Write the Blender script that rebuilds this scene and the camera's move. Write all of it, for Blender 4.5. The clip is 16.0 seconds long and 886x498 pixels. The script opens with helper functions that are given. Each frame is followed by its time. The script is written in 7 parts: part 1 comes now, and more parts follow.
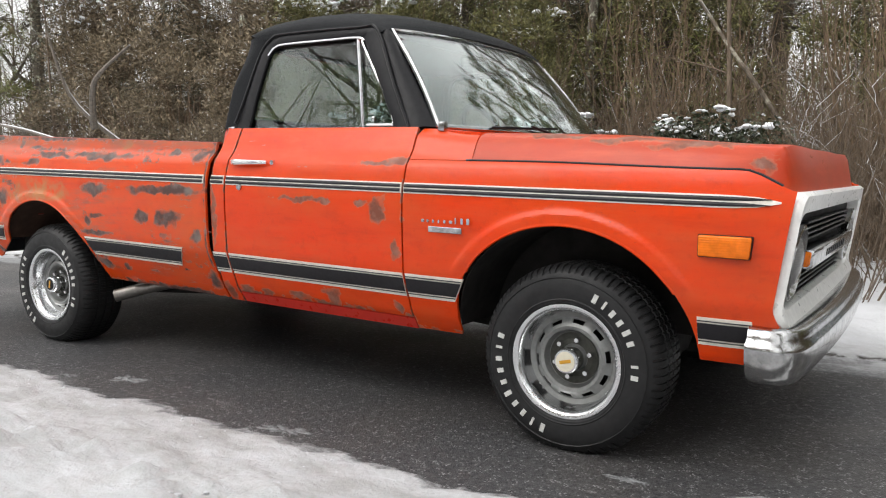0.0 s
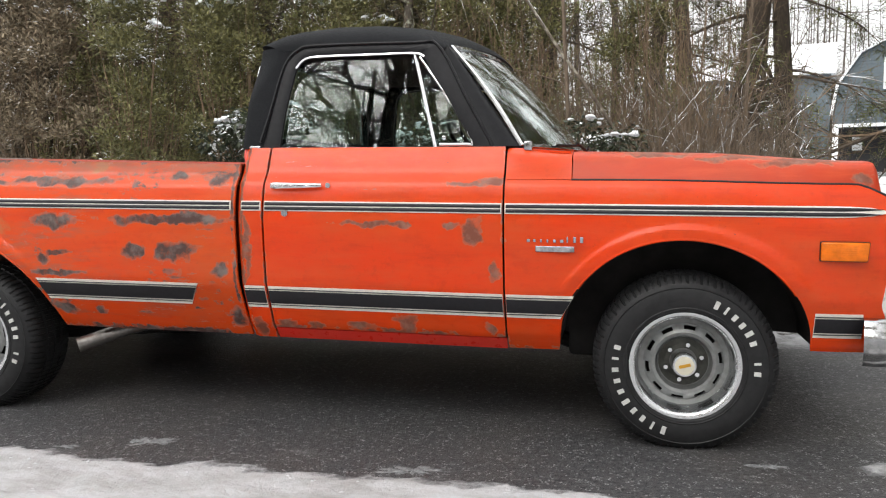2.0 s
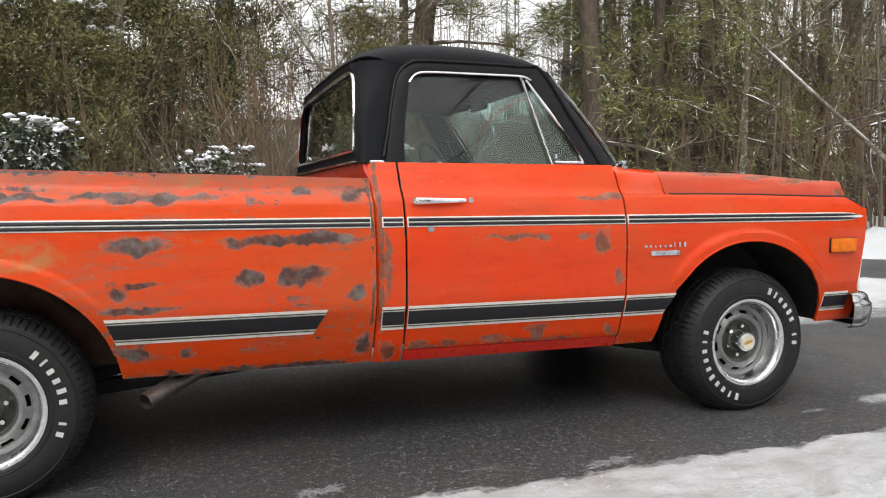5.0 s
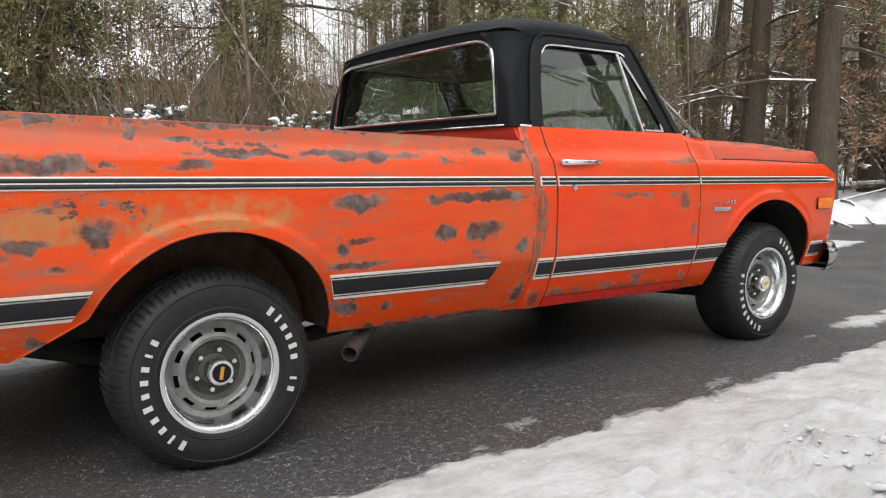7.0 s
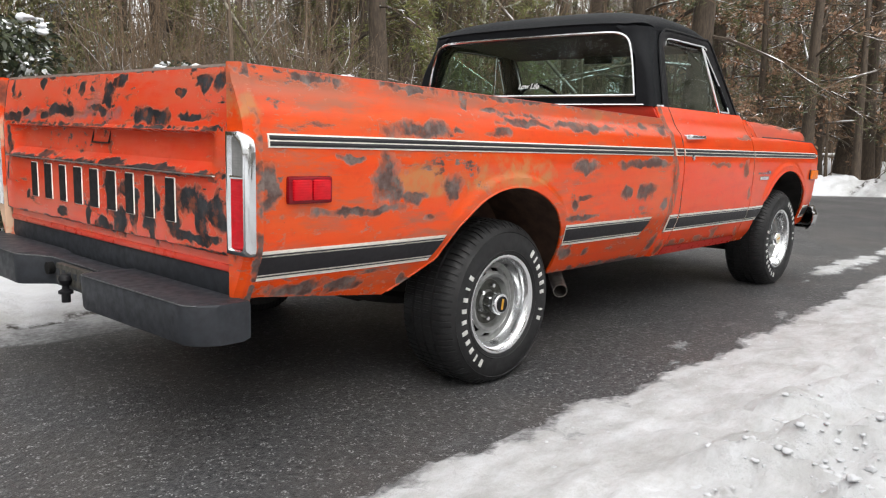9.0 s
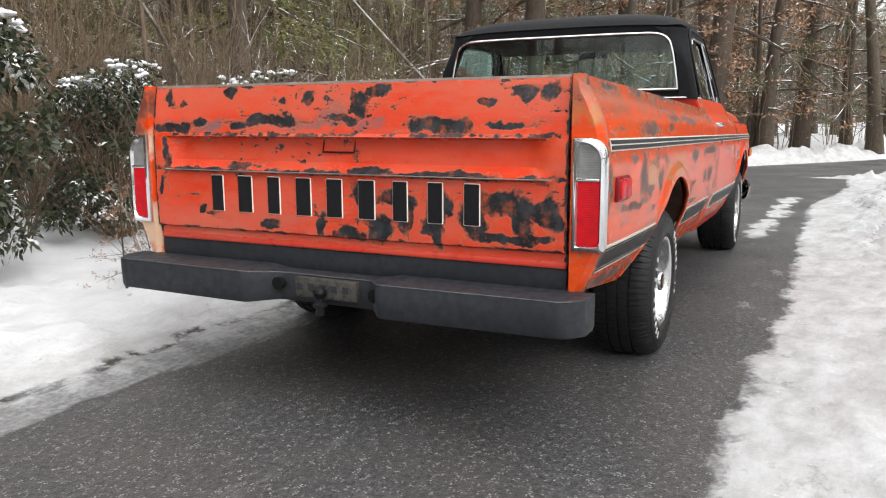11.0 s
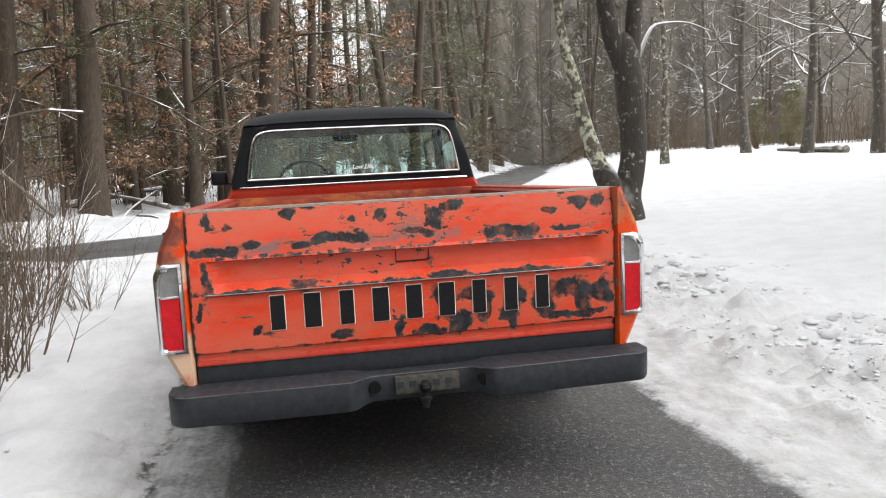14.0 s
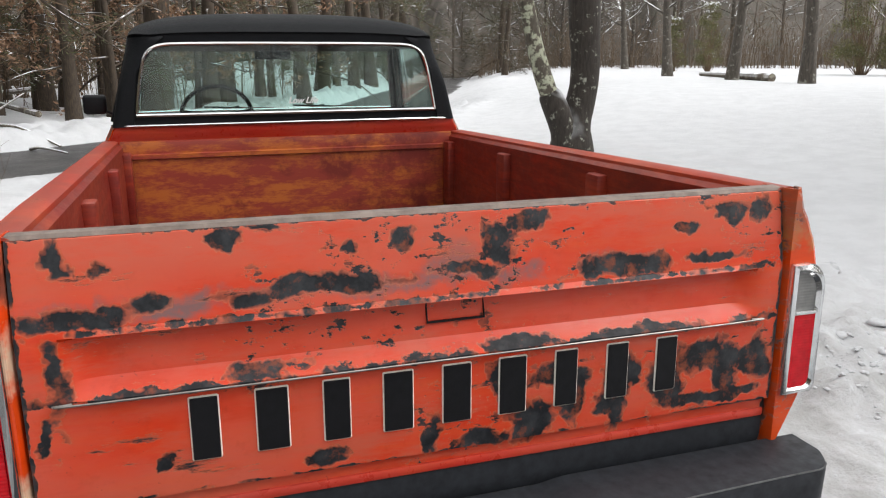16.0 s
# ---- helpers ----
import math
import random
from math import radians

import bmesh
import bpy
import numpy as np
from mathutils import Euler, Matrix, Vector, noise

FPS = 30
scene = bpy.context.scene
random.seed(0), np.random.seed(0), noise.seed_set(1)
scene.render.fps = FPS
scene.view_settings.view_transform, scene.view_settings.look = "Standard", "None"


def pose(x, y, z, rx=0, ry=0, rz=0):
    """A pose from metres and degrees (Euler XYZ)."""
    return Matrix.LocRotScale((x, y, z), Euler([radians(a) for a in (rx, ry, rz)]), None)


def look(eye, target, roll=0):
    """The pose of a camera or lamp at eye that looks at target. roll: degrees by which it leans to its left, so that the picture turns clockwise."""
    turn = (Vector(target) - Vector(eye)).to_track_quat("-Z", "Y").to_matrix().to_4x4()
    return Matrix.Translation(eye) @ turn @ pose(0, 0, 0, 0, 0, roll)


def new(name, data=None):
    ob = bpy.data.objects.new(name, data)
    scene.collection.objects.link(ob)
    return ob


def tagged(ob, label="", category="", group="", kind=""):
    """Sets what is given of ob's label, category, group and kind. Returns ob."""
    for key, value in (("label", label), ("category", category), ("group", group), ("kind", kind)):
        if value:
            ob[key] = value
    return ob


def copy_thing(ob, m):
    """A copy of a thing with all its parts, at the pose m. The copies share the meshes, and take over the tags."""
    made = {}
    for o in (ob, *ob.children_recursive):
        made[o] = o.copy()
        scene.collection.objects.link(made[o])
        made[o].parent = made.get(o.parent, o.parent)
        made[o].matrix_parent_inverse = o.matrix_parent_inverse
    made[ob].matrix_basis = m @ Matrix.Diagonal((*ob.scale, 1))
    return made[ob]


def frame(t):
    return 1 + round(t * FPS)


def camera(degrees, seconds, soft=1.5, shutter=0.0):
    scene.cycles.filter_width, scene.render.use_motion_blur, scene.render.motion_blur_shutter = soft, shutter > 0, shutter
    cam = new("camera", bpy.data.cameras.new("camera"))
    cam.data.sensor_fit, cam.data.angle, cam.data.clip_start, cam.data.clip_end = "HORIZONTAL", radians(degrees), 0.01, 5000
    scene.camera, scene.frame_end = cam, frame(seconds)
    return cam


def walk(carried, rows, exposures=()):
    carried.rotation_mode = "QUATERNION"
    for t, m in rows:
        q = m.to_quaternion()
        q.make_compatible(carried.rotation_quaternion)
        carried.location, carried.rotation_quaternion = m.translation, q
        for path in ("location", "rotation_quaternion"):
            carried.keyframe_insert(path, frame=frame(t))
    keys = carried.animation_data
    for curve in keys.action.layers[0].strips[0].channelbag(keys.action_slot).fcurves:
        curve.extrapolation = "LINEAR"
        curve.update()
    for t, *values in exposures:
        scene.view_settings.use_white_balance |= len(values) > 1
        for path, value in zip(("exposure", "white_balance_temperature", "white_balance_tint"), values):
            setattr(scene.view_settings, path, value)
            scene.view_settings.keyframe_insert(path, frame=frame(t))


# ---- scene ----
cam = camera(59.1, 16.0, 1.15)
PATH = [
    (0, (1.109, -3.515, 1.004), (0.033, -1.841, 0.805), 0.5),
    (0.5, (0.792, -3.663, 1.025), (-0.17, -1.919, 0.843), -0.3),
    (1, (0.458, -3.815, 1.046), (-0.353, -1.995, 0.866), -0.7),
    (1.5, (0.102, -3.928, 1.076), (-0.535, -2.042, 0.879), -1.0),
    (2, (-0.257, -4.031, 1.091), (-0.691, -2.089, 0.889), -0.9),
    (2.5, (-0.638, -4.11, 1.098), (-0.815, -2.13, 0.899), -0.8),
    (3, (-0.992, -4.119, 1.105), (-0.938, -2.133, 0.936), -0.7),
    (3.2, (-1.12, -4.126, 1.105), (-0.996, -2.141, 0.949), -0.8),
    (5.3, (-2.817, -3.936, 1.035), (-2.093, -2.077, 0.897), -1.0),
    (5.5, (-2.977, -3.878, 1.03), (-2.2, -2.042, 0.88), -0.9),
    (6, (-3.337, -3.762, 1.03), (-2.434, -1.986, 0.849), -0.9),
    (6.5, (-3.722, -3.659, 1.054), (-2.686, -1.96, 0.853), -0.8),
    (7, (-4.12, -3.54, 1.034), (-2.967, -1.921, 0.817), -0.5),
    (7.5, (-4.558, -3.409, 1.006), (-3.298, -1.873, 0.777), 0.1),
    (8, (-4.963, -3.235, 1.001), (-3.625, -1.769, 0.754), 0.6),
    (8.5, (-5.363, -3.042, 1.009), (-3.958, -1.644, 0.739), 1.2),
    (9, (-5.756, -2.911, 1.039), (-4.285, -1.59, 0.738), 1.5),
    (9.5, (-6.072, -2.601, 1.022), (-4.552, -1.341, 0.7), 1.1),
    (10, (-6.372, -2.272, 1.057), (-4.782, -1.108, 0.715), 0.9),
    (10.2, (-6.463, -2.16, 1.062), (-4.842, -1.039, 0.722), 0.7),
    (12.3, (-7.574, -0.622, 1.187), (-5.616, -0.355, 0.878), -1.1),
    (12.5, (-7.655, -0.48, 1.218), (-5.686, -0.305, 0.916), -1.1),
    (13, (-7.736, -0.156, 1.332), (-5.756, -0.167, 1.052), -1.5),
    (13.5, (-7.681, 0.176, 1.364), (-5.708, -0.023, 1.109), -1.9),
    (14, (-7.625, 0.461, 1.414), (-5.675, 0.095, 1.16), -2.7),
    (14.5, (-7.389, 0.612, 1.421), (-5.468, 0.137, 1.137), -3.3),
    (15, (-6.992, 0.663, 1.483), (-5.098, 0.117, 1.145), -3.0),
    (15.5, (-6.524, 0.631, 1.529), (-4.657, 0.042, 1.119), -1.7),
    (16, (-6.038, 0.546, 1.55), (-4.193, -0.056, 1.064), -0.1),
]
walk(cam, [(t, look(eye, target, roll)) for t, eye, target, roll in PATH], [(0, 0.47), (1, 0.52), (3, 0.42), (7, 0.50), (9, 0.56), (12.5, 0.66), (14.5, 0.46), (16, 0.26)])

# ---- sky and light: an overcast winter day ----
world = bpy.data.worlds.new("overcast_sky")
scene.world = world
world.use_nodes = True
wn, wl = world.node_tree.nodes, world.node_tree.links
wn.clear()
sky = wn.new("ShaderNodeTexSky")
sky.sky_type, sky.sun_disc, sky.sun_elevation, sky.sun_rotation = "NISHITA", False, radians(32), radians(200)
sky.dust_density, sky.air_density = 4.0, 1.0
grey = wn.new("ShaderNodeHueSaturation")
grey.inputs["Saturation"].default_value = 0.12
cloud = wn.new("ShaderNodeMix")
cloud.data_type = "RGBA"
cloud.inputs["Factor"].default_value = 0.6
cloud.inputs[7].default_value = (8.9, 8.9, 8.8, 1)
bg = wn.new("ShaderNodeBackground")
# an overcast sky is brighter overhead than at its horizon
dome = wn.new("ShaderNodeTexCoord")
high = wn.new("ShaderNodeSeparateXYZ")
glow = wn.new("ShaderNodeMapRange")
glow.inputs[3].default_value, glow.inputs[4].default_value = 0.10, 0.26
wl.new(dome.outputs["Generated"], high.inputs[0])
wl.new(high.outputs[2], glow.inputs[0])
wl.new(glow.outputs[0], bg.inputs[1])
wout = wn.new("ShaderNodeOutputWorld")
wl.new(sky.outputs[0], grey.inputs["Color"])
wl.new(grey.outputs[0], cloud.inputs[6])
wl.new(cloud.outputs[2], bg.inputs[0])
wl.new(bg.outputs[0], wout.inputs[0])
sun = new("sun", bpy.data.lights.new("sun", "SUN"))
sun.data.energy, sun.data.angle, sun.data.color = 1.5, radians(40), (1.0, 0.97, 0.93)
sun.matrix_world = look((-6, -12, 12.5), (0, 0, 0))


# ---- mesh helpers ----
class Geo:
    """Loose vertices and faces, gathered into one mesh."""

    def __init__(self):
        self.v, self.f = [], []

    def grid(self, rows, wrap=False):
        o, n = len(self.v), len(rows[0])
        for row in rows:
            self.v.extend(tuple(p) for p in row)
        for i in range(len(rows) - 1):
            for j in range(n if wrap else n - 1):
                k = (j + 1) % n
                self.f.append((o + i * n + j, o + i * n + k, o + (i + 1) * n + k, o + (i + 1) * n + j))
        return self

    def fan(self, ring):
        o = len(self.v)
        self.v.extend(tuple(p) for p in ring)
        self.f.append(tuple(range(o, o + len(ring))))
        return self

    def tube(self, pts, radii, n=6, caps=True):
        pts = [Vector(p) for p in pts]
        if not hasattr(radii, "__len__"):
            radii = [radii] * len(pts)
        rows, side = [], None
        for i, p in enumerate(pts):
            d = (pts[min(i + 1, len(pts) - 1)] - pts[max(i - 1, 0)]).normalized()
            if side is None:
                side = d.orthogonal().normalized()
            side = (side - d * side.dot(d))
            side = side.normalized() if side.length > 1e-6 else d.orthogonal().normalized()
            up = d.cross(side)
            rows.append([p + radii[i] * (math.cos(a) * side + math.sin(a) * up) for a in (2 * math.pi * k / n for k in range(n))])
        self.grid(rows, True)
        if caps:
            self.fan(rows[0][::-1])
            self.fan(rows[-1])
        return self

    def lathe(self, profile, centre, n=48, axis="y"):
        cx, cy, cz = centre
        rows = []
        for r, h in profile:
            ring = []
            for k in range(n):
                a = 2 * math.pi * k / n
                if axis == "y":
                    ring.append((cx + r * math.cos(a), cy + h, cz + r * math.sin(a)))
                elif axis == "x":
                    ring.append((cx + h, cy + r * math.cos(a), cz + r * math.sin(a)))
                else:
                    ring.append((cx + r * math.cos(a), cy + r * math.sin(a), cz + h))
            rows.append(ring)
        return self.grid(rows, True)

    def box(self, lo, hi, bevel=0.0, segments=2):
        b = bmesh.new()
        bmesh.ops.create_cube(b, size=1)
        for v in b.verts:
            v.co = Vector([lo[i] + (v.co[i] + 0.5) * (hi[i] - lo[i]) for i in range(3)])
        if bevel:
            bmesh.ops.bevel(b, geom=b.edges[:], offset=bevel, segments=segments, affect="EDGES", profile=0.5)
        return self.add(b)

    def add(self, b):
        o = len(self.v)
        b.verts.ensure_lookup_table()
        b.verts.index_update()
        self.v.extend(tuple(v.co) for v in b.verts)
        self.f.extend(tuple(o + v.index for v in f.verts) for f in b.faces)
        b.free()
        return self

    def prism(self, outline, vec):
        """A closed outline pushed out along vec."""
        a = [Vector(p) for p in outline]
        b = [p + Vector(vec) for p in a]
        self.grid([a + [a[0]], b + [b[0]]])
        self.fan(a[::-1])
        return self.fan(b)

    def map(self, fn):
        self.v = [fn(*p) for p in self.v]
        return self


RAKE = 0.016


def raked(geo):
    """The truck's body stands a little higher at the tail, and its nose leans forward."""
    def nose(x, z):
        return 0.06 * smooth(0.50, 0.68, x) * smooth(0.53, 0.60, z) * max(-0.5, min(0.55, (z - 0.74) / 0.42))
    return geo.map(lambda x, y, z: (x + nose(x, z), y, z - RAKE * x))


def thicken(b, t):
    """Gives a sheet its thickness, towards the truck's middle line, with closed edges."""
    b.normal_update()
    lean = sum(f.calc_area() * f.normal.dot(Vector((f.calc_center_median().x, 0, 0.75)) - f.calc_center_median()) for f in b.faces)
    k = t if lean > 0 else -t
    rim = [e for e in b.edges if e.is_boundary]
    twin = {v: b.verts.new(v.co + v.normal * k) for v in list(b.verts)}
    for f in list(b.faces):
        b.faces.new([twin[v] for v in reversed(f.verts)])
    for e in rim:
        p, q = e.verts
        b.faces.new((p, q, twin[q], twin[p]))
    bmesh.ops.recalc_face_normals(b, faces=b.faces)


def build_mesh(name, geo, material, angle=32, thick=0.0, doubles=True):
    me = bpy.data.meshes.new(name)
    me.from_pydata(geo.v, [], geo.f)
    if doubles:
        b = bmesh.new()
        b.from_mesh(me)
        bmesh.ops.remove_doubles(b, verts=b.verts, dist=0.0004)
        bmesh.ops.dissolve_degenerate(b, edges=b.edges, dist=0.0002)
        bmesh.ops.recalc_face_normals(b, faces=b.faces)
        if thick:
            thicken(b, thick)
        b.to_mesh(me)
        b.free()
    me.materials.append(material)
    me.shade_smooth()
    me.set_sharp_from_angle(angle=radians(angle))
    return me


def part(name, geo, material, parent=None, label="", angle=32, thick=0.0, doubles=True):
    """One mesh object under a thing or under a part."""
    ob = new(name, build_mesh(name, geo, material, angle, thick, doubles))
    if parent:
        ob.parent = parent
        ob.matrix_parent_inverse = parent.matrix_world.inverted()
    if label:
        ob["label"] = label
    return ob


def empty(name, place=(0, 0, 0)):
    ob = new(name)
    ob.matrix_world = Matrix.Translation(place)
    bpy.context.view_layer.update()
    return ob


def smooth(a, b, x):
    t = min(1.0, max(0.0, (x - a) / (b - a)))
    return t * t * (3 - 2 * t)


def spline(pts, n):
    """Points resampled along a Catmull-Rom curve."""
    pts = [Vector(p) for p in pts]
    out = []
    for i in range(n):
        u = i / (n - 1) * (len(pts) - 1)
        k = min(int(u), len(pts) - 2)
        t = u - k
        p0, p1, p2, p3 = pts[max(k - 1, 0)], pts[k], pts[k + 1], pts[min(k + 2, len(pts) - 1)]
        out.append(0.5 * ((2 * p1) + (p2 - p0) * t + (2 * p0 - 5 * p1 + 4 * p2 - p3) * t * t + (3 * p1 - p0 - 3 * p2 + p3) * t ** 3))
    return out


# ---- materials ----
class Nodes:
    """Short ways to lay down shader nodes."""

    def __init__(self, name):
        self.mat = bpy.data.materials.new(name)
        self.mat.use_nodes = True
        self.tree = self.mat.node_tree
        self.bsdf = self.tree.nodes["Principled BSDF"]
        self.out = self.tree.nodes["Material Output"]

    def put(self, kind, *links, **values):
        n = self.tree.nodes.new(kind)
        if "operation" in values:
            n.operation = values["operation"]
        if "data_type" in values:
            n.data_type = values["data_type"]
        if "wave_type" in values:
            n.wave_type, n.bands_direction = values["wave_type"], values["bands_direction"]
        for i, v in enumerate(links):
            self.feed(v, n.inputs[i])
        return n

    def feed(self, v, socket):
        if v is None:
            return
        if hasattr(v, "is_linked"):
            self.tree.links.new(v, socket)
        elif hasattr(v, "outputs"):
            self.tree.links.new(v.outputs[0], socket)
        else:
            socket.default_value = v

    def set(self, **values):
        for k, v in values.items():
            self.feed(v, self.bsdf.inputs[k.replace("_", " ")])
        return self

    def position(self):
        return self.put("ShaderNodeNewGeometry").outputs["Position"]

    def local(self):
        return self.put("ShaderNodeTexCoord").outputs["Object"]

    def scaled(self, vec, s):
        return self.put("ShaderNodeVectorMath", vec, s, operation="MULTIPLY").outputs[0]

    def noise(self, vec, scale, detail=4.0, rough=0.55, colour=False):
        n = self.put("ShaderNodeTexNoise")
        self.feed(vec, n.inputs["Vector"])
        n.inputs["Scale"].default_value, n.inputs["Detail"].default_value, n.inputs["Roughness"].default_value = scale, detail, rough
        return n.outputs[1] if colour else n.outputs[0]

    def ramp(self, v, a, b, lo=0.0, hi=1.0):
        n = self.put("ShaderNodeMapRange", v, a, b, lo, hi)
        return n.outputs[0]

    def math(self, op, a, b=None):
        return self.put("ShaderNodeMath", a, b, operation=op).outputs[0]

    def mix(self, f, a, b):
        n = self.put("ShaderNodeMix", data_type="RGBA")
        self.feed(f, n.inputs[0])
        self.feed(a, n.inputs[6])
        self.feed(b, n.inputs[7])
        return n.outputs[2]

    def bump(self, height, strength=0.3, distance=0.01, normal=None):
        n = self.put("ShaderNodeBump")
        n.inputs["Strength"].default_value, n.inputs["Distance"].default_value = strength, distance
        self.feed(height, n.inputs["Height"])
        self.feed(normal, n.inputs["Normal"])
        return n.outputs[0]


def c(r, g, b):
    return (r, g, b, 1.0)


def spot_mask(n, place, spots, flat):
    """A mask of ragged worn spots; flat is the axis that they do not reach along."""
    total = None
    crumb = n.ramp(n.noise(place, 14, 3, 0.55), 0.3, 0.7, -0.5, 0.5)
    for u, z, ru, rz in spots:
        at, size = ((u, 0, z), (1 / ru, 0, 1 / rz)) if flat == "y" else ((0, u, z), (0, 1 / ru, 1 / rz))
        d = n.put("ShaderNodeVectorMath", place, at, operation="SUBTRACT").outputs[0]
        d = n.put("ShaderNodeVectorMath", d, size, operation="MULTIPLY").outputs[0]
        d = n.put("ShaderNodeVectorMath", d, operation="LENGTH").outputs["Value"]
        m = n.ramp(n.math("ADD", d, crumb), 1.45, 0.82)
        total = m if total is None else n.math("MAXIMUM", total, m)
    return total


def paint(name, spots=(), tan=(), flat="y", streaks=0.0, base=(0.69, 0.045, 0.002), faded=(0.60, 0.060, 0.008), rough=0.25, bare=((0.030, 0.032, 0.032), (0.16, 0.16, 0.15)), depth=1.0, chalk=0.25, seams=(), filler=(0.40, 0.185, 0.065), veil_colour=(0.27, 0.092, 0.050), flecks=0.0, feather=(0.14, 0.62)):
    """Old orange enamel: faded, streaked and chipped, with worn spots down to dark primer and tan filler."""
    n = Nodes(name)
    p = n.position()
    wide = n.noise(n.scaled(p, (1, 1, 1.6)), 2.2, 4)
    long = n.noise(n.scaled(p, (0.8, 0.8, 7.0)), 2.6, 6, 0.68)
    fine = n.noise(p, 26, 5, 0.7)
    col = n.mix(n.ramp(wide, 0.40, 0.68), c(*base), c(*faded))
    col = n.mix(n.ramp(long, 0.50, 0.74, 0, chalk), col, c(0.64, 0.100, 0.030))
    col = n.mix(n.ramp(long, 0.46, 0.28, 0, 0.5), col, c(0.50, 0.034, 0.005))
    col = n.mix(n.ramp(fine, 0.55, 0.75, 0, 0.25), col, c(0.30, 0.030, 0.010))
    haze = n.noise(n.scaled(p, (1, 1, 2.2)), 6.5, 6, 0.66)
    col = n.mix(n.ramp(haze, 0.50, 0.72, 0, 0.28), col, c(0.56, 0.085, 0.024))
    col = n.mix(n.ramp(haze, 0.44, 0.26, 0, 0.30), col, c(0.44, 0.026, 0.004))
    chips = n.math("MULTIPLY", n.ramp(n.noise(p, 70, 3, 0.6), 0.70, 0.74), n.ramp(n.noise(p, 3.0, 3), 0.48, 0.62))
    col = n.mix(n.math("MULTIPLY", chips, 0.75), col, c(0.05, 0.035, 0.03))
    warp = n.put("ShaderNodeVectorMath", n.noise(p, 9, 4, 0.6, True), (0.5, 0.5, 0.5), operation="SUBTRACT").outputs[0]
    warp = n.put("ShaderNodeVectorMath", warp, (0.14, 0.14, 0.075), operation="MULTIPLY").outputs[0]
    q = n.put("ShaderNodeVectorMath", p, warp, operation="ADD").outputs[0]
    mask = None
    if tan:
        tm = spot_mask(n, q, tan, flat)
        tm = n.math("MULTIPLY", tm, n.ramp(n.noise(p, 7, 5, 0.6), 0.36, 0.5))
        col = n.mix(n.math("MULTIPLY", tm, 0.8), col, c(*filler))
    if spots:
        mask = spot_mask(n, q, spots, flat)
    if streaks > 0.5:
        veil = n.math("MULTIPLY", n.ramp(n.noise(n.scaled(p, (1.2, 1.2, 5.5)), 3.0, 7, 0.7), 0.50, 0.64), n.ramp(n.noise(p, 1.7, 3), 0.42, 0.6, 0.1, 0.75))
        # the shoulder's top is rubbed dull
        parts = n.put("ShaderNodeSeparateXYZ", p)
        z0 = n.math("ADD", parts.outputs[2], n.math("MULTIPLY", parts.outputs[0], RAKE))
        rub = n.math("MULTIPLY", n.ramp(z0, 1.0, 1.09, 0, 0.8), n.ramp(n.noise(n.scaled(p, (1, 1, 4)), 3.5, 7, 0.7), 0.33, 0.55))
        col = n.mix(n.math("MAXIMUM", veil, rub), col, c(*veil_colour))
    if streaks:
        sv = n.scaled(p, (2.2, 2.2, 11.0))
        s = n.ramp(n.noise(sv, 1.6, 8, 0.72), 0.66 - 0.09 * streaks, 0.74 - 0.09 * streaks)
        mask = s if mask is None else n.math("MAXIMUM", mask, s)
    if flecks:
        f = n.math("MULTIPLY", n.ramp(n.noise(n.scaled(p, (1, 1, 1.7)), 19, 5, 0.7), 0.555, 0.61), n.ramp(n.noise(p, 2.8, 3), 0.58 - 0.13 * flecks, 0.66 - 0.13 * flecks))
        mask = f if mask is None else n.math("MAXIMUM", mask, f)
    if seams:
        # worn lines along creases, seams and panel edges; heights follow the body's rake
        parts = n.put("ShaderNodeSeparateXYZ", p)
        axes = (parts.outputs[0], parts.outputs[1], n.math("ADD", parts.outputs[2], n.math("MULTIPLY", parts.outputs[0], RAKE)))
        rag = n.ramp(n.noise(p, 24, 4, 0.65), 0.3, 0.7, -1.2, 1.2)
        keep = n.noise(p, 4.5, 4, 0.65)
        for axis, value, width, share in seams:
            d = n.math("ABSOLUTE", n.math("SUBTRACT", axes[axis], value))
            d = n.math("ADD", n.math("DIVIDE", d, width), rag)
            lm = n.math("MULTIPLY", n.ramp(d, 1.1, 0.5), n.ramp(keep, 0.62 - 0.3 * share, 0.68 - 0.3 * share))
            mask = lm if mask is None else n.math("MAXIMUM", mask, lm)
    if mask is not None:
        halo = n.math("MULTIPLY", mask, 0.8)
        worn = n.mix(n.ramp(n.noise(p, 17, 5, 0.65), 0.42, 0.68), c(*bare[0]), c(*bare[1]))
        worn = n.mix(n.ramp(n.noise(p, 21, 4, 0.7), 0.52, 0.66, 0, 0.75), worn, c(0.24, 0.055, 0.022))
        edge = n.math("MULTIPLY", n.ramp(halo, 0.02, 0.16), 0.5)
        col = n.mix(edge, col, c(0.50, 0.125, 0.055))
        col = n.mix(n.ramp(halo, feather[0], feather[1], 0, depth), col, worn)
        n.set(Roughness=n.ramp(halo, 0.1, 0.6, rough, 0.5), Normal=n.bump(n.math("MULTIPLY", halo, -1.0), 0.3, 0.004))
    else:
        n.set(Roughness=n.ramp(fine, 0.3, 0.8, rough - 0.06, rough + 0.12))
    n.set(Base_Color=col, Coat_Weight=0.0, Specular_IOR_Level=0.32)
    return n.mat


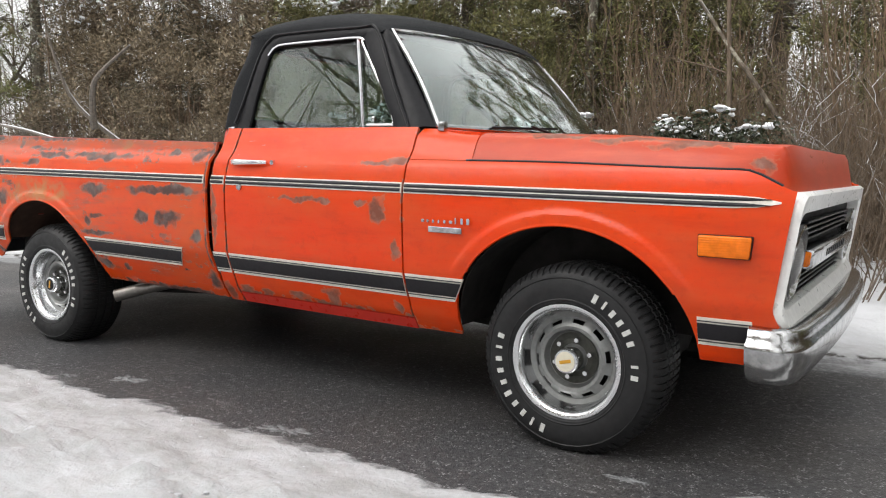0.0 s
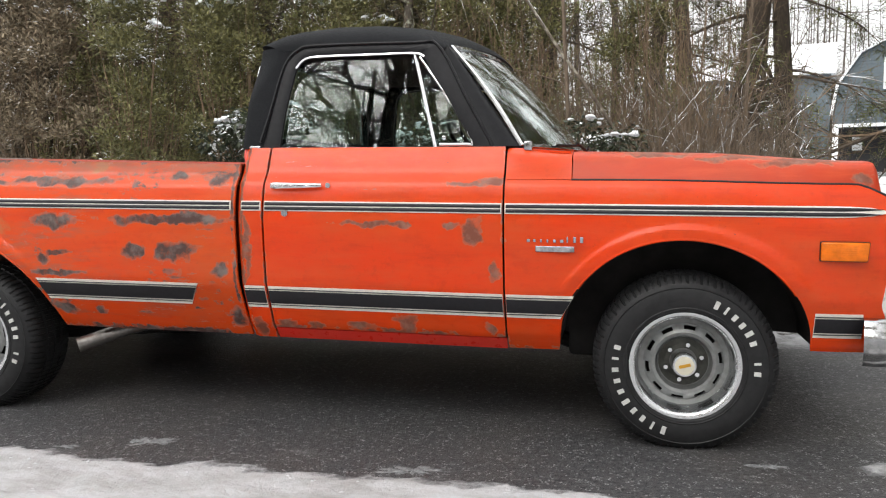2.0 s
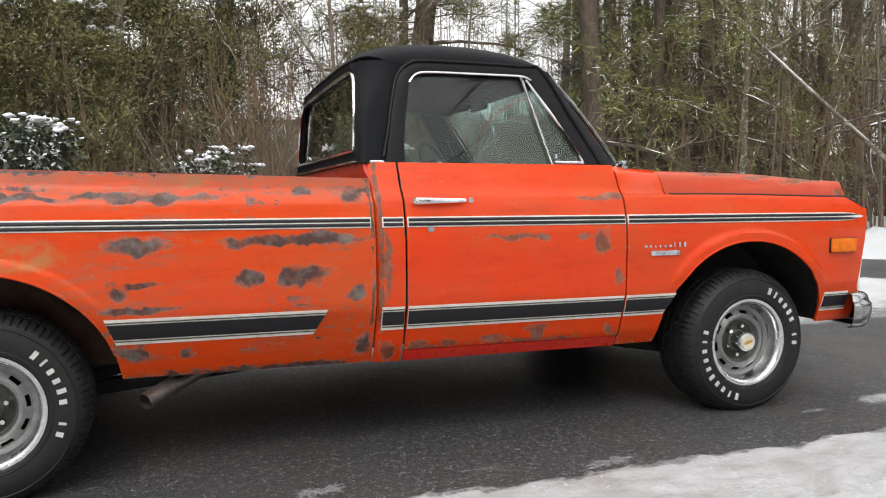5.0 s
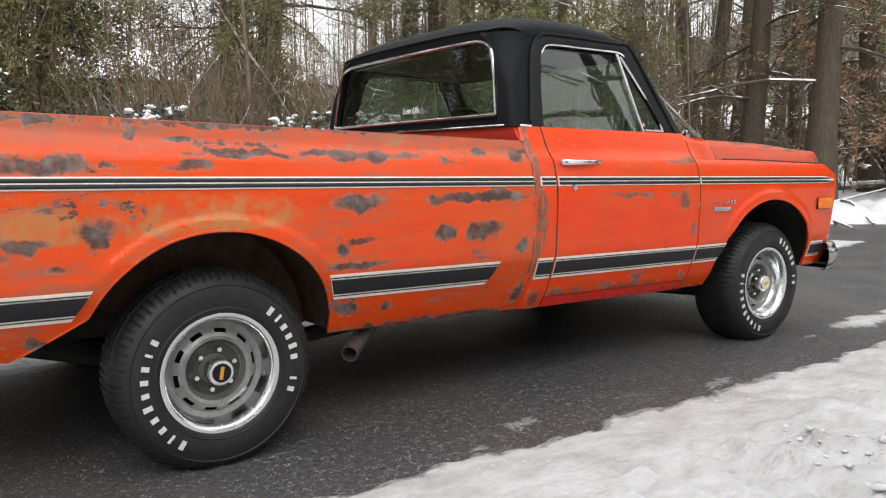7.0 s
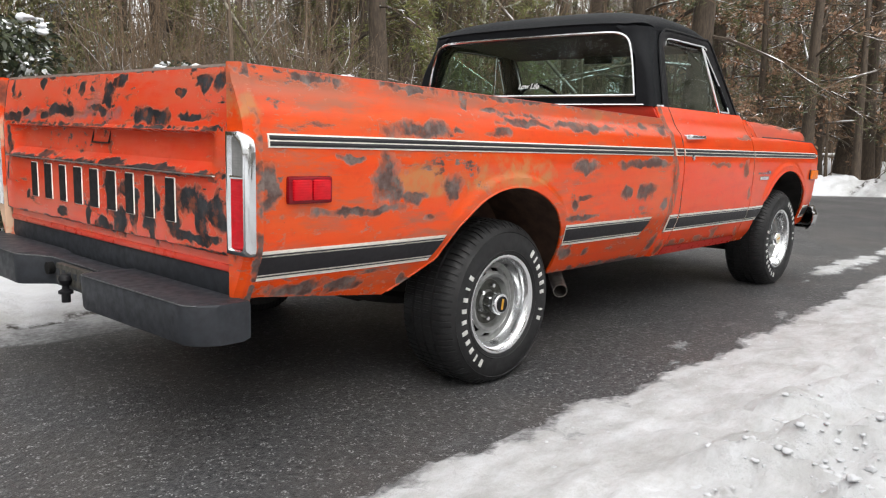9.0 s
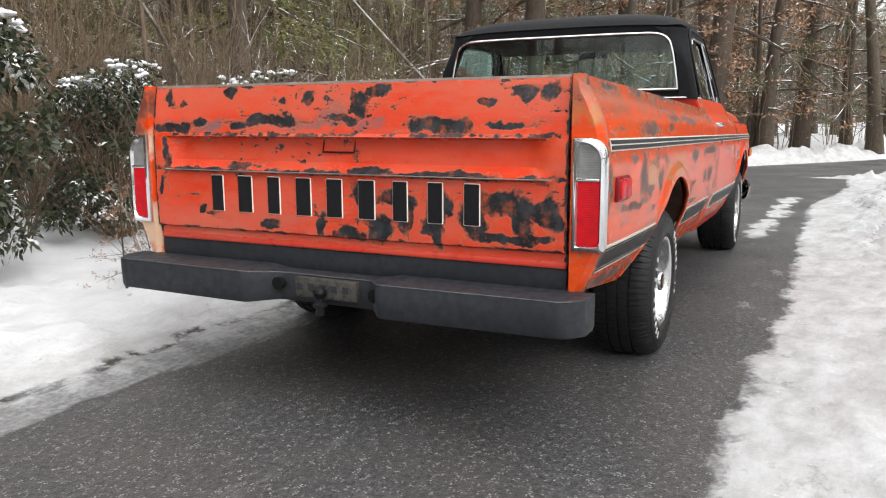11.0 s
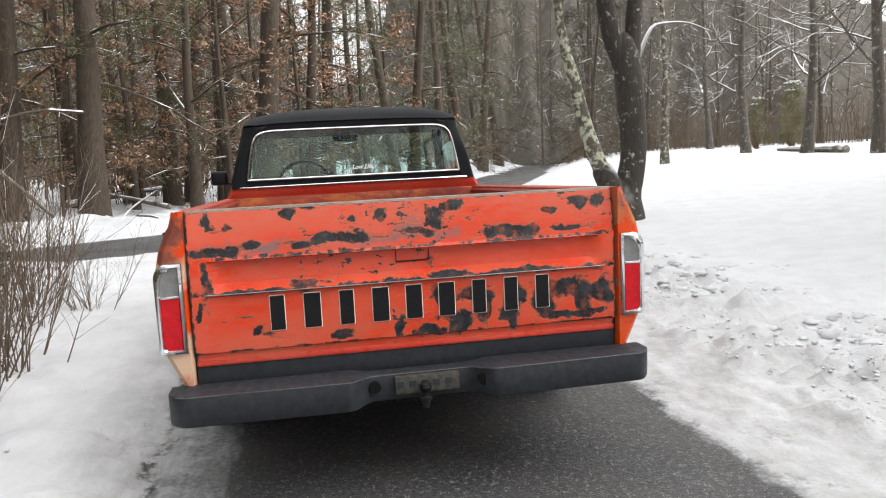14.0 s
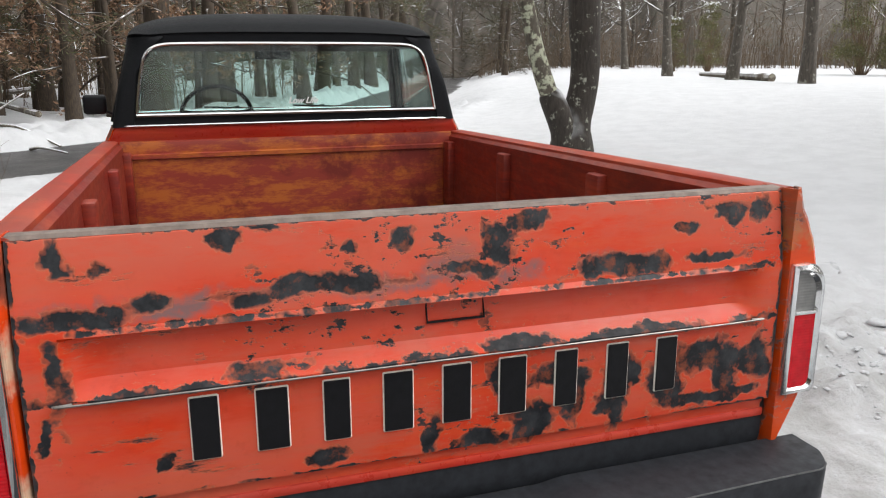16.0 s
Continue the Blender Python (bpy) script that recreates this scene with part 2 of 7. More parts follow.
BED_LOW = [(-2.32, 0.76, 0.056, 0.024), (-2.10, 0.76, 0.076, 0.035), (-2.69, 0.89, 0.093, 0.025), (-2.79, 0.72, 0.027, 0.021), (-2.70, 0.75, 0.061, 0.011),
           (-2.73, 0.50, 0.053, 0.029), (-2.56, 0.48, 0.030, 0.018), (-2.11, 0.90, 0.265, 0.018), (-2.71, 0.66, 0.122, 0.010), (-3.61, 0.83, 0.048, 0.047),
           (-3.81, 0.81, 0.050, 0.014), (-3.72, 0.73, 0.030, 0.013), (-3.75, 0.50, 0.022, 0.015), (-1.91, 1.06, 0.049, 0.028), (-1.90, 0.68, 0.029, 0.029),
           (-1.88, 0.47, 0.030, 0.045)]
BED_HIGH = [(-3.32, 1.03, 0.065, 0.016), (-3.56, 1.04, 0.036, 0.014), (-3.75, 1.04, 0.138, 0.023), (-3.11, 1.07, 0.166, 0.013), (-2.67, 1.07, 0.279, 0.016),
            (-3.48, 1.14, 0.020, 0.021), (-3.35, 1.12, 0.045, 0.010), (-2.11, 1.08, 0.036, 0.011), (-3.00, 0.61, 0.043, 0.010), (-3.93, 0.86, 0.048, 0.076),
            (-4.41, 0.86, 0.020, 0.055), (-4.05, 0.77, 0.181, 0.013), (-3.81, 0.80, 0.034, 0.020), (-4.24, 0.53, 0.103, 0.022), (-4.05, 0.51, 0.064, 0.023),
            (-3.78, 0.51, 0.024, 0.021), (-4.09, 0.94, 0.048, 0.011)]
BED_TAN = [(-3.34, 0.87, 0.158, 0.058), (-3.78, 0.87, 0.104, 0.035), (-3.09, 0.88, 0.125, 0.048), (-3.76, 0.85, 0.119, 0.039), (-2.51, 1.13, 0.052, 0.021), (-4.45, 1.10, 0.03, 0.035)]
DOOR = [(-0.80, 0.85, 0.028, 0.050), (-0.91, 0.87, 0.037, 0.012), (-1.09, 0.87, 0.030, 0.010), (-0.73, 1.04, 0.032, 0.013), (-0.85, 1.03, 0.070, 0.009),
        (-0.73, 0.69, 0.016, 0.032), (-1.30, 0.44, 0.042, 0.014), (-1.09, 0.46, 0.040, 0.033), (-1.52, 0.44, 0.032, 0.014), (-1.64, 0.44, 0.034, 0.020),
        (-1.24, 0.88, 0.125, 0.008), (-1.78, 0.76, 0.012, 0.112), (-1.77, 0.41, 0.025, 0.040), (-0.76, 0.44, 0.023, 0.023)]
GATE_HIGH = [(0.81, 1.16, 0.022, 0.032), (0.74, 1.14, 0.014, 0.014), (0.77, 1.05, 0.068, 0.016), (0.49, 1.19, 0.017, 0.023), (0.23, 1.15, 0.014, 0.013),
             (0.11, 1.17, 0.028, 0.018), (0.30, 1.07, 0.141, 0.018), (-0.02, 1.08, 0.058, 0.014), (-0.11, 1.14, 0.034, 0.041), (-0.19, 1.18, 0.057, 0.016),
             (-0.45, 1.06, 0.102, 0.021), (-0.68, 1.06, 0.067, 0.010), (-0.61, 1.13, 0.027, 0.010), (-0.72, 1.17, 0.035, 0.020), (-0.81, 1.16, 0.026, 0.027),
             (0.64, 1.08, 0.029, 0.016), (0.45, 1.06, 0.024, 0.018)]
GATE_LOW = [(-0.66, 0.80, 0.085, 0.035), (-0.30, 0.73, 0.030, 0.050), (-0.45, 0.79, 0.045, 0.030), (-0.62, 0.68, 0.070, 0.016), (-0.08, 0.67, 0.055, 0.018), (0.30, 0.68, 0.030, 0.014), (0.83, 0.95, 0.020, 0.052), (0.84, 0.81, 0.015, 0.024), (0.64, 0.72, 0.014, 0.015), (0.06, 0.69, 0.021, 0.043), (-0.18, 0.69, 0.047, 0.036),
            (-0.12, 0.80, 0.028, 0.035), (-0.41, 0.72, 0.028, 0.058), (-0.57, 0.74, 0.050, 0.065), (-0.75, 0.75, 0.041, 0.046), (-0.84, 0.77, 0.041, 0.057),
            (-0.75, 0.68, 0.113, 0.012), (0.43, 0.91, 0.060, 0.011), (-0.16, 0.90, 0.069, 0.010), (-0.48, 0.89, 0.136, 0.010), (-0.25, 0.80, 0.047, 0.019)]

PAINT_BED = paint("worn_orange_bed_paint", BED_LOW + BED_HIGH, BED_TAN, "y", 0.55, veil_colour=(0.27, 0.108, 0.066), base=(0.66, 0.056, 0.003), faded=(0.58, 0.074, 0.010), chalk=0.42, flecks=0.25, depth=0.92, feather=(0.06, 0.78), seams=[(0, -1.838, 0.007, 0.5), (2, 0.353, 0.016, 0.7), (2, 1.118, 0.014, 0.6), (2, 1.055, 0.010, 0.25), (0, -4.435, 0.012, 0.5)])
PAINT_DOOR = paint("orange_door_paint", DOOR, (), "y", -0.25, bare=((0.06, 0.045, 0.035), (0.20, 0.16, 0.13)), depth=0.75, feather=(0.06, 0.8), seams=[(0, -0.694, 0.005, 0.5), (0, -1.700, 0.006, 0.6), (2, 0.402, 0.012, 0.5), (0, -1.80, 0.010, 0.6)])
PAINT = paint("orange_paint", (), (), "y", -0.45, bare=((0.12, 0.05, 0.03), (0.26, 0.14, 0.10)), depth=0.7, seams=[(0, -0.684, 0.005, 0.4), (2, 1.038, 0.004, 0.25), (2, 0.352, 0.012, 0.5)])
PAINT_GATE = paint("worn_orange_tailgate_paint", [(a, b, r * 1.08, q * 1.10) for a, b, r, q in GATE_HIGH + GATE_LOW], [(0.31, 1.066, 0.42, 0.024), (-0.43, 1.066, 0.10, 0.024), (0.02, 1.10, 0.05, 0.05)], "x", 0.56, filler=(0.115, 0.118, 0.122), base=(0.62, 0.040, 0.010), faded=(0.58, 0.105, 0.064), bare=((0.008, 0.009, 0.012), (0.040, 0.043, 0.048)), chalk=0.52, flecks=0.55, veil_colour=(0.52, 0.105, 0.062), seams=[(2, 0.815, 0.010, 0.6), (2, 0.952, 0.008, 0.6), (2, 1.143, 0.006, 0.9), (2, 0.578, 0.005, 0.5), (1, 0.886, 0.005, 0.8), (1, -0.886, 0.006, 0.8)])
PAINT_HOOD = paint("sun_dulled_hood_paint", [(0.20, 1.12, 0.10, 0.012), (0.42, 1.10, 0.12, 0.012), (-0.1, 1.14, 0.12, 0.008), (0.62, 1.03, 0.03, 0.02)], (), "y", 0.25, base=(0.47, 0.043, 0.010), faded=(0.40, 0.056, 0.020), rough=0.33, chalk=0.5, bare=((0.06, 0.045, 0.035), (0.20, 0.16, 0.13)), depth=0.7, feather=(0.06, 0.8))
# inside of the bed: the body's red, darkened to carry the shade in there
PAINT_INNER_SHADED = paint("shaded_red_inner_paint", base=(0.17, 0.015, 0.010), faded=(0.15, 0.022, 0.014), rough=0.45, chalk=0.3)
PAINT_RAIL = paint("rubbed_rail_paint", (), (), "y", 0.5, base=(0.30, 0.032, 0.018), faded=(0.25, 0.052, 0.034), rough=0.42, chalk=0.5)
PAINT_BACK = paint("red_cab_back_paint", base=(0.52, 0.034, 0.020), faded=(0.50, 0.065, 0.045), rough=0.3, chalk=0.5)
PAINT_ROCKER = paint("bright_red_paint", base=(0.62, 0.022, 0.012), faded=(0.55, 0.03, 0.02), rough=0.3, chalk=0.1)
PAINT_CORNER = paint("primer_corner_paint", [(-0.95, 1.12, 0.08, 0.050), (-0.96, 1.03, 0.05, 0.045), (0.96, 1.13, 0.07, 0.055), (0.97, 1.05, 0.05, 0.030), (0.98, 0.49, 0.03, 0.05)], [(0.97, 0.60, 0.14, 0.15), (0.97, 0.98, 0.12, 0.06)], "x", 0.3, filler=(0.58, 0.48, 0.34), bare=((0.05, 0.022, 0.018), (0.17, 0.075, 0.055)), depth=0.8, feather=(0.06, 0.8))


def plain(name, base, rough=0.5, metal=0.0, vary=0.25, scale=20.0, bump=0.0, coat=0.0):
    shine = 0.5 if max(base) > 0.1 else 0.28
    n = Nodes(name)
    p = n.position()
    a = n.noise(p, scale, 4, 0.6)
    b = n.noise(p, scale * 0.13, 3)
    dark = tuple(v * (1 - vary) for v in base)
    col = n.mix(n.ramp(a, 0.35, 0.7), c(*base), c(*dark))
    col = n.mix(n.ramp(b, 0.4, 0.7, 0, 0.5), col, c(*dark))
    n.set(Base_Color=col, Metallic=metal, Roughness=n.ramp(a, 0.3, 0.7, max(0.03, rough - 0.07), rough + 0.1), Coat_Weight=coat, Specular_IOR_Level=shine)
    if bump:
        n.set(Normal=n.bump(a, bump, 0.004))
    return n.mat


BLACK_VINYL = plain("black_textured_roof", (0.009, 0.010, 0.012), 0.62, 0, 0.3, 160, 0.35)
BLACK_TRIM = plain("black_trim", (0.010, 0.010, 0.012), 0.42, 0, 0.3, 40)
STRIPE_BLACK = plain("charcoal_stripe", (0.020, 0.019, 0.022), 0.45, 0, 0.2, 60)
BUMPER_BLACK = plain("flat_black_bumper_paint", (0.031, 0.034, 0.041), 0.5, 0, 0.45, 30, 0.15)
for m, shine in ((BLACK_VINYL, 0.14), (BLACK_TRIM, 0.2)):
    m.node_tree.nodes["Principled BSDF"].inputs["Specular IOR Level"].default_value = shine
CHROME = plain("chrome", (0.78, 0.79, 0.80), 0.10, 1, 0.12, 30)
OLD_CHROME = plain("pitted_chrome", (0.62, 0.62, 0.62), 0.14, 1, 0.5, 34, 0.1)
BRIGHT = plain("bright_moulding", (0.86, 0.82, 0.73), 0.35, 0.0, 0.18, 50)
ALLOY = plain("silver_wheel_paint", (0.27, 0.275, 0.27), 0.36, 0.6, 0.25, 40)
RIM_RING = plain("polished_trim_ring", (0.70, 0.71, 0.72), 0.20, 1, 0.03, 20)
RUBBER = plain("tyre_rubber", (0.019, 0.019, 0.020), 0.5, 0, 0.35, 35, 0.1)
WHITE_LETTER = plain("white_tyre_lettering", (0.62, 0.62, 0.60), 0.6, 0, 0.2, 90)
UNDER = plain("dirty_underbody", (0.022, 0.020, 0.019), 0.8, 0, 0.5, 12, 0.2)
RUST = plain("rusty_inner_metal", (0.085, 0.048, 0.034), 0.8, 0.0, 0.6, 14, 0.2)
STEEL = plain("dull_exhaust_steel", (0.30, 0.28, 0.26), 0.38, 0.9, 0.4, 30)
GOLD = plain("gold_emblem", (0.62, 0.32, 0.03), 0.35, 0.3, 0.1, 20)
CREAM = plain("cream_cap", (0.66, 0.62, 0.50), 0.35, 0, 0.1, 20)
INTERIOR = plain("dark_interior", (0.022, 0.012, 0.012), 0.6, 0, 0.3, 20)
SEAT = plain("dark_vinyl_seat", (0.03, 0.028, 0.028), 0.5, 0, 0.3, 20, 0.1)
HEADLINER = plain("maroon_headliner", (0.035, 0.007, 0.008), 0.8, 0, 0.3, 20)


def glass_material(name, tint, front, rim):
    n = Nodes(name)
    clear = n.put("ShaderNodeBsdfTransparent", c(*tint))
    shine = n.put("ShaderNodeBsdfGlossy", c(1, 1, 1))
    shine.inputs["Roughness"].default_value = 0.0
    face = n.put("ShaderNodeLayerWeight").outputs["Facing"]
    fres = n.math("ADD", front, n.math("MULTIPLY", n.math("POWER", face, 2.6), rim))
    m = n.put("ShaderNodeMixShader", fres, clear, shine)
    n.tree.links.new(m.outputs[0], n.out.inputs[0])
    return n.mat


GLASS = glass_material("window_glass", (0.87, 0.955, 0.935), 0.034, 0.75)
SIDE_GLASS = glass_material("tinted_side_glass", (0.80, 0.86, 0.84), 0.025, 0.55)


def lens(name, base, glow=0.0):
    n = Nodes(name)
    p = n.position()
    w = n.put("ShaderNodeTexWave", wave_type="BANDS", bands_direction="Z")
    n.feed(p, w.inputs["Vector"])
    w.inputs["Scale"].default_value = 40
    n.set(Base_Color=n.mix(n.ramp(n.noise(p, 30), 0.3, 0.7), c(*base), c(*(v * 0.7 for v in base))), Roughness=0.22, Specular_IOR_Level=0.28,
          Normal=n.bump(w.outputs[1], 0.3, 0.002))
    return n.mat


RED_LENS = lens("red_lens", (0.60, 0.004, 0.012))
RED_DARK = lens("dark_red_lens", (0.22, 0.004, 0.010))
AMBER_LENS = lens("amber_lens", (0.86, 0.19, 0.008))
CLEAR_LENS = lens("clear_lens", (0.22, 0.22, 0.215))


def snow_material():
    n = Nodes("snow")
    p = n.position()
    a = n.noise(p, 3.0, 6, 0.65)
    b = n.noise(p, 34, 5, 0.7)
    col = n.mix(n.ramp(a, 0.40, 0.62), c(0.585, 0.595, 0.615), c(0.53, 0.54, 0.56))
    # dirt and grit by the driveway's edges
    y = n.put("ShaderNodeSeparateXYZ", p).outputs[1]
    near = n.math("MULTIPLY", n.ramp(n.math("ABSOLUTE", n.math("ADD", y, 0.2)), 3.6, 1.6), n.ramp(y, 1.25, 1.7, 1.0, 0.3))
    grit = n.math("MULTIPLY", near, n.ramp(n.noise(n.scaled(p, (0.6, 1, 1)), 5, 7, 0.75), 0.32, 0.64))
    col = n.mix(n.math("MULTIPLY", grit, 0.85), col, c(0.31, 0.305, 0.295))
    # a wheel track of grey slush along one side
    u = n.math("ADD", y, n.ramp(n.noise(n.scaled(p, (0.5, 0.5, 0.5)), 3.0, 4), 0.3, 0.7, -0.07, 0.07))
    track = n.math("MULTIPLY", n.ramp(u, 0.70, 0.80), n.ramp(u, 1.26, 1.14))
    streak = n.noise(n.scaled(p, (0.7, 9.0, 1)), 2.2, 6, 0.7)
    col = n.mix(n.math("MULTIPLY", track, n.ramp(streak, 0.25, 0.62, 0.80, 0.30)), col, c(0.19, 0.19, 0.195))
    dirt = n.math("MULTIPLY", n.ramp(n.math("ABSOLUTE", n.math("ADD", u, -1.19)), 0.05, 0.015), n.ramp(n.noise(p, 9, 5, 0.7), 0.44, 0.55))
    col = n.mix(dirt, col, c(0.035, 0.03, 0.025))
    smear = n.math("MULTIPLY", near, n.ramp(n.noise(n.scaled(p, (0.5, 1.2, 1)), 2.4, 7, 0.72), 0.58, 0.70))
    col = n.mix(n.math("MULTIPLY", smear, n.ramp(n.noise(p, 40, 4, 0.7), 0.35, 0.6)), col, c(0.17, 0.15, 0.13))
    specks = n.math("MULTIPLY", n.ramp(n.noise(p, 60, 3, 0.6), 0.70, 0.75), n.ramp(n.noise(p, 2.2, 3), 0.5, 0.62))
    col = n.mix(n.math("MULTIPLY", specks, 0.7), col, c(0.10, 0.08, 0.06))
    # the thin wet edge is grey slush
    thin = n.ramp(n.math("ADD", n.put("ShaderNodeSeparateXYZ", p).outputs[2], n.ramp(b, 0.3, 0.7, -0.004, 0.004)), 0.0015, 0.0095)
    col = n.mix(thin, c(0.13, 0.13, 0.133), col)
    h = n.math("ADD", n.math("MULTIPLY", b, 0.35), n.noise(p, 15, 6, 0.7))
    n.set(Base_Color=col, Roughness=0.7, Specular_IOR_Level=0.3, Normal=n.bump(h, 0.6, 0.03))
    return n.mat


def asphalt_material():
    n = Nodes("damp_asphalt")
    p = n.position()
    grain = n.noise(p, 48, 6, 0.8)
    wide = n.noise(p, 0.9, 5, 0.6)
    vor = n.put("ShaderNodeTexVoronoi")
    n.feed(p, vor.inputs["Vector"])
    vor.inputs["Scale"].default_value = 105
    big = n.put("ShaderNodeTexVoronoi")
    n.feed(p, big.inputs["Vector"])
    big.inputs["Scale"].default_value = 32
    col = n.mix(n.ramp(grain, 0.36, 0.66), c(0.012, 0.0122, 0.0145), c(0.096, 0.095, 0.097))
    col = n.mix(n.ramp(wide, 0.45, 0.7, 0, 0.45), col, c(0.088, 0.076, 0.066))
    stone = n.math("MULTIPLY", n.ramp(vor.outputs[0], 0.42, 0.24), n.ramp(n.noise(p, 30, 2), 0.50, 0.60))
    col = n.mix(n.math("MULTIPLY", stone, 0.6), col, c(0.46, 0.46, 0.46))
    chip = n.math("MULTIPLY", n.ramp(big.outputs[0], 0.26, 0.14), n.ramp(n.noise(p, 13, 2), 0.52, 0.60))
    col = n.mix(n.math("MULTIPLY", chip, 0.28), col, c(0.50, 0.50, 0.50))
    salt = n.ramp(n.noise(n.scaled(p, (0.7, 1.4, 1)), 3.2, 7, 0.75), 0.60, 0.78)
    col = n.mix(n.math("MULTIPLY", salt, 0.4), col, c(0.34, 0.34, 0.345))
    rough = n.ramp(wide, 0.35, 0.62, 0.60, 0.45)
    n.set(Base_Color=col, Roughness=rough, Specular_IOR_Level=0.4, Normal=n.bump(n.math("ADD", grain, vor.outputs[0]), 0.5, 0.006))
    return n.mat


SNOW = snow_material()
ASPHALT = asphalt_material()


def bark(name, base, patch=None, snow=0.35, scale=9.0, cover=0.52):
    """Bark with furrows, lichen patches and snow on what faces up."""
    n = Nodes(name)
    p = n.local()
    f = n.noise(n.scaled(p, (1, 1, 0.22)), scale * 3, 5, 0.65)
    col = n.mix(n.ramp(f, 0.35, 0.68), c(*(v * 0.45 for v in base)), c(*base))
    if patch:
        col = n.mix(n.ramp(n.noise(p, scale * 0.8, 5, 0.7), cover, cover + 0.08), col, c(*patch))
    nz = n.put("ShaderNodeSeparateXYZ", n.put("ShaderNodeNewGeometry").outputs["Normal"]).outputs[2]
    s = n.math("MULTIPLY", n.ramp(nz, 0.25, 0.6), n.ramp(n.noise(n.position(), 1.4, 3), 0.62 - 0.3 * snow, 0.72 - 0.3 * snow))
    col = n.mix(s, col, c(0.80, 0.82, 0.85))
    n.set(Base_Color=col, Roughness=0.85, Normal=n.bump(f, 0.5, 0.02))
    return n.mat


BARK_DARK = bark("dark_bark", (0.084, 0.061, 0.042))
BARK_LICHEN = bark("lichen_bark", (0.12, 0.098, 0.075), (0.36, 0.37, 0.29))
BARK_PALE = bark("pale_lichen_bark", (0.13, 0.11, 0.085), (0.42, 0.43, 0.32), 0.35, 12.0, 0.48)
TWIG = bark("twig_bark", (0.20, 0.135, 0.082), None, 0.15)
TWIG_GREY = bark("grey_twig_bark", (0.165, 0.122, 0.085), None, 0.3)
TWIG_TAN = bark("tan_twig_bark", (0.15, 0.106, 0.068), None, 0.12)


def leaf(name, a, b, snow=0.0, rough=0.5):
    n = Nodes(name)
    isl = n.put("ShaderNodeNewGeometry").outputs["Random Per Island"]
    col = n.mix(isl, c(*a), c(*b))
    if snow:
        nz = n.put("ShaderNodeSeparateXYZ", n.put("ShaderNodeNewGeometry").outputs["Normal"]).outputs[2]
        s = n.math("MULTIPLY", n.ramp(nz, 0.3, 0.7), n.ramp(n.noise(n.position(), 3.5, 4), 0.60 - 0.25 * snow, 0.68 - 0.25 * snow))
        col = n.mix(s, col, c(0.82, 0.84, 0.87))
    n.set(Base_Color=col, Roughness=rough)
    return n.mat


LEAF_DARK = leaf("dark_evergreen_leaf", (0.011, 0.017, 0.007), (0.040, 0.052, 0.019), 0.22)
LEAF_OLIVE = leaf("olive_needles", (0.055, 0.066, 0.014), (0.17, 0.175, 0.045), 0.12, 0.7)
LEAF_PINE = leaf("pine_needles", (0.035, 0.045, 0.016), (0.10, 0.11, 0.04), 0.15, 0.7)
LEAF_DEAD = leaf("dead_oak_leaves", (0.165, 0.088, 0.050), (0.34, 0.205, 0.125), 0.1, 0.8)
SIDING = plain("blue_grey_siding", (0.085, 0.110, 0.125), 0.6, 0, 0.2, 8)
ROOF_SNOW = plain("snowy_roof", (0.80, 0.82, 0.85), 0.7, 0, 0.08, 2)
WHITE_PAINT = plain("white_house_trim", (0.76, 0.77, 0.78), 0.5, 0, 0.1, 10)
HOLE = plain("black_hole", (0.003, 0.003, 0.003), 0.9, 0, 0.2, 10)
DARK_GAP = plain("dark_opening", (0.03, 0.03, 0.032), 0.7, 0, 0.3, 8)

# ---- the ground: one sheet of snow, with a driveway and a lane through it ----
LANE = [(-6, 26), (1.5, 11), (5.6, 4.9), (7.2, 2.2), (10.2, -0.9), (16, -4.6), (30, -10.6), (47, -17.5), (130, -50)]


def lane_distance(x, y):
    best = 1e9
    for (ax, ay), (bx, by) in zip(LANE, LANE[1:]):
        dx, dy = bx - ax, by - ay
        t = min(1, max(0, ((x - ax) * dx + (y - ay) * dy) / (dx * dx + dy * dy)))
        best = min(best, math.hypot(x - ax - t * dx, y - ay - t * dy))
    return best - 1.45


def wood_side(x, y):
    """1 on the wood's side of the lane, 0 on the field's."""
    best, side = 1e9, 0.0
    for (ax, ay), (bx, by) in zip(LANE, LANE[1:]):
        dx, dy = bx - ax, by - ay
        t = min(1, max(0, ((x - ax) * dx + (y - ay) * dy) / (dx * dx + dy * dy)))
        d = math.hypot(x - ax - t * dx, y - ay - t * dy)
        if d < best:
            best, side = d, 1.0 if dx * (y - ay) - dy * (x - ax) > 0 else 0.0
    return side


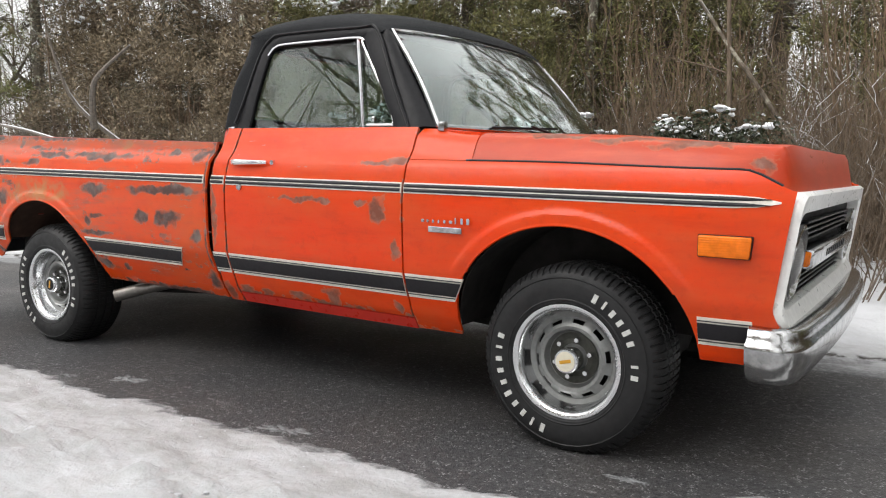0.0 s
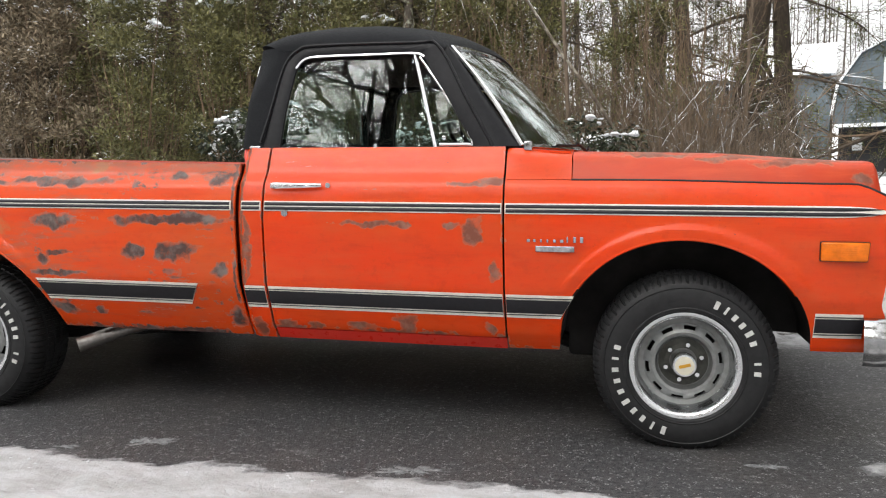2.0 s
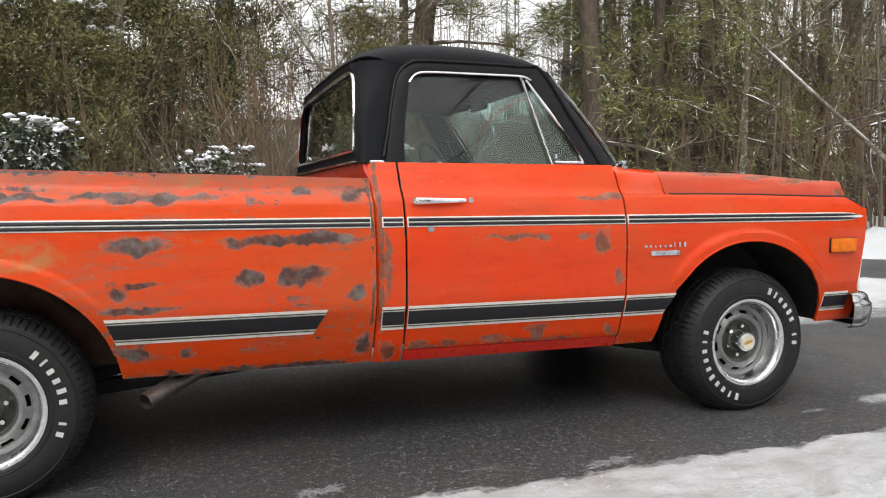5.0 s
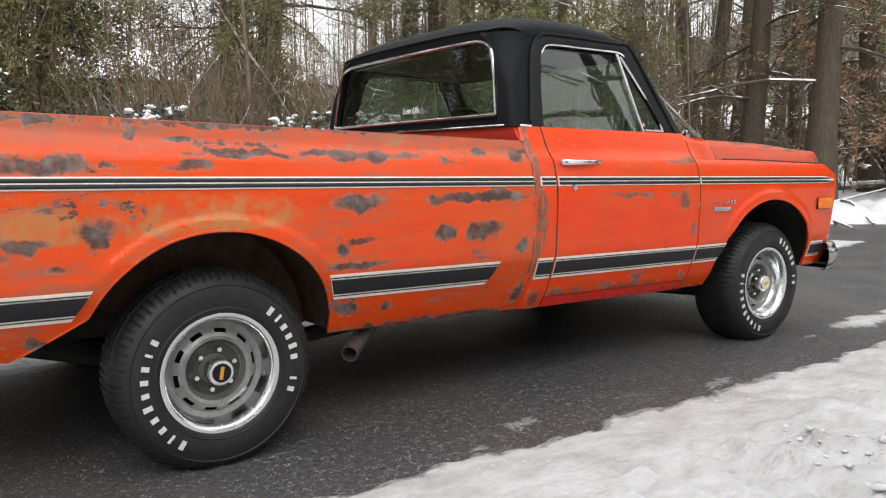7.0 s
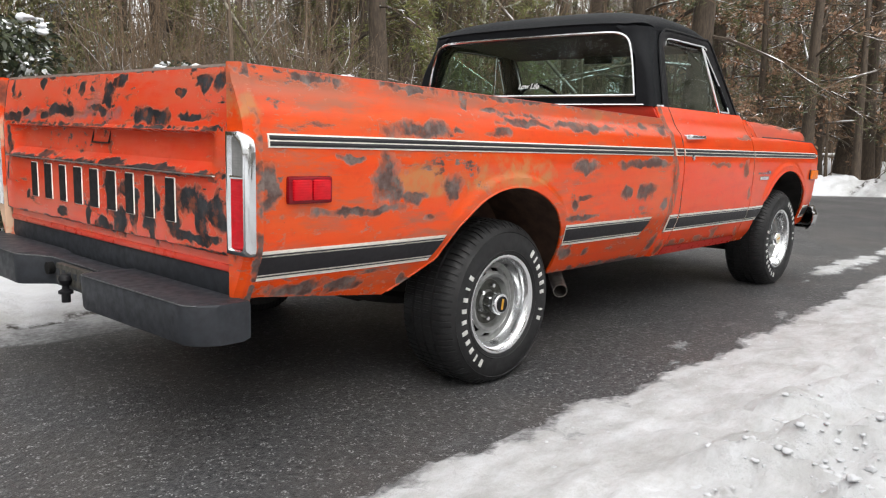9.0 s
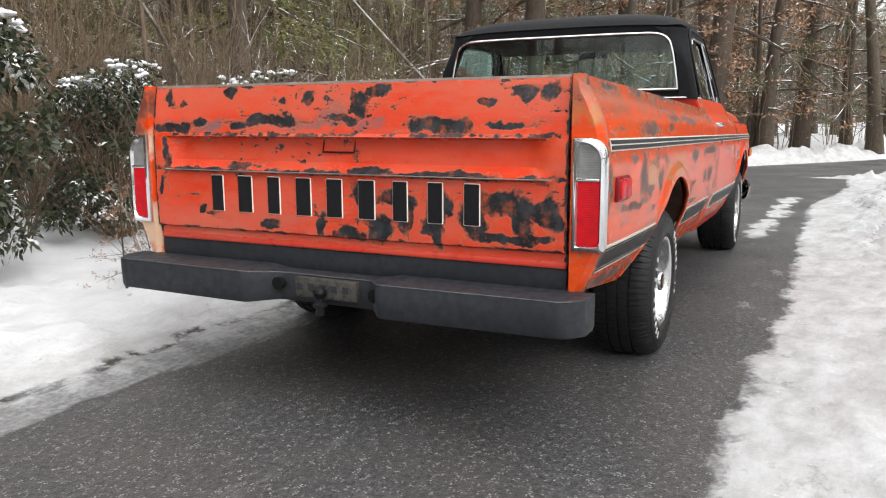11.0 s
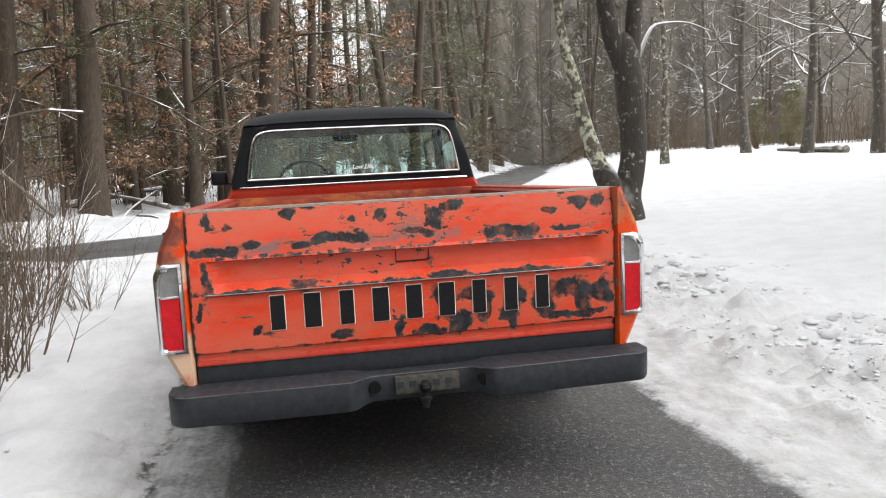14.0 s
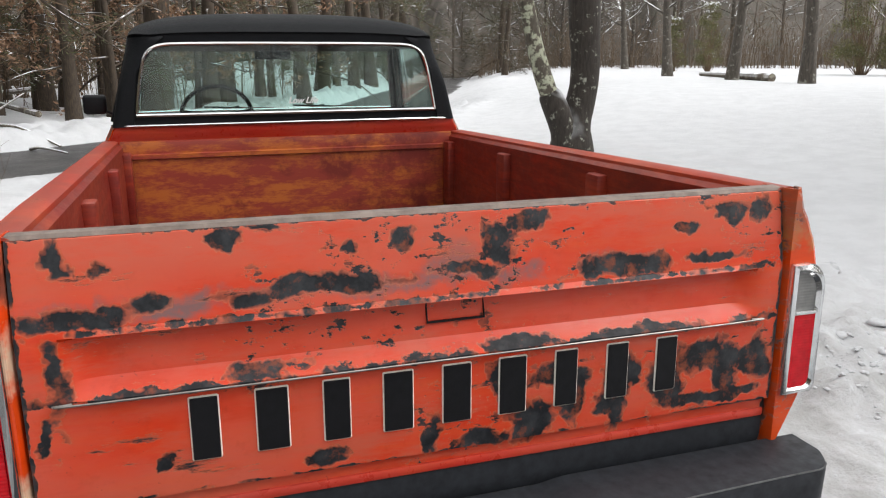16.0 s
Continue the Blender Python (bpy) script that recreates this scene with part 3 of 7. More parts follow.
def snow_height(x, y):
    n1 = noise.noise((x * 0.9, y * 0.9, 3.1))
    n2 = noise.noise((x * 4.2, y * 4.2, 1.7))
    n3 = noise.noise((x * 11, y * 11, 5.3))
    drive = max(-1.45 + 0.10 * smooth(-2.2, -3.6, x) - y, y - 1.0) if x < 8.5 else 9.0
    flare = 0.5 * smooth(3.0, 7.5, x)
    d = min(drive - flare, lane_distance(x, y)) + 0.035 * n1 + 0.045 * n2 + 0.045 * n3 + 0.022 * noise.noise((x * 17, y * 17, 9.1))
    if 0.55 < x < 4.6:
        d = max(d, min(0.11, 0.105 - abs(y + 1.05 + 0.04 * (x - 0.4)) + 0.13 * n2 + 0.10 * n3 + 0.05 * n1 - 0.10 * smooth(1.0, 0.55, x)))
    if y > 0.7 and x < 4:
        d = max(d, y - 0.84 + 0.10 * n1 + 0.07 * n2)
    if d <= 0:
        return max(-0.035, 0.35 * d)
    h = (0.35 * smooth(0, 0.08, d) + 0.65 * smooth(0.05, 0.45, d)) * (0.034 + 0.012 * n1) * (1 - 0.72 * smooth(1.34, 1.2, y) * smooth(0, 0.3, y)) + 0.012 * n3 * smooth(0, 0.2, d) * (1 - smooth(2.2, 3.2, d))
    lump = smooth(0.30, 0.8, d) * (1 - smooth(1.7, 2.7, d))
    if x > -9 and y < 0:
        rough = noise.turbulence((x * 2.6, y * 2.6, 0.4), 4, True)
        clod = max(0.0, noise.noise((x * 5.5, y * 5.5, 8.8)) - 0.02) + 0.6 * max(0.0, noise.noise((x * 10.5, y * 10.5, 2.2)))
        h += lump * (0.01 + 0.12 * rough * (0.6 + 0.5 * n1) + (0.18 * clod + 0.06 * max(0, n3)) * (0.4 + max(0, n1 + 0.3)))
    elif y > 0:
        h += lump * 0.09 * noise.turbulence((x * 2.0, y * 2.0, 2.4), 3, True)
    h += 0.30 * smooth(2.5, 9, -y) * smooth(0, 2, d) + 0.20 * smooth(2.0, 6.0, y) * smooth(0, 2, d)
    bank = smooth(0.0, 0.5, lane_distance(x, y)) * (1 - smooth(0.9, 2.4, lane_distance(x, y)))
    if 5 < x < 24 and y > -40:
        h += bank * (0.22 + 0.14 * n1 + 0.12 * n2) * (wood_side(x, y) if bank > 0 else 0)
    far = math.hypot(x, y)
    h += 0.42 * smooth(8, 15, far) * smooth(-4, -9, y) * smooth(0.0, 6.0, lane_distance(x, y))
    h += 0.5 * smooth(60, 120, far) + 0.02 * noise.noise((x * 0.3, y * 0.3, 7.7)) * smooth(0.5, 2, d)
    return max(h, 0.004)


def spaced(knots):
    out = []
    for (a, b, s) in knots:
        k = max(1, int(round((b - a) / s)))
        out += [a + (b - a) * i / k for i in range(k)]
    return out + [knots[-1][1]]


gx = spaced([(-420, -60, 60), (-60, -16, 6), (-16, -9, 0.5), (-9, -7, 0.09), (-7, 3.6, 0.045), (3.6, 13, 0.11), (13, 30, 0.5), (30, 70, 2.5), (70, 420, 35)])
gy = spaced([(-420, -60, 60), (-60, -22, 3), (-22, -7, 0.5), (-7, -4.6, 0.10), (-4.6, -2.1, 0.042), (-2.1, -1.15, 0.026), (-1.15, -0.75, 0.05), (-0.75, 0.7, 0.2), (0.7, 1.6, 0.035), (1.6, 3, 0.08),
             (3, 7, 0.16), (7, 20, 0.6), (20, 60, 4), (60, 420, 40)])
g = Geo().grid([[(x, y, snow_height(x, y)) for y in gy] for x in gx])
ground = part("ground", g, SNOW, angle=180, doubles=False)
tagged(ground, "snow-covered ground with lumpy ploughed edges", "ground", kind="structure")
rx, ry = spaced([(-40, 130, 10)]), spaced([(-60, 40, 10)])
road = part("road", Geo().grid([[(x, y, 0.0) for y in ry] for x in rx]), ASPHALT, doubles=False)
tagged(road, "damp dark asphalt driveway and lane with grit", "road", kind="structure")

# ---- the pickup truck ----
truck = empty("pickup_truck")
tagged(truck, "worn orange pickup truck with black roof on a driveway", "pickup truck")
WB = 3.226
CAB_PROFILE = ((0.33, 0.885), (0.36, 0.905), (0.42, 0.945), (0.50, 0.975), (0.57, 1.000), (0.60, 1.010), (0.64, 1.012), (0.80, 1.020), (0.88, 1.020), (0.94, 1.010), (0.985, 1.000), (1.02, 0.988), (1.05, 0.962), (1.075, 0.945), (1.12, 0.925), (1.18, 0.895))
BED_PROFILE = ((0.33, 0.870), (0.38, 0.905), (0.45, 0.945), (0.52, 0.978), (0.58, 1.005), (0.61, 1.014), (0.70, 1.020), (0.86, 1.024), (0.92, 1.018), (0.965, 1.008), (1.005, 0.998), (1.035, 0.975), (1.055, 0.955), (1.10, 0.942), (1.16, 0.930))
HOOD_Y = (0.0, 0.40, 0.62, 0.74, 0.82, 0.862, 0.885, 0.900, 0.915, 0.925)
HOOD_Z = (1.148, 1.145, 1.148, 1.150, 1.146, 1.134, 1.110, 1.080, 1.050, 1.036)
CAB_Z, CAB_Y = zip(*CAB_PROFILE)
BED_Z, BED_Y = zip(*BED_PROFILE)


def arch_z(x, where):
    """The height of the wheel opening's edge over x, or None beside it."""
    if where == "front":
        u = (x + 0.01) / 0.465
        return 0.395 + 0.425 * math.sqrt(max(0, 1 - u * u)) if abs(u) <= 1 else None
    u = (x + 3.225) / 0.445
    z = 0.355 + 0.415 * math.sqrt(max(0, 1 - u * u)) if abs(u) <= 1 else 0.0
    if -3.86 < x < -3.60:
        z = max(z, 0.394 + (x + 3.84) * 0.57)
    return z if z > 0.375 else None


def arch_lip(x, z, where):
    """A rolled lip round the wheel opening."""
    if where == "front":
        d = math.hypot((x + 0.01), (z - 0.395) * 0.465 / 0.425) - 0.465
    else:
        d = math.hypot((x + 3.225), (z - 0.355) * 0.445 / 0.415) - 0.445
    k = 0.015 * smooth(0.60, 0.68, z)
    return k * (1 - smooth(0.040, 0.062, d)) if d > -0.05 else k


def cab_y(x, z):
    y = float(np.interp(z, CAB_Z, CAB_Y))
    if x > -0.69:
        y += -0.012 * smooth(-0.69, -0.3, x) - 0.035 * smooth(0.45, 0.80, x)
        y += arch_lip(x, z, "front")
    return y


def bed_y(x, z):
    zz = z - 0.035 * smooth(-2.2, -4.4, x) * smooth(1.0, 1.1, z)
    return float(np.interp(zz, BED_Z, BED_Y)) + arch_lip(x, z, "rear") - 0.012 * smooth(-3.9, -4.5, x)


LEVELS = sorted(set([round(0.33 + 0.0125 * i, 4) for i in range(68)] + [1.035, 1.055]))


def side_panel(xs, low, high, yfun, s):
    rows = []
    for x in xs:
        lo, hi = low(x), high(x)
        rows.append([(x, s * yfun(x, z), z) for z in (min(max(v, lo), hi) for v in LEVELS + [hi])])
    return Geo().grid(rows)


def steps(a, b, n):
    return [a + (b - a) * i / n for i in range(n + 1)]


def fender_low(x):
    if x < -0.475:
        return 0.350
    z = arch_z(x, "front")
    if z is not None and x < 0.45:
        return z
    return 0.398


def fender_high(x):
    return 1.036 - 0.012 * smooth(-0.2, 0.55, x) - 0.062 * smooth(0.56, 0.705, x)


def bed_low(x):
    z = arch_z(x, "rear")
    if z is not None:
        return z
    if x > -3.2:
        return 0.348
    return 0.386 + (x + 3.84) * -0.115


def bed_high(x):
    return 1.098 + 0.045 * (-1.83 - x) / 2.6


def strip(x0, x1, z0, z1, yfun, s, off=0.004, tip=None, slant=(0.0, 0.0), n=24):
    """A trim strip laid on a side; tip: it narrows to a point; slant: how far its ends lean."""
    rows = []
    for i in range(n + 1):
        u = i / n
        row = []
        for zz, o in ((z0, -0.004), (z0, off), ((z0 + z1) / 2, off + 0.002), (z1, off), (z1, -0.004)):
            k = (zz - (z0 + z1) / 2) / (z1 - z0)
            x = (x0 + slant[0] * k) + ((x1 + slant[1] * k) - (x0 + slant[0] * k)) * u
            z = zz
            if tip and x > tip:
                z = (z0 + z1) / 2 + (zz - (z0 + z1) / 2) * math.sqrt(max(0.02, 1 - ((x - tip) / (x1 - tip)) ** 2))
            row.append((x, s * (yfun(x, z) + o), z))
        rows.append(row)
    g = Geo().grid(rows)
    return g.fan(rows[0]).fan(rows[-1][::-1])


def mould(x0, x1, yfun, s, parent, tip=None, z=0.926, h=0.041):
    m = part("moulding", raked(strip(x0, x1, z - h / 2, z + h / 2, yfun, s, 0.004, tip)), BRIGHT, parent, "bright body side moulding with two black lines")
    for dz in (-0.0088, 0.0088):
        part("inlay", raked(strip(x0 + 0.004, x1 - (0.025 if tip else 0.004), z + dz - 0.0066, z + dz + 0.0066, yfun, s, 0.0075, tip)), STRIPE_BLACK, m, "black line")


def broad_stripe(x0, x1, yfun, s, parent, z0=0.490, z1=0.587, slant=(0, 0)):
    h = z1 - z0
    m = part("lower_stripe", raked(strip(x0, x1, z0, z1, yfun, s, 0.003, None, slant)), BRIGHT, parent, "bright edged lower side stripe")
    for lo, hi, words in ((0.21, 0.79, "broad charcoal band"), (0.115, 0.155, "black line"), (0.845, 0.885, "black line")):
        # the inlays end on the same slanted line as the strip
        mid, share = (lo + hi) / 2 - 0.5, hi - lo
        part("inlay", raked(strip(x0 + 0.001 + slant[0] * mid, x1 - 0.001 + slant[1] * mid, z0 + lo * h, z0 + hi * h, yfun, s, 0.0065, None, (slant[0] * share, slant[1] * share))), STRIPE_BLACK, m, words)


for s in (-1, 1):
    # front fender
    xs = steps(-0.685, -0.48, 8) + steps(-0.475, -0.40, 10) + steps(-0.39, 0.39, 40) + steps(0.40, 0.455, 8) + steps(0.46, 0.70, 16)
    fender = part("front_fender", raked(side_panel(xs, fender_low, fender_high, cab_y, s)), PAINT, truck, "orange front fender", thick=0.012)
    mould(-0.683, 0.665, cab_y, s, fender, tip=0.50)
    broad_stripe(-0.683, -0.445, cab_y, s, fender, slant=(0, 0.055))
    broad_stripe(0.455, 0.625, cab_y, s, fender, 0.456, 0.552)
    rim = [(x, s * (cab_y(x, arch_z(x, "front")) - 0.003), arch_z(x, "front")) for x in steps(-0.405, 0.385, 60)]
    part("arch_rim", raked(Geo().tube(rim, 0.006, 6)), PAINT, fender)
    # side marker lamp
    mk = part("side_marker", raked(Geo().box((0.456, s * cab_y(0.5, 0.78) - 0.012, 0.749), (0.614, s * cab_y(0.5, 0.78) + 0.012, 0.821), 0.004)), BLACK_TRIM, fender, "amber side marker lamp")
    part("lens", raked(Geo().box((0.458, s * cab_y(0.5, 0.78) + s * 0.004 - 0.014, 0.751), (0.612, s * cab_y(0.5, 0.78) + s * 0.004 + 0.014, 0.819), 0.006)), AMBER_LENS, mk)
    # name badge, as plain chrome bars
    yb = s * (cab_y(-0.5, 0.80) + 0.003)
    for i, w in enumerate((0.018, 0.013, 0.011, 0.010, 0.014, 0.019, 0.008, 0.014, 0.017)):
        x = -0.598 + 0.0255 * i
        part("badge_bar", raked(Geo().box((x, yb - 0.003, 0.797), (x + w * 0.75, yb + 0.003, 0.809 if i < 6 else 0.820), 0.0012, 1)), OLD_CHROME, fender, "small chrome badge bar")
    g = Geo().box((-0.565, yb - 0.004, 0.760), (-0.415, yb + 0.004, 0.783), 0.002, 1)
    part("badge", raked(g), OLD_CHROME, fender, "small bright metal plate badge")
    # door
    xs = steps(-1.695, -0.693, 40)
    door = part("door", raked(side_panel(xs, lambda x: 0.398, lambda x: 1.168, cab_y, s)), PAINT_DOOR, truck, "orange door with chipped paint", thick=0.014)
    mould(-1.692, -0.696, cab_y, s, door)
    broad_stripe(-1.692, -0.696, cab_y, s, door)
    hy = s * (cab_y(-1.5, 1.025) + 0.028)
    handle = part("handle", raked(Geo().tube(spline([(-1.655, hy - s * 0.012, 1.008), (-1.60, hy, 1.009), (-1.50, hy, 1.010), (-1.44, hy - s * 0.008, 1.011)], 12), [0.013, 0.016, 0.016, 0.015, 0.014, 0.013, 0.012, 0.011, 0.010, 0.010, 0.009, 0.008], 10)), CHROME, door, "chrome door handle")
    part("button", raked(Geo().tube([(-1.414, hy - s * 0.04, 1.012), (-1.414, hy - s * 0.010, 1.012)], 0.011, 14)), CHROME, door, "chrome push button")
    part("mount", raked(Geo().box((-1.665, min(hy, hy - s * 0.04), 0.997), (-1.625, max(hy, hy - s * 0.04), 1.022), 0.006)), CHROME, door)
    part("door_card", raked(Geo().box((-1.688, min(s * 0.80, s * 0.866), 0.50), (-0.70, max(s * 0.80, s * 0.866), 1.160), 0.012)), INTERIOR, door, "dark inner door panel")
    ly = s * cab_y(-1.6, 0.885)
    part("lock", raked(Geo().tube([(-1.598, ly, 0.897), (-1.598, ly + s * 0.008, 0.897)], 0.014, 16)), OLD_CHROME, door, "round lock cylinder")
    # rocker and cab corner
    part("rocker", raked(side_panel(steps(-1.695, -0.69, 10), lambda x: 0.345, lambda x: 0.392, cab_y, s)), PAINT_ROCKER, truck, "bright red rocker panel", thick=0.012)
    corner = part("cab_corner", raked(side_panel(steps(-1.818, -1.704, 9), lambda x: 0.345, lambda x: 1.168, lambda x, z: cab_y(x, z) - 0.02 * smooth(-1.79, -1.818, x), s)), PAINT_DOOR, truck, "orange cab corner with scuffed paint", thick=0.014)
    mould(-1.795, -1.708, cab_y, s, corner)
    broad_stripe(-1.80, -1.708, cab_y, s, corner)
    # cowl side, between door and hood
    xs = steps(-0.685, -0.432, 8)
    rows = []
    for x in xs:
        k = smooth(-0.68, -0.44, x)
        zs = (1.038, 1.05, 1.065, 1.08, 1.10, 1.12, 1.135, 1.145, 1.153 + 0.010 * (1 - k))
        rows.append([(x, s * ((1 - k) * (float(np.interp(z, CAB_Z, CAB_Y)) - 0.03 * smooth(1.13, 1.165, z)) + k * float(np.interp(z, HOOD_Z[:2:-1], HOOD_Y[:2:-1]))), z) for z in zs])
    g = Geo().grid(rows)
    part("cowl_side", raked(g), PAINT, truck, "orange cowl side", thick=0.01)
    # bed side
    xs = steps(-1.826, -2.76, 34) + steps(-2.775, -2.87, 12) + steps(-2.88, -3.56, 36) + steps(-3.57, -3.87, 18) + steps(-3.88, -4.43, 16)
    side = part("bed_side", raked(side_panel(xs, bed_low, bed_high, bed_y, s)), PAINT_BED if s < 0 else PAINT, truck, "orange bed side with worn dark spots and tan filler" if s < 0 else "orange bed side", thick=0.012)
    mould(-4.405, -1.842, bed_y, s, side)
    rim = [(x, s * (bed_y(x, arch_z(x, "rear")) - 0.003), arch_z(x, "rear")) for x in steps(-3.83, -2.792, 70) if arch_z(x, "rear")]
    part("arch_rim", raked(Geo().tube(rim, 0.006, 6)), PAINT_BED if s < 0 else PAINT, side)
    broad_stripe(-2.805, -2.045, bed_y, s, side, 0.490, 0.589, (-0.035, 0.055))
    broad_stripe(-4.43, -3.655, bed_y, s, side, 0.505, 0.600, (0.0, 0.06))
    my = s * bed_y(-4.26, 0.78)
    mk = part("side_marker", raked(Geo().box((-4.345, my - 0.012, 0.738), (-4.177, my + 0.012, 0.822), 0.008)), RED_DARK, side, "red side marker lamp")
    part("lens", raked(Geo().box((-4.332, my + s * 0.006 - 0.014, 0.748), (-4.262, my + s * 0.006 + 0.014, 0.812), 0.006)), RED_LENS, mk)
    part("lens", raked(Geo().box((-4.258, my + s * 0.006 - 0.014, 0.748), (-4.190, my + s * 0.006 + 0.014, 0.812), 0.006)), RED_LENS, mk)
    # rail on top of the bed side, and the inner wall
    rows, inner_rows = [], []
    for x in steps(-1.832, -4.43, 30):
        zt = bed_high(x)
        yo = bed_y(x, zt)
        rows.append([(x, s * yo, zt - 0.006), (x, s * (yo - 0.004), zt + 0.002), (x, s * (yo - 0.012), zt + 0.004), (x, s * 0.885, zt + 0.002), (x, s * 0.873, zt - 0.004), (x, s * 0.871, zt - 0.018)])
        inner_rows.append([(x, s * 0.8705, zt - 0.018), (x, s * 0.854, zt - 0.030), (x, s * 0.850, 0.95), (x, s * 0.850, 0.85 if abs(x + WB) < 0.50 else 0.66)])
    part("bed_rail", raked(Geo().grid(rows)), PAINT_RAIL, truck, "worn orange bed rail", thick=0.006)
    # inner wall and posts take the paint that has the bed's shade mixed in
    part("inner_wall", raked(Geo().grid(inner_rows)), PAINT_INNER_SHADED, truck, "red inner bed wall with its shade in the colour", thick=0.005)
    for px in (-1.93, -2.72, -3.58, -4.30):
        part("stake_post", raked(Geo().box((px - 0.045, min(s * 0.810, s * 0.853), 0.66), (px + 0.045, max(s * 0.810, s * 0.853), bed_high(px) - 0.052), 0.008)), PAINT_INNER_SHADED, truck, "red inner stake post with its shade in the colour")
    # wheel wells
    for wx, where in ((0.0, "front"), (-WB, "rear")):
        rows = []
        for yy in (0.998, 0.97, 0.80, 0.62):
            row = []
            for a in steps(0.06, math.pi - (0.06 if where == "front" else 0.46), 26):
                wpx, wpz = wx + 0.475 * math.cos(a), 0.37 + (0.452 if where == "front" else 0.468) * math.sin(a)
                skin = cab_y(wpx, wpz) if where == "front" else bed_y(wpx, wpz + RAKE * wpx)
                row.append((wpx, s * min(yy, skin - 0.022), wpz))
            rows.append(row)
        well = Geo().grid(rows).grid([rows[-1], [(wx, s * 0.60, 0.42)] * len(rows[-1])])
        part("wheel_well", well, UNDER if where == "front" else RUST, truck, "dark wheel well", thick=0.004)


# tail end: corner posts, lamps, tailgate, bumper
def post_outline(z):
    return np.interp(z, (0.42, 0.46, 0.56, 0.62, 0.86, 0.96, 1.02, 1.14, 1.16), (0.925, 0.955, 0.995, 1.010, 1.020, 1.002, 0.985, 0.940, 0.930))


for s in (-1, 1):
    rows = []
    for z in steps(0.440, 1.146, 36):
        yo = min(post_outline(z), bed_y(-4.43, z) + 0.002)
        rows.append([(-4.425, s * yo, z), (-4.452, s * (yo - 0.006), z), (-4.466, s * (yo - 0.022), z), (-4.468, s * 0.905, z), (-4.45, s * 0.898, z), (-4.36, s * 0.895, z)])
    post = part("corner_post", raked(Geo().grid(rows)), PAINT_CORNER if s > 0 else PAINT_BED, truck, "orange rear corner post" if s < 0 else "rear corner post with cream primer", thick=0.006)
    # lamp: a chrome frame rounded at the outer top, red and clear lenses
    lamp = empty("tail_lamp", (-4.47, s * 0.95, 0.80))
    lamp.parent = truck
    lamp["label"] = "tall tail lamp with chrome frame"

    def outline(grow):
        y0, y1, z0, z1, r = 0.912 - grow, 1.012 + grow, 0.592 - grow, 0.946 + grow, 0.062
        pts = [(y0, z0), (y1 - 0.016, z0), (y1 - 0.005, z0 + 0.006), (y1, z0 + 0.022)]
        pts += [(y1 - r + r * math.cos(a), z1 - r + r * math.sin(a)) for a in steps(0, math.pi / 2, 8)]
        return pts + [(y0, z1)]

    def ring(grow, x):
        return [(x, s * y, z) for y, z in outline(grow)]

    rows = [ring(0.006, -4.455), ring(0.006, -4.474), ring(0.001, -4.485), ring(-0.010, -4.488), ring(-0.018, -4.474)]
    part("bezel", raked(Geo().grid([r + [r[0]] for r in rows])), CHROME, lamp, "chrome frame", angle=50)
    inner = outline(-0.016)
    red = [(y, z) for y, z in inner if z < 0.80]
    yl, yr = min(y for y, z in inner), max(y for y, z in inner)
    part("lens", raked(Geo().prism([(-4.46, s * y, z) for y, z in red] + [(-4.46, s * yr, 0.812), (-4.46, s * yl, 0.812)], (-0.020, 0, 0))), RED_LENS, lamp, "red lens")
    part("divider", raked(Geo().box((-4.486, min(s * yl, s * yr), 0.812), (-4.46, max(s * yl, s * yr), 0.823), 0.003)), CHROME, lamp, "chrome divider")
    part("reverse_lens", raked(Geo().prism([(-4.46, s * yl, 0.823), (-4.46, s * yr, 0.823)] + [(-4.46, s * y, z) for y, z in inner if z > 0.83], (-0.016, 0, 0))), CLEAR_LENS, lamp, "clear ribbed lens")

gate = empty("tailgate", (-4.45, 0, 0.60))
gate.parent = truck
gate["label"] = "closed orange tailgate with chipped paint and black block lettering shapes"
# its skin: a sloped upper band, a recessed band and a flat lower panel
rows = []
for y in steps(-0.888, 0.888, 72):
    e = smooth(0.84, 0.74, abs(y))
    row = [(-4.36, y, 0.545), (-4.446, y, 0.545), (-4.446, y, 0.572), (-4.462, y, 0.578), (-4.464, y, 0.64), (-4.464, y, 0.70), (-4.464, y, 0.76), (-4.464, y, 0.803)]
    row += [(-4.464 - 0.016 * e, y, 0.808 + 0.002 * e), (-4.464 - 0.016 * e, y, 0.817), (-4.464 + 0.014 * e, y, 0.838), (-4.464 + 0.026 * e, y, 0.852), (-4.464 + 0.031 * e, y, 0.895), (-4.464 + 0.034 * e, y, 0.938), (-4.462 - 0.008 * e, y, 0.946)]
    row += [(-4.462, y, 0.958), (-4.455, y, 1.00), (-4.450, y, 1.04), (-4.440, y, 1.10), (-4.432, y, 1.136), (-4.424, y, 1.144), (-4.40, y, 1.146), (-4.385, y, 1.138), (-4.382, y, 1.08), (-4.38, y, 0.64), (-4.36, y, 0.545)]
    rows.append(row)
g = Geo().grid(rows)
g.fan(rows[0]).fan(rows[-1][::-1])
WORN_EDGE = plain("worn_bare_edge", (0.27, 0.21, 0.18), 0.5, 0.2, 0.5, 24, 0.1)
part("top_edge", raked(Geo().grid([[(-4.4305, y, 1.139), (-4.4265, y, 1.1475), (-4.40, y, 1.1495), (-4.3825, y, 1.141)] for y in steps(-0.886, 0.886, 30)])), WORN_EDGE, gate, "worn bare top edge", thick=0.002)
part("skin", raked(g), PAINT_GATE, gate, "chipped orange steel skin", angle=22)
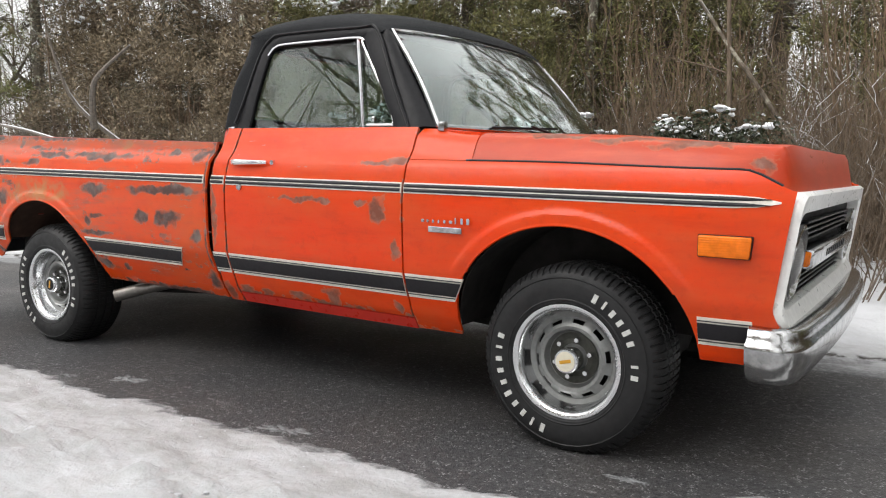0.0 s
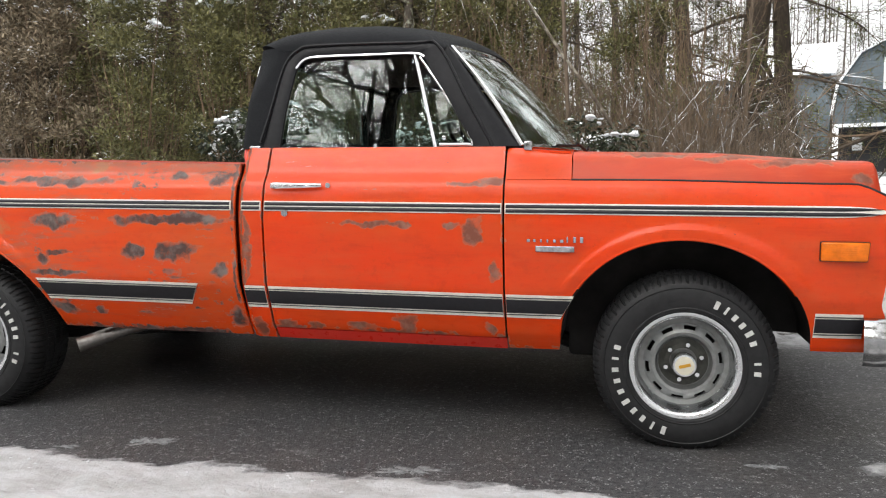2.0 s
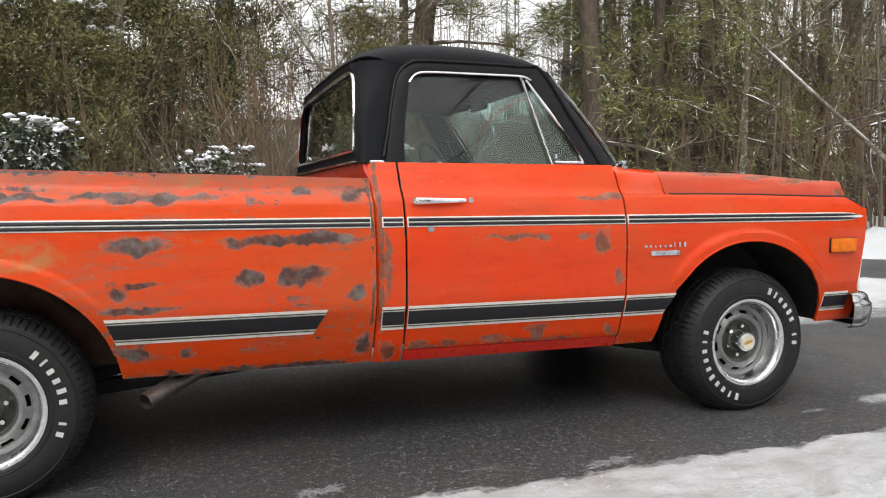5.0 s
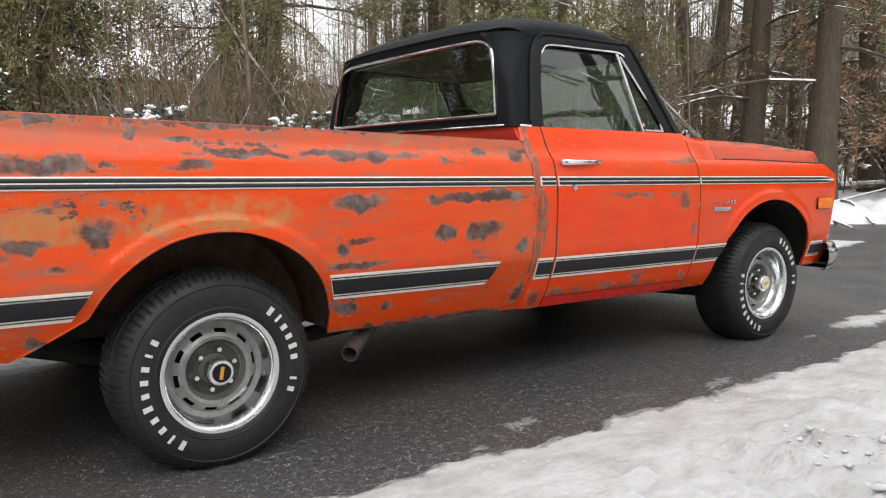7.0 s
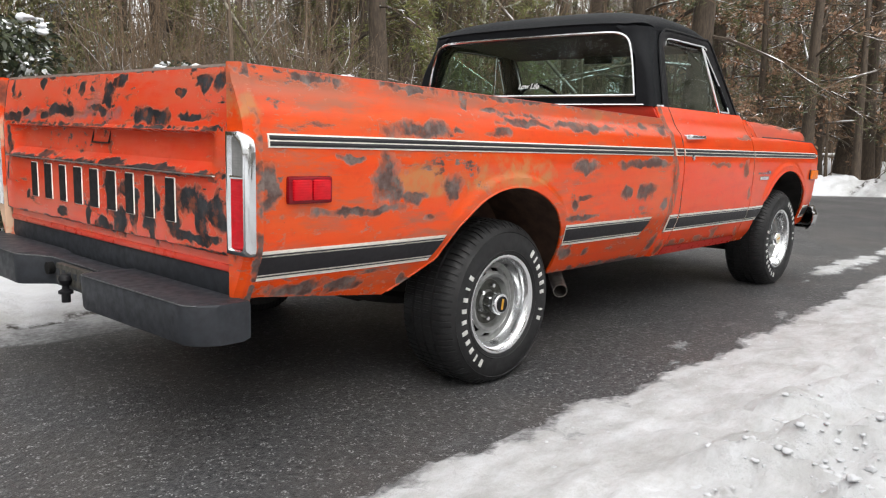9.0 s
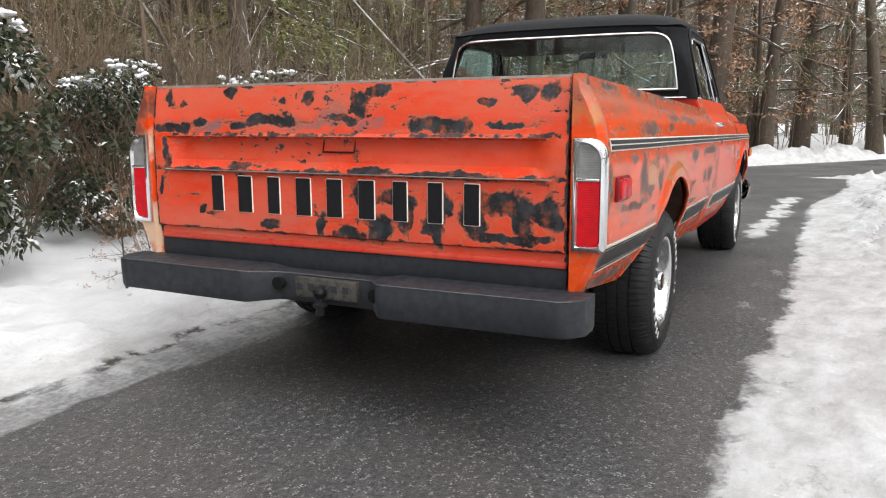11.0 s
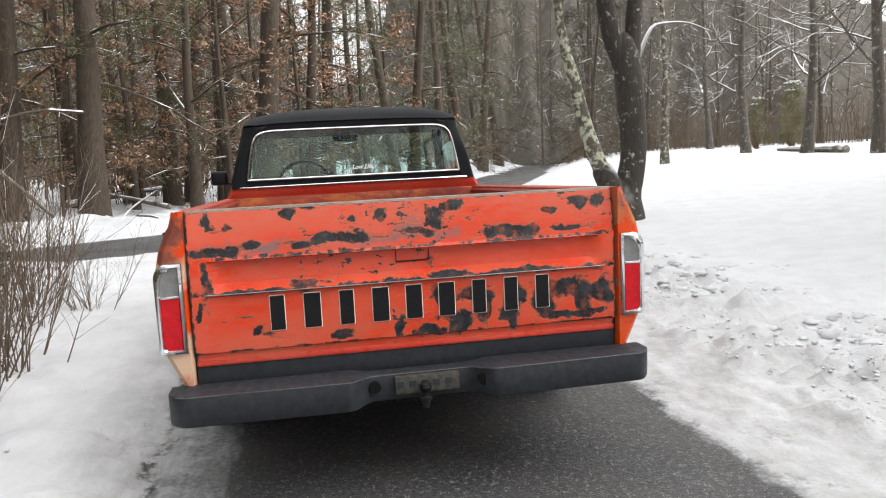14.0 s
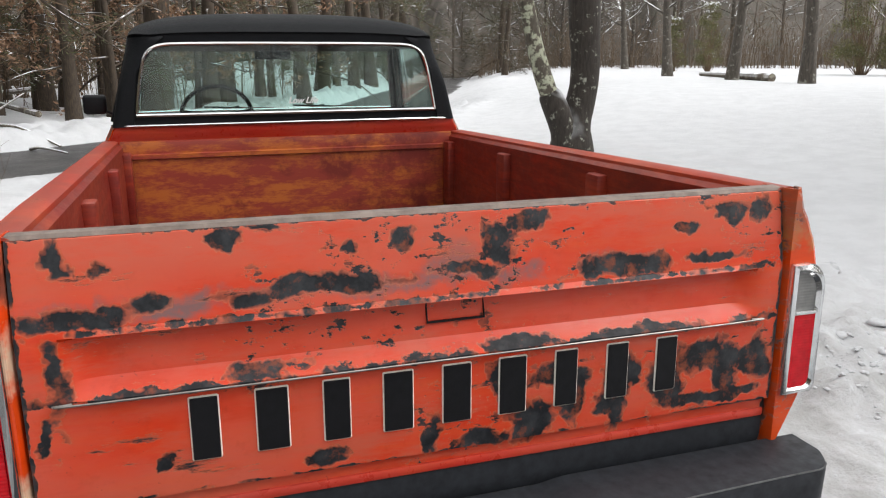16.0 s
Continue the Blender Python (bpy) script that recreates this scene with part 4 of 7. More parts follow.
g = Geo().tube(spline([(-4.472, -0.80, 0.813), (-4.482, -0.70, 0.812), (-4.482, 0.70, 0.812), (-4.472, 0.80, 0.813)], 14), 0.0026, 6)
part("crease_trim", raked(g), STEEL, gate, "bare metal crease")
g = Geo()
lx = -4.452
g.tube([(lx + 0.03, 0.062, 0.955), (lx + 0.012, 0.062, 0.890), (lx + 0.012, -0.075, 0.890), (lx + 0.03, -0.075, 0.955), (lx + 0.03, 0.062, 0.955)], 0.0035, 6)
part("latch_handle", raked(g), BLACK_TRIM, gate, "tailgate latch handle outline")
for i in range(9):
    # letters of the maker's name stand here as plain black plates with a pale edge
    yc = 0.555 - i * 0.1388
    w = 0.036 if i in (1, 3, 4, 5) else 0.031
    bar = part("letter_plate", raked(Geo().box((-4.4675, yc - w, 0.648), (-4.460, yc + w, 0.794), 0.003, 1)), BRIGHT, gate, "pale plate edge")
    part("letter_face", raked(Geo().box((-4.4700, yc - w + 0.003, 0.651), (-4.462, yc + w - 0.003, 0.791), 0.002, 1)), BLACK_TRIM, bar, "black letter shape")
part("sill", raked(Geo().box((-4.452, -0.885, 0.522), (-4.36, 0.885, 0.546), 0.006)), PAINT_BACK, truck, "orange sill under the tailgate")
part("rear_pan", raked(Geo().grid([[(-4.43, y, 0.430), (-4.44, y, 0.47), (-4.438, y, 0.522), (-4.40, y, 0.524)] for y in steps(-0.885, 0.885, 6)])), BUMPER_BLACK, truck, "black steel roll pan", thick=0.006)

bumper = empty("rear_bumper", (-4.55, 0, 0.4))
bumper.parent = truck
bumper["label"] = "flat black step bumper with hitch ball"


def bumper_back(y):
    """How far back the bumper's face stands: straight, swept forward at the ends, recessed at the middle."""
    a = abs(y)
    x = -4.655 + 0.012 * smooth(0.3, 0.9, a) + 0.075 * max(0.0, (a - 0.905) / 0.08) ** 2.2
    return x + 0.105 * (1 - smooth(0.19, 0.30, a))


rows = []
ys = steps(-0.985, -0.90, 8) + steps(-0.88, -0.34, 10) + steps(-0.32, -0.16, 12) + steps(-0.13, 0.13, 4) + steps(0.16, 0.32, 12) + steps(0.34, 0.88, 10) + steps(0.90, 0.985, 8)
for y in ys:
    xb = bumper_back(y)
    inn = smooth(0.30, 0.19, abs(y))
    top = 0.455 - 0.012 * inn
    bot = 0.335
    rows.append([(-4.455, y, top - 0.012), (-4.46, y, top), (xb + 0.012, y, top), (xb + 0.003, y, top - 0.004), (xb, y, top - 0.012), (xb + 0.004, y, bot + 0.012), (xb + 0.010, y, bot), (xb + 0.03, y, bot), (-4.48, y, bot), (-4.455, y, bot + 0.01), (-4.455, y, top - 0.012)])
g = Geo().grid(rows)
g.fan(rows[0]).fan(rows[-1][::-1])
part("bumper_shell", raked(g), BUMPER_BLACK, bumper, angle=28)
edge_line = [(bumper_back(y) + 0.002, y, 0.4535 - 0.012 * smooth(0.30, 0.19, abs(y))) for y in ys[3:-3]]
part("scuffed_edge", raked(Geo().tube(edge_line, 0.0022, 5)), plain("scuffed_black_edge", (0.11, 0.115, 0.12), 0.5, 0, 0.6, 40), bumper, "scuffed bumper edge")
for s in (-1, 1):
    part("light_hole", raked(Geo().tube([(-4.575, s * 0.222 - 0.03, 0.402), (bumper_back(s * 0.222 - 0.03) - 0.003, s * 0.222 - 0.03, 0.402)], 0.024, 20)), HOLE, bumper, "round empty lamp hole")
g = Geo().box((-4.575, -0.155, 0.362), (-4.548, 0.11, 0.435), 0.004)
part("plate_recess", raked(g), plain("grimy_plate_metal", (0.085, 0.080, 0.070), 0.6, 0.2, 0.6, 45, 0.2), bumper, "grimy plate recess")
for k in range(5):
    part("plate_bar", raked(Geo().box((-4.5765, -0.125 + 0.05 * k, 0.388), (-4.57, -0.095 + 0.05 * k, 0.416), 0.002, 1)), BUMPER_BLACK, bumper)
ball = Geo().lathe([(0.0, -0.050), (0.016, -0.050), (0.016, -0.02), (0.026, -0.018), (0.026, -0.008), (0.013, 0.0), (0.013, 0.012), (0.022, 0.022), (0.026, 0.034), (0.022, 0.047), (0.012, 0.055), (0.0, 0.057)], (-4.59, -0.01, 0.355), 18, "z")
part("hitch_ball", raked(ball), BLACK_TRIM, bumper, "black hitch ball")

# bed floor, front wall
for fx0, fx1, fw in ((-1.85, -2.735, 0.84), (-2.735, -3.715, 0.60), (-3.715, -4.40, 0.84)):
    part("bed_floor", raked(Geo().grid([[(x, y, 0.665 + (0.008 if int((y + 2) / 0.06) % 2 else 0.0)) for y in steps(-fw, fw, int(fw * 66))] for x in (fx0, fx1)])), RUST, truck, "rusty ribbed bed floor", thick=0.01)


def bed_front_material():
    n = Nodes("peeling_bed_paint")
    p = n.position()
    a = n.noise(n.scaled(p, (1, 0.7, 2.6)), 6.0, 8, 0.76)
    b = n.noise(p, 2.5, 6, 0.7)
    col = n.mix(n.ramp(a, 0.45, 0.57), c(0.27, 0.034, 0.020), c(0.44, 0.112, 0.018))
    col = n.mix(n.ramp(b, 0.52, 0.62), col, c(0.17, 0.018, 0.011))
    n.set(Base_Color=col, Roughness=0.5, Normal=n.bump(a, 0.2, 0.003))
    return n.mat


PEEL = bed_front_material()
rows = []
for y in steps(-0.862, 0.862, 24):
    rows.append([(-1.872, y, 0.66), (-1.872, y, 1.005), (-1.885, y, 1.01), (-1.885, y, 1.03), (-1.872, y, 1.035), (-1.872, y, 1.075), (-1.868, y, 1.094), (-1.85, y, 1.098), (-1.838, y, 1.09), (-1.838, y, 0.66)])
part("bed_front", raked(Geo().grid(rows)), PEEL, truck, "bed front wall with peeling orange and yellow paint", angle=30)

# cab: back wall, roof, pillars, glass
part("cab_back", raked(Geo().grid([[(np.interp(z, (0.4, 1.0, 1.10, 1.14, 1.205), (-1.790, -1.790, -1.800, -1.815, -1.815)), y / 0.90 * np.interp(z, (0.4, 0.98, 1.05, 1.10, 1.174), (0.90, 0.965, 0.938, 0.912, 0.872)), z) for z in (0.40, 0.8, 1.0, 1.05, 1.10, 1.12, 1.13, 1.14, 1.155, 1.174)] for y in steps(-0.90, 0.90, 12)])), PAINT_BACK, truck, "red-orange cab back wall", thick=0.02)


def wide(z):
    """Half width of the cab over the belt line."""
    return float(np.interp(z, (1.165, 1.30, 1.45, 1.56, 1.60), (0.893, 0.862, 0.825, 0.797, 0.790)))


def corner_radius(z):
    return 0.035 + 0.085 * smooth(1.34, 1.57, z)


def back_x(y, z):
    """Where the back of the cab stands: near upright, rounded off in plan at its corners, more so higher up."""
    r = corner_radius(z)
    a = min(r, max(0.0, abs(y) - (wide(z) - r)))
    return -1.845 + 0.07 * (z - 1.2) + r - math.sqrt(max(0.0, r * r - a * a))


ROOF_Z = ((-1.830, 1.616), (-1.812, 1.642), (-1.775, 1.672), (-1.71, 1.702), (-1.62, 1.724), (-1.45, 1.740), (-1.25, 1.738), (-1.05, 1.716), (-0.92, 1.684), (-0.83, 1.642), (-0.795, 1.606))
rows = []
for i in range(41):
    u = i / 40
    row = []
    for j in range(49):
        th = math.pi * j / 48
        cy = math.copysign(abs(math.cos(th)) ** 0.66, math.cos(th))
        y = 0.792 * cy
        back, front = back_x(y, 1.590) - 0.003, -0.795 - 0.165 * abs(cy) ** 2.2
        x = back + (front - back) * (u ** 0.9)
        crown = float(np.interp(x - (front + 0.795) * u ** 2, [a for a, b in ROOF_Z], [b for a, b in ROOF_Z]))
        edge = 1.588 - 0.012 * smooth(-1.2, -0.95, x) - 0.018 * smooth(-1.62, -1.81, x) ** 1.5
        z = edge + max(0.0, crown - edge) * (math.sin(th) ** 0.68)
        row.append((x, y, z))
    if i == 0:
        rows.append([(x + 0.04, y * 0.965, z - 0.035) for x, y, z in row])
    rows.append(row)
roof = part("roof", raked(Geo().grid(rows)), BLACK_VINYL, truck, "black textured roof", angle=60, thick=0.01)
for s in (-1, 1):
    g = Geo().tube(spline([(-1.752, s * 0.897, 1.192), (-1.724, s * 0.866, 1.30), (-1.690, s * 0.826, 1.45), (-1.660, s * 0.803, 1.54), (-1.605, s * 0.795, 1.592), (-1.52, s * 0.795, 1.607), (-1.10, s * 0.793, 1.606), (-0.985, s * 0.795, 1.588), (-0.86, s * 0.852, 1.37), (-0.745, s * 0.896, 1.168)], 44), 0.0065, 6)
    part("drip_rail", raked(g), BLACK_TRIM, truck, "black drip rail")
    # rear pillar, wrapping round the cab's corner
    rows = []
    for z in steps(1.166, 1.600, 22):
        w, r = wide(z), corner_radius(z)
        lean = float(np.interp(z, (1.185, 1.45, 1.55, 1.60), (-1.752, -1.712, -1.672, -1.615)))
        yi = float(np.interp(z, (1.20, 1.40, 1.525, 1.566, 1.59), (0.786, 0.761, 0.744, 0.700, 0.62)))
        xb = back_x(0, z) - 0.004
        row = [(lean + 0.05, s * (w - 0.014), z), (lean - 0.004, s * (w - 0.004), z), (min(lean - 0.02, max(lean - 0.10, xb + r + 0.002)), s * w, z)]
        row += [(xb + r - r * math.sin(a), s * (w - r + r * math.cos(a)), z) for a in steps(0, math.pi / 2, 8)]
        yi = min(yi, w - r - 0.004)
        rows.append(row + [(back_x(yi, z) - 0.006, s * yi, z), (back_x(yi, z) + 0.006, s * (yi - 0.004), z)])
    part("rear_pillar", raked(Geo().grid(rows)), BLACK_VINYL, truck, "black textured rear pillar", angle=60, thick=0.012)
    part("belt_trim", raked(Geo().tube([(-1.752, s * 0.899, 1.170), (-1.80, s * 0.893, 1.170), (-1.830, s * 0.868, 1.171), (-1.853, s * 0.82, 1.172), (-1.856, 0, 1.174)], 0.0055, 6)), CHROME, truck, "thin chrome belt trim")
    # door window frame: outer and inner outlines of the opening
    outer = [(-1.745, 1.165), (-1.715, 1.30), (-1.682, 1.45), (-1.655, 1.535), (-1.60, 1.588), (-1.50, 1.602), (-1.20, 1.602), (-1.02, 1.598), (-0.975, 1.578), (-0.90, 1.44), (-0.82, 1.30), (-0.742, 1.165)]
    innr = [(-1.668, 1.172), (-1.655, 1.30), (-1.632, 1.43), (-1.612, 1.51), (-1.575, 1.548), (-1.50, 1.558), (-1.25, 1.560), (-1.09, 1.560), (-1.045, 1.545), (-0.97, 1.42), (-0.89, 1.29), (-0.818, 1.172)]

    def on_side(pts, n, inset=0.0):
        return [(p.x, s * (wide(p.y) - inset), p.y) for p in spline([(x, z, 0) for x, z in pts], n)]

    a, b = on_side(outer, 60), on_side(innr, 60)
    m = [tuple((Vector(p) * 0.5 + Vector(q) * 0.5) + Vector((0, s * 0.006, 0))) for p, q in zip(a, b)]
    frame_ob = part("window_frame", raked(Geo().grid([a, m, b])), BLACK_TRIM, truck, "black door window frame", thick=0.03)
    part("window_trim", raked(Geo().tube(on_side(innr[3:9], 24, -0.004), 0.0045, 6)), CHROME, frame_ob, "chrome window trim")
    part("weather_strip", raked(Geo().tube(on_side(innr, 40, 0.006), 0.006, 6)), BLACK_TRIM, frame_ob)
    # glass, vent window with its chrome bars
    g = Geo()
    ins = 0.018
    top, bot = [(-1.612, 1.51), (-1.575, 1.548), (-1.25, 1.56), (-1.085, 1.56)], [(-1.67, 1.168), (-1.50, 1.168), (-1.20, 1.168), (-0.985, 1.168)]
    g.grid([[(x, s * (wide(1.17) - ins), 1.168) for x, z in bot], [(x, s * (wide(1.35) - ins), 1.35) for x in (-1.642, -1.49, -1.21, -1.03)], [(x, s * (wide(z) - ins), z) for x, z in top]])
    pane = part("door_glass", raked(g), SIDE_GLASS, truck, "door window glass", thick=0.004)
    g = Geo().grid([[(-0.985, s * (wide(1.17) - ins), 1.168), (-0.82, s * (wide(1.17) - ins), 1.168)], [(-1.075, s * (wide(1.54) - ins), 1.54), (-1.045, s * (wide(1.54) - ins), 1.54)]])
    vent = part("vent_window", raked(g), SIDE_GLASS, truck, "triangular vent window", thick=0.004)
    part("division_bar", raked(Geo().tube([(-0.985, s * (wide(1.17) - 0.004), 1.166), (-1.088, s * (wide(1.56) - 0.004), 1.560)], 0.0072, 6)), CHROME, vent, "chrome division bar")
    part("vent_trim", raked(Geo().tube(spline([(-0.968, s * (wide(1.178) - 0.006), 1.178), (-0.86, s * (wide(1.178) - 0.006), 1.178), (-0.832, s * (wide(1.19) - 0.006), 1.188), (-0.90, s * (wide(1.31) - 0.006), 1.31), (-1.065, s * (wide(1.545) - 0.006), 1.545)], 20), 0.0065, 6)), CHROME, vent, "chrome vent frame")
    part("vent_latch", raked(Geo().box((-0.962, s * (wide(1.2) - 0.03) - 0.012, 1.195), (-0.945, s * (wide(1.2) - 0.03) + 0.012, 1.215), 0.005)), CHROME, vent)
    # front pillar
    lo_s, hi_s = Vector((-0.742, s * 0.893, 1.165)), Vector((-0.978, s * 0.782, 1.585))
    lo_f, hi_f = Vector((-0.640, s * 0.842, 1.170)), Vector((-0.945, s * 0.742, 1.590))
    g = Geo().grid([[lo_s.lerp(hi_s, t), (lo_s.lerp(hi_s, t) + lo_f.lerp(hi_f, t)) / 2 + Vector((0.012, s * 0.016, 0.004)), lo_f.lerp(hi_f, t)] for t in steps(0, 1, 10)])
    part("front_pillar", raked(g), BLACK_TRIM, truck, "black windshield pillar", angle=70, thick=0.025)


def shield(u, v, lift=0.0):
    """The curved windshield: u across from -1 to 1, v upwards."""
    lo = Vector((-0.425 - 0.215 * abs(u) ** 2.2, 0.842 * u, 1.165 + 0.008 * abs(u)))
    hi = Vector((-0.815 - 0.13 * abs(u) ** 2.2, 0.742 * u, 1.605 - 0.015 * abs(u) ** 2))
    p = lo.lerp(hi, v)
    p.x += 0.018 * math.sin(math.pi * v) + lift
    return p


part("windshield", raked(Geo().grid([[shield(u, v) for u in steps(-1, 1, 24)] for v in steps(0, 1, 8)])), GLASS, truck, "curved windshield", angle=80, thick=0.005)
edge = [shield(u, 0, 0.004) for u in steps(-1, 1, 20)] + [shield(1, v, 0.004) for v in steps(0.1, 1, 8)] + [shield(u, 1, 0.004) for u in steps(0.95, -0.95, 18)] + [shield(-1, v, 0.004) for v in steps(1, 0, 9)]
part("windshield_trim", raked(Geo().tube(edge, 0.010, 6)), CHROME, truck, "chrome windshield trim")
for y0, y1 in ((-0.62, -0.18), (-0.05, 0.42)):
    blade = [shield(y0 / 0.84, 0.02, 0.03), shield((y0 * 0.5 + y1 * 0.5) / 0.84, 0.035, 0.03), shield(y1 / 0.84, 0.06, 0.03)]
    wp = part("wiper", raked(Geo().tube(blade, 0.006, 5)), BLACK_TRIM, truck, "black windshield wiper")
    part("wiper_arm", raked(Geo().tube([shield((y1 + 0.03) / 0.84, -0.06, 0.04), blade[1] + Vector((0.01, 0, 0.01))], 0.006, 5)), BLACK_TRIM, wp)

# back of the cab: black surround and window
half = [(0.0, 1.573), (0.20, 1.573), (0.40, 1.572), (0.54, 1.570), (0.61, 1.567), (0.655, 1.558), (0.690, 1.540), (0.713, 1.512), (0.726, 1.475), (0.740, 1.42), (0.756, 1.33), (0.773, 1.222)]
ih = [(-y, z) for y, z in half[::-1]] + half[1:]
half = [(0.0, 1.626), (0.22, 1.625), (0.44, 1.623), (0.60, 1.621), (0.68, 1.618), (0.725, 1.605), (0.757, 1.582), (0.775, 1.545), (0.788, 1.49), (0.802, 1.42), (0.803, 1.32), (0.80, 1.168)]
oh = [(-y, z) for y, z in half[::-1]] + half[1:]


def on_back(pts, n, off=0.0):
    return [(back_x(p.x, p.y) + off, p.x, p.y) for p in spline([(y, z, 0) for y, z in pts], n)]


a, b = on_back(oh, 64, 0.004), on_back(ih, 64, 0.01)
surround = Geo().grid([a, b]).grid([[a[0], a[-1]], [b[0], b[-1]]])
part("rear_surround", raked(surround), BLACK_VINYL, truck, "black rear window surround", thick=0.02)
loop = [(back_x(min(abs(y), 0.712), z) - 0.006, y, z) for x, y, z in on_back(ih, 96)]
part("rear_window_trim", raked(Geo().tube(loop + [loop[0]], 0.0085, 6)), CHROME, truck, "chrome rear window trim")
part("rear_window", raked(Geo().grid([[(-1.835 + 0.07 * (z - 1.2) + 0.006, w * u, z) for u in steps(-1, 1, 6)] for z, w in ((1.222, 0.775), (1.40, 0.748), (1.52, 0.715), (1.57, 0.60))])), GLASS, truck, "rear window glass", thick=0.004)
fc = bpy.data.curves.new("sticker_text", "FONT")
fc.body, fc.size, fc.align_x, fc.shear, fc.extrude = "Low Life", 0.044, "CENTER", 0.4, 0.0006
fc.offset = 0.0012
st = new("sticker_curve", fc)
st.matrix_world = Matrix.Translation((-1.838, -0.05, 1.298)) @ Matrix(((0, 0, -1, 0), (-1, 0, 0, 0), (0, 1, 0, 0), (0, 0, 0, 1)))
bpy.context.view_layer.update()
sm = bpy.data.meshes.new_from_object(st.evaluated_get(bpy.context.evaluated_depsgraph_get()))
sm.transform(st.matrix_world)
bpy.data.objects.remove(st)
sm.materials.clear()
sm.materials.append(WHITE_PAINT)
sticker = new("window_sticker", sm)
sticker.parent = truck
sticker["label"] = "white script window sticker"

# hood, cowl, front end
rows = []
for x in steps(-0.428, 0.60, 22) + [0.625, 0.645, 0.660, 0.672, 0.682, 0.690, 0.696, 0.699, 0.700]:
    row = []
    drop = 0.008 * smooth(-0.4, 0.2, x) + 0.032 * smooth(0.05, 0.66, x)
    nose = smooth(0.648, 0.700, x)
    low = fender_high(x) + 0.003
    for k in range(-28, 29):
        t = abs(k) / 28
        yy = 0.925 * t ** 0.55
        z = float(np.interp(yy, HOOD_Y, HOOD_Z)) - drop * smooth(0.99, 0.90, yy / 0.925)
        z = max(z, low)
        if yy > 0.92:
            z = low
        z = z + (0.956 - z) * nose ** 2
        row.append((x - 0.035 * smooth(0.4, 0.70, x) * t ** 4, math.copysign(yy * (1 - 0.030 * smooth(0.45, 0.70, x)), k) if k else 0.0, z))
    rows.append(row)
part("hood", raked(Geo().grid(rows)), PAINT_HOOD, truck, "faded dull orange hood", angle=40, thick=0.012)
for s in (-1, 1):
    seam = [(x, s * (cab_y(x, fender_high(x)) - 0.0015), fender_high(x) + 0.002) for x in steps(-0.43, 0.66, 40)]
    part("hood_gap", raked(Geo().tube(seam, 0.0042, 6)), DARK_GAP, truck, "dark gap beside the hood")
part("cowl", raked(Geo().grid([[(x, y, 1.150 + 0.012 * smooth(-0.45, -0.70, x)) for y in steps(-0.845, 0.845, 8)] for x in (-0.437, -0.52, -0.60, -0.70)])), PAINT, truck, "orange cowl", thick=0.01)
part("antenna_mount", raked(Geo().box((-0.625, -0.872, 1.15), (-0.590, -0.838, 1.192), 0.008)), OLD_CHROME, truck, "small chrome stub on the cowl")
# grille
grille = empty("grille", (0.70, 0, 0.70))
grille.parent = truck
grille["label"] = "bright aluminium grille surround with headlamps"


def grille_ring(iy, z0, z1, x, r):
    pts = []
    for cy, cz, a0 in ((iy - r, z1 - r, 0), (-(iy - r), z1 - r, 90), (-(iy - r), z0 + r, 180), (iy - r, z0 + r, 270)):
        pts += [(x - 0.045 * smooth(0.6, 0.96, abs(cy + r * math.cos(radians(a0 + a)))), cy + r * math.cos(radians(a0 + a)), cz + r * math.sin(radians(a0 + a))) for a in (0, 22, 45, 68, 90)]
    return pts


rows = [grille_ring(0.950, 0.530, 0.955, 0.690, 0.06), grille_ring(0.960, 0.522, 0.960, 0.752, 0.06), grille_ring(0.955, 0.534, 0.948, 0.770, 0.06), grille_ring(0.905, 0.585, 0.895, 0.760, 0.045), grille_ring(0.892, 0.596, 0.882, 0.700, 0.04)]
part("surround", raked(Geo().grid(rows, True)), plain("satin_aluminium", (0.82, 0.82, 0.80), 0.32, 0.25, 0.15, 30), grille, "bright surround", angle=40)
part("backing", raked(Geo().box((0.655, -0.89, 0.57), (0.672, 0.89, 0.88), 0.004)), DARK_GAP, grille)
for z in (0.60, 0.62, 0.64, 0.66, 0.79, 0.81, 0.83, 0.85):
    part("slat", raked(Geo().box((0.672, -0.62, z - 0.004), (0.705, 0.62, z + 0.004), 0.002, 1)), BLACK_TRIM, grille)
part("centre_bar", raked(Geo().box((0.675, -0.62, 0.690), (0.745, 0.62, 0.760), 0.012)), OLD_CHROME, grille, "bright centre bar")
for k in range(9):
    part("bar_mark", raked(Geo().box((0.744, -0.29 + k * 0.068, 0.712), (0.7475, -0.262 + k * 0.068, 0.740), 0.001, 1)), BLACK_TRIM, grille)
for s in (-1, 1):
    bz = part("headlamp_bezel", raked(Geo().lathe([(0.125, -0.03), (0.128, 0.03), (0.118, 0.034), (0.098, 0.012), (0.096, 0.0)], (0.685, s * 0.765, 0.725), 32, "x")), OLD_CHROME, grille, "headlamp bezel")
    part("headlamp", raked(Geo().lathe([(0.0, 0.036), (0.03, 0.034), (0.06, 0.027), (0.085, 0.014), (0.097, 0.0)], (0.695, s * 0.765, 0.725), 28, "x")), CLEAR_LENS, bz, "round glass headlamp")
    part("turn_signal", raked(Geo().box((0.70, s * 0.60 - 0.035, 0.70), (0.735, s * 0.60 + 0.035, 0.752), 0.008)), AMBER_LENS, grille, "amber turn signal")
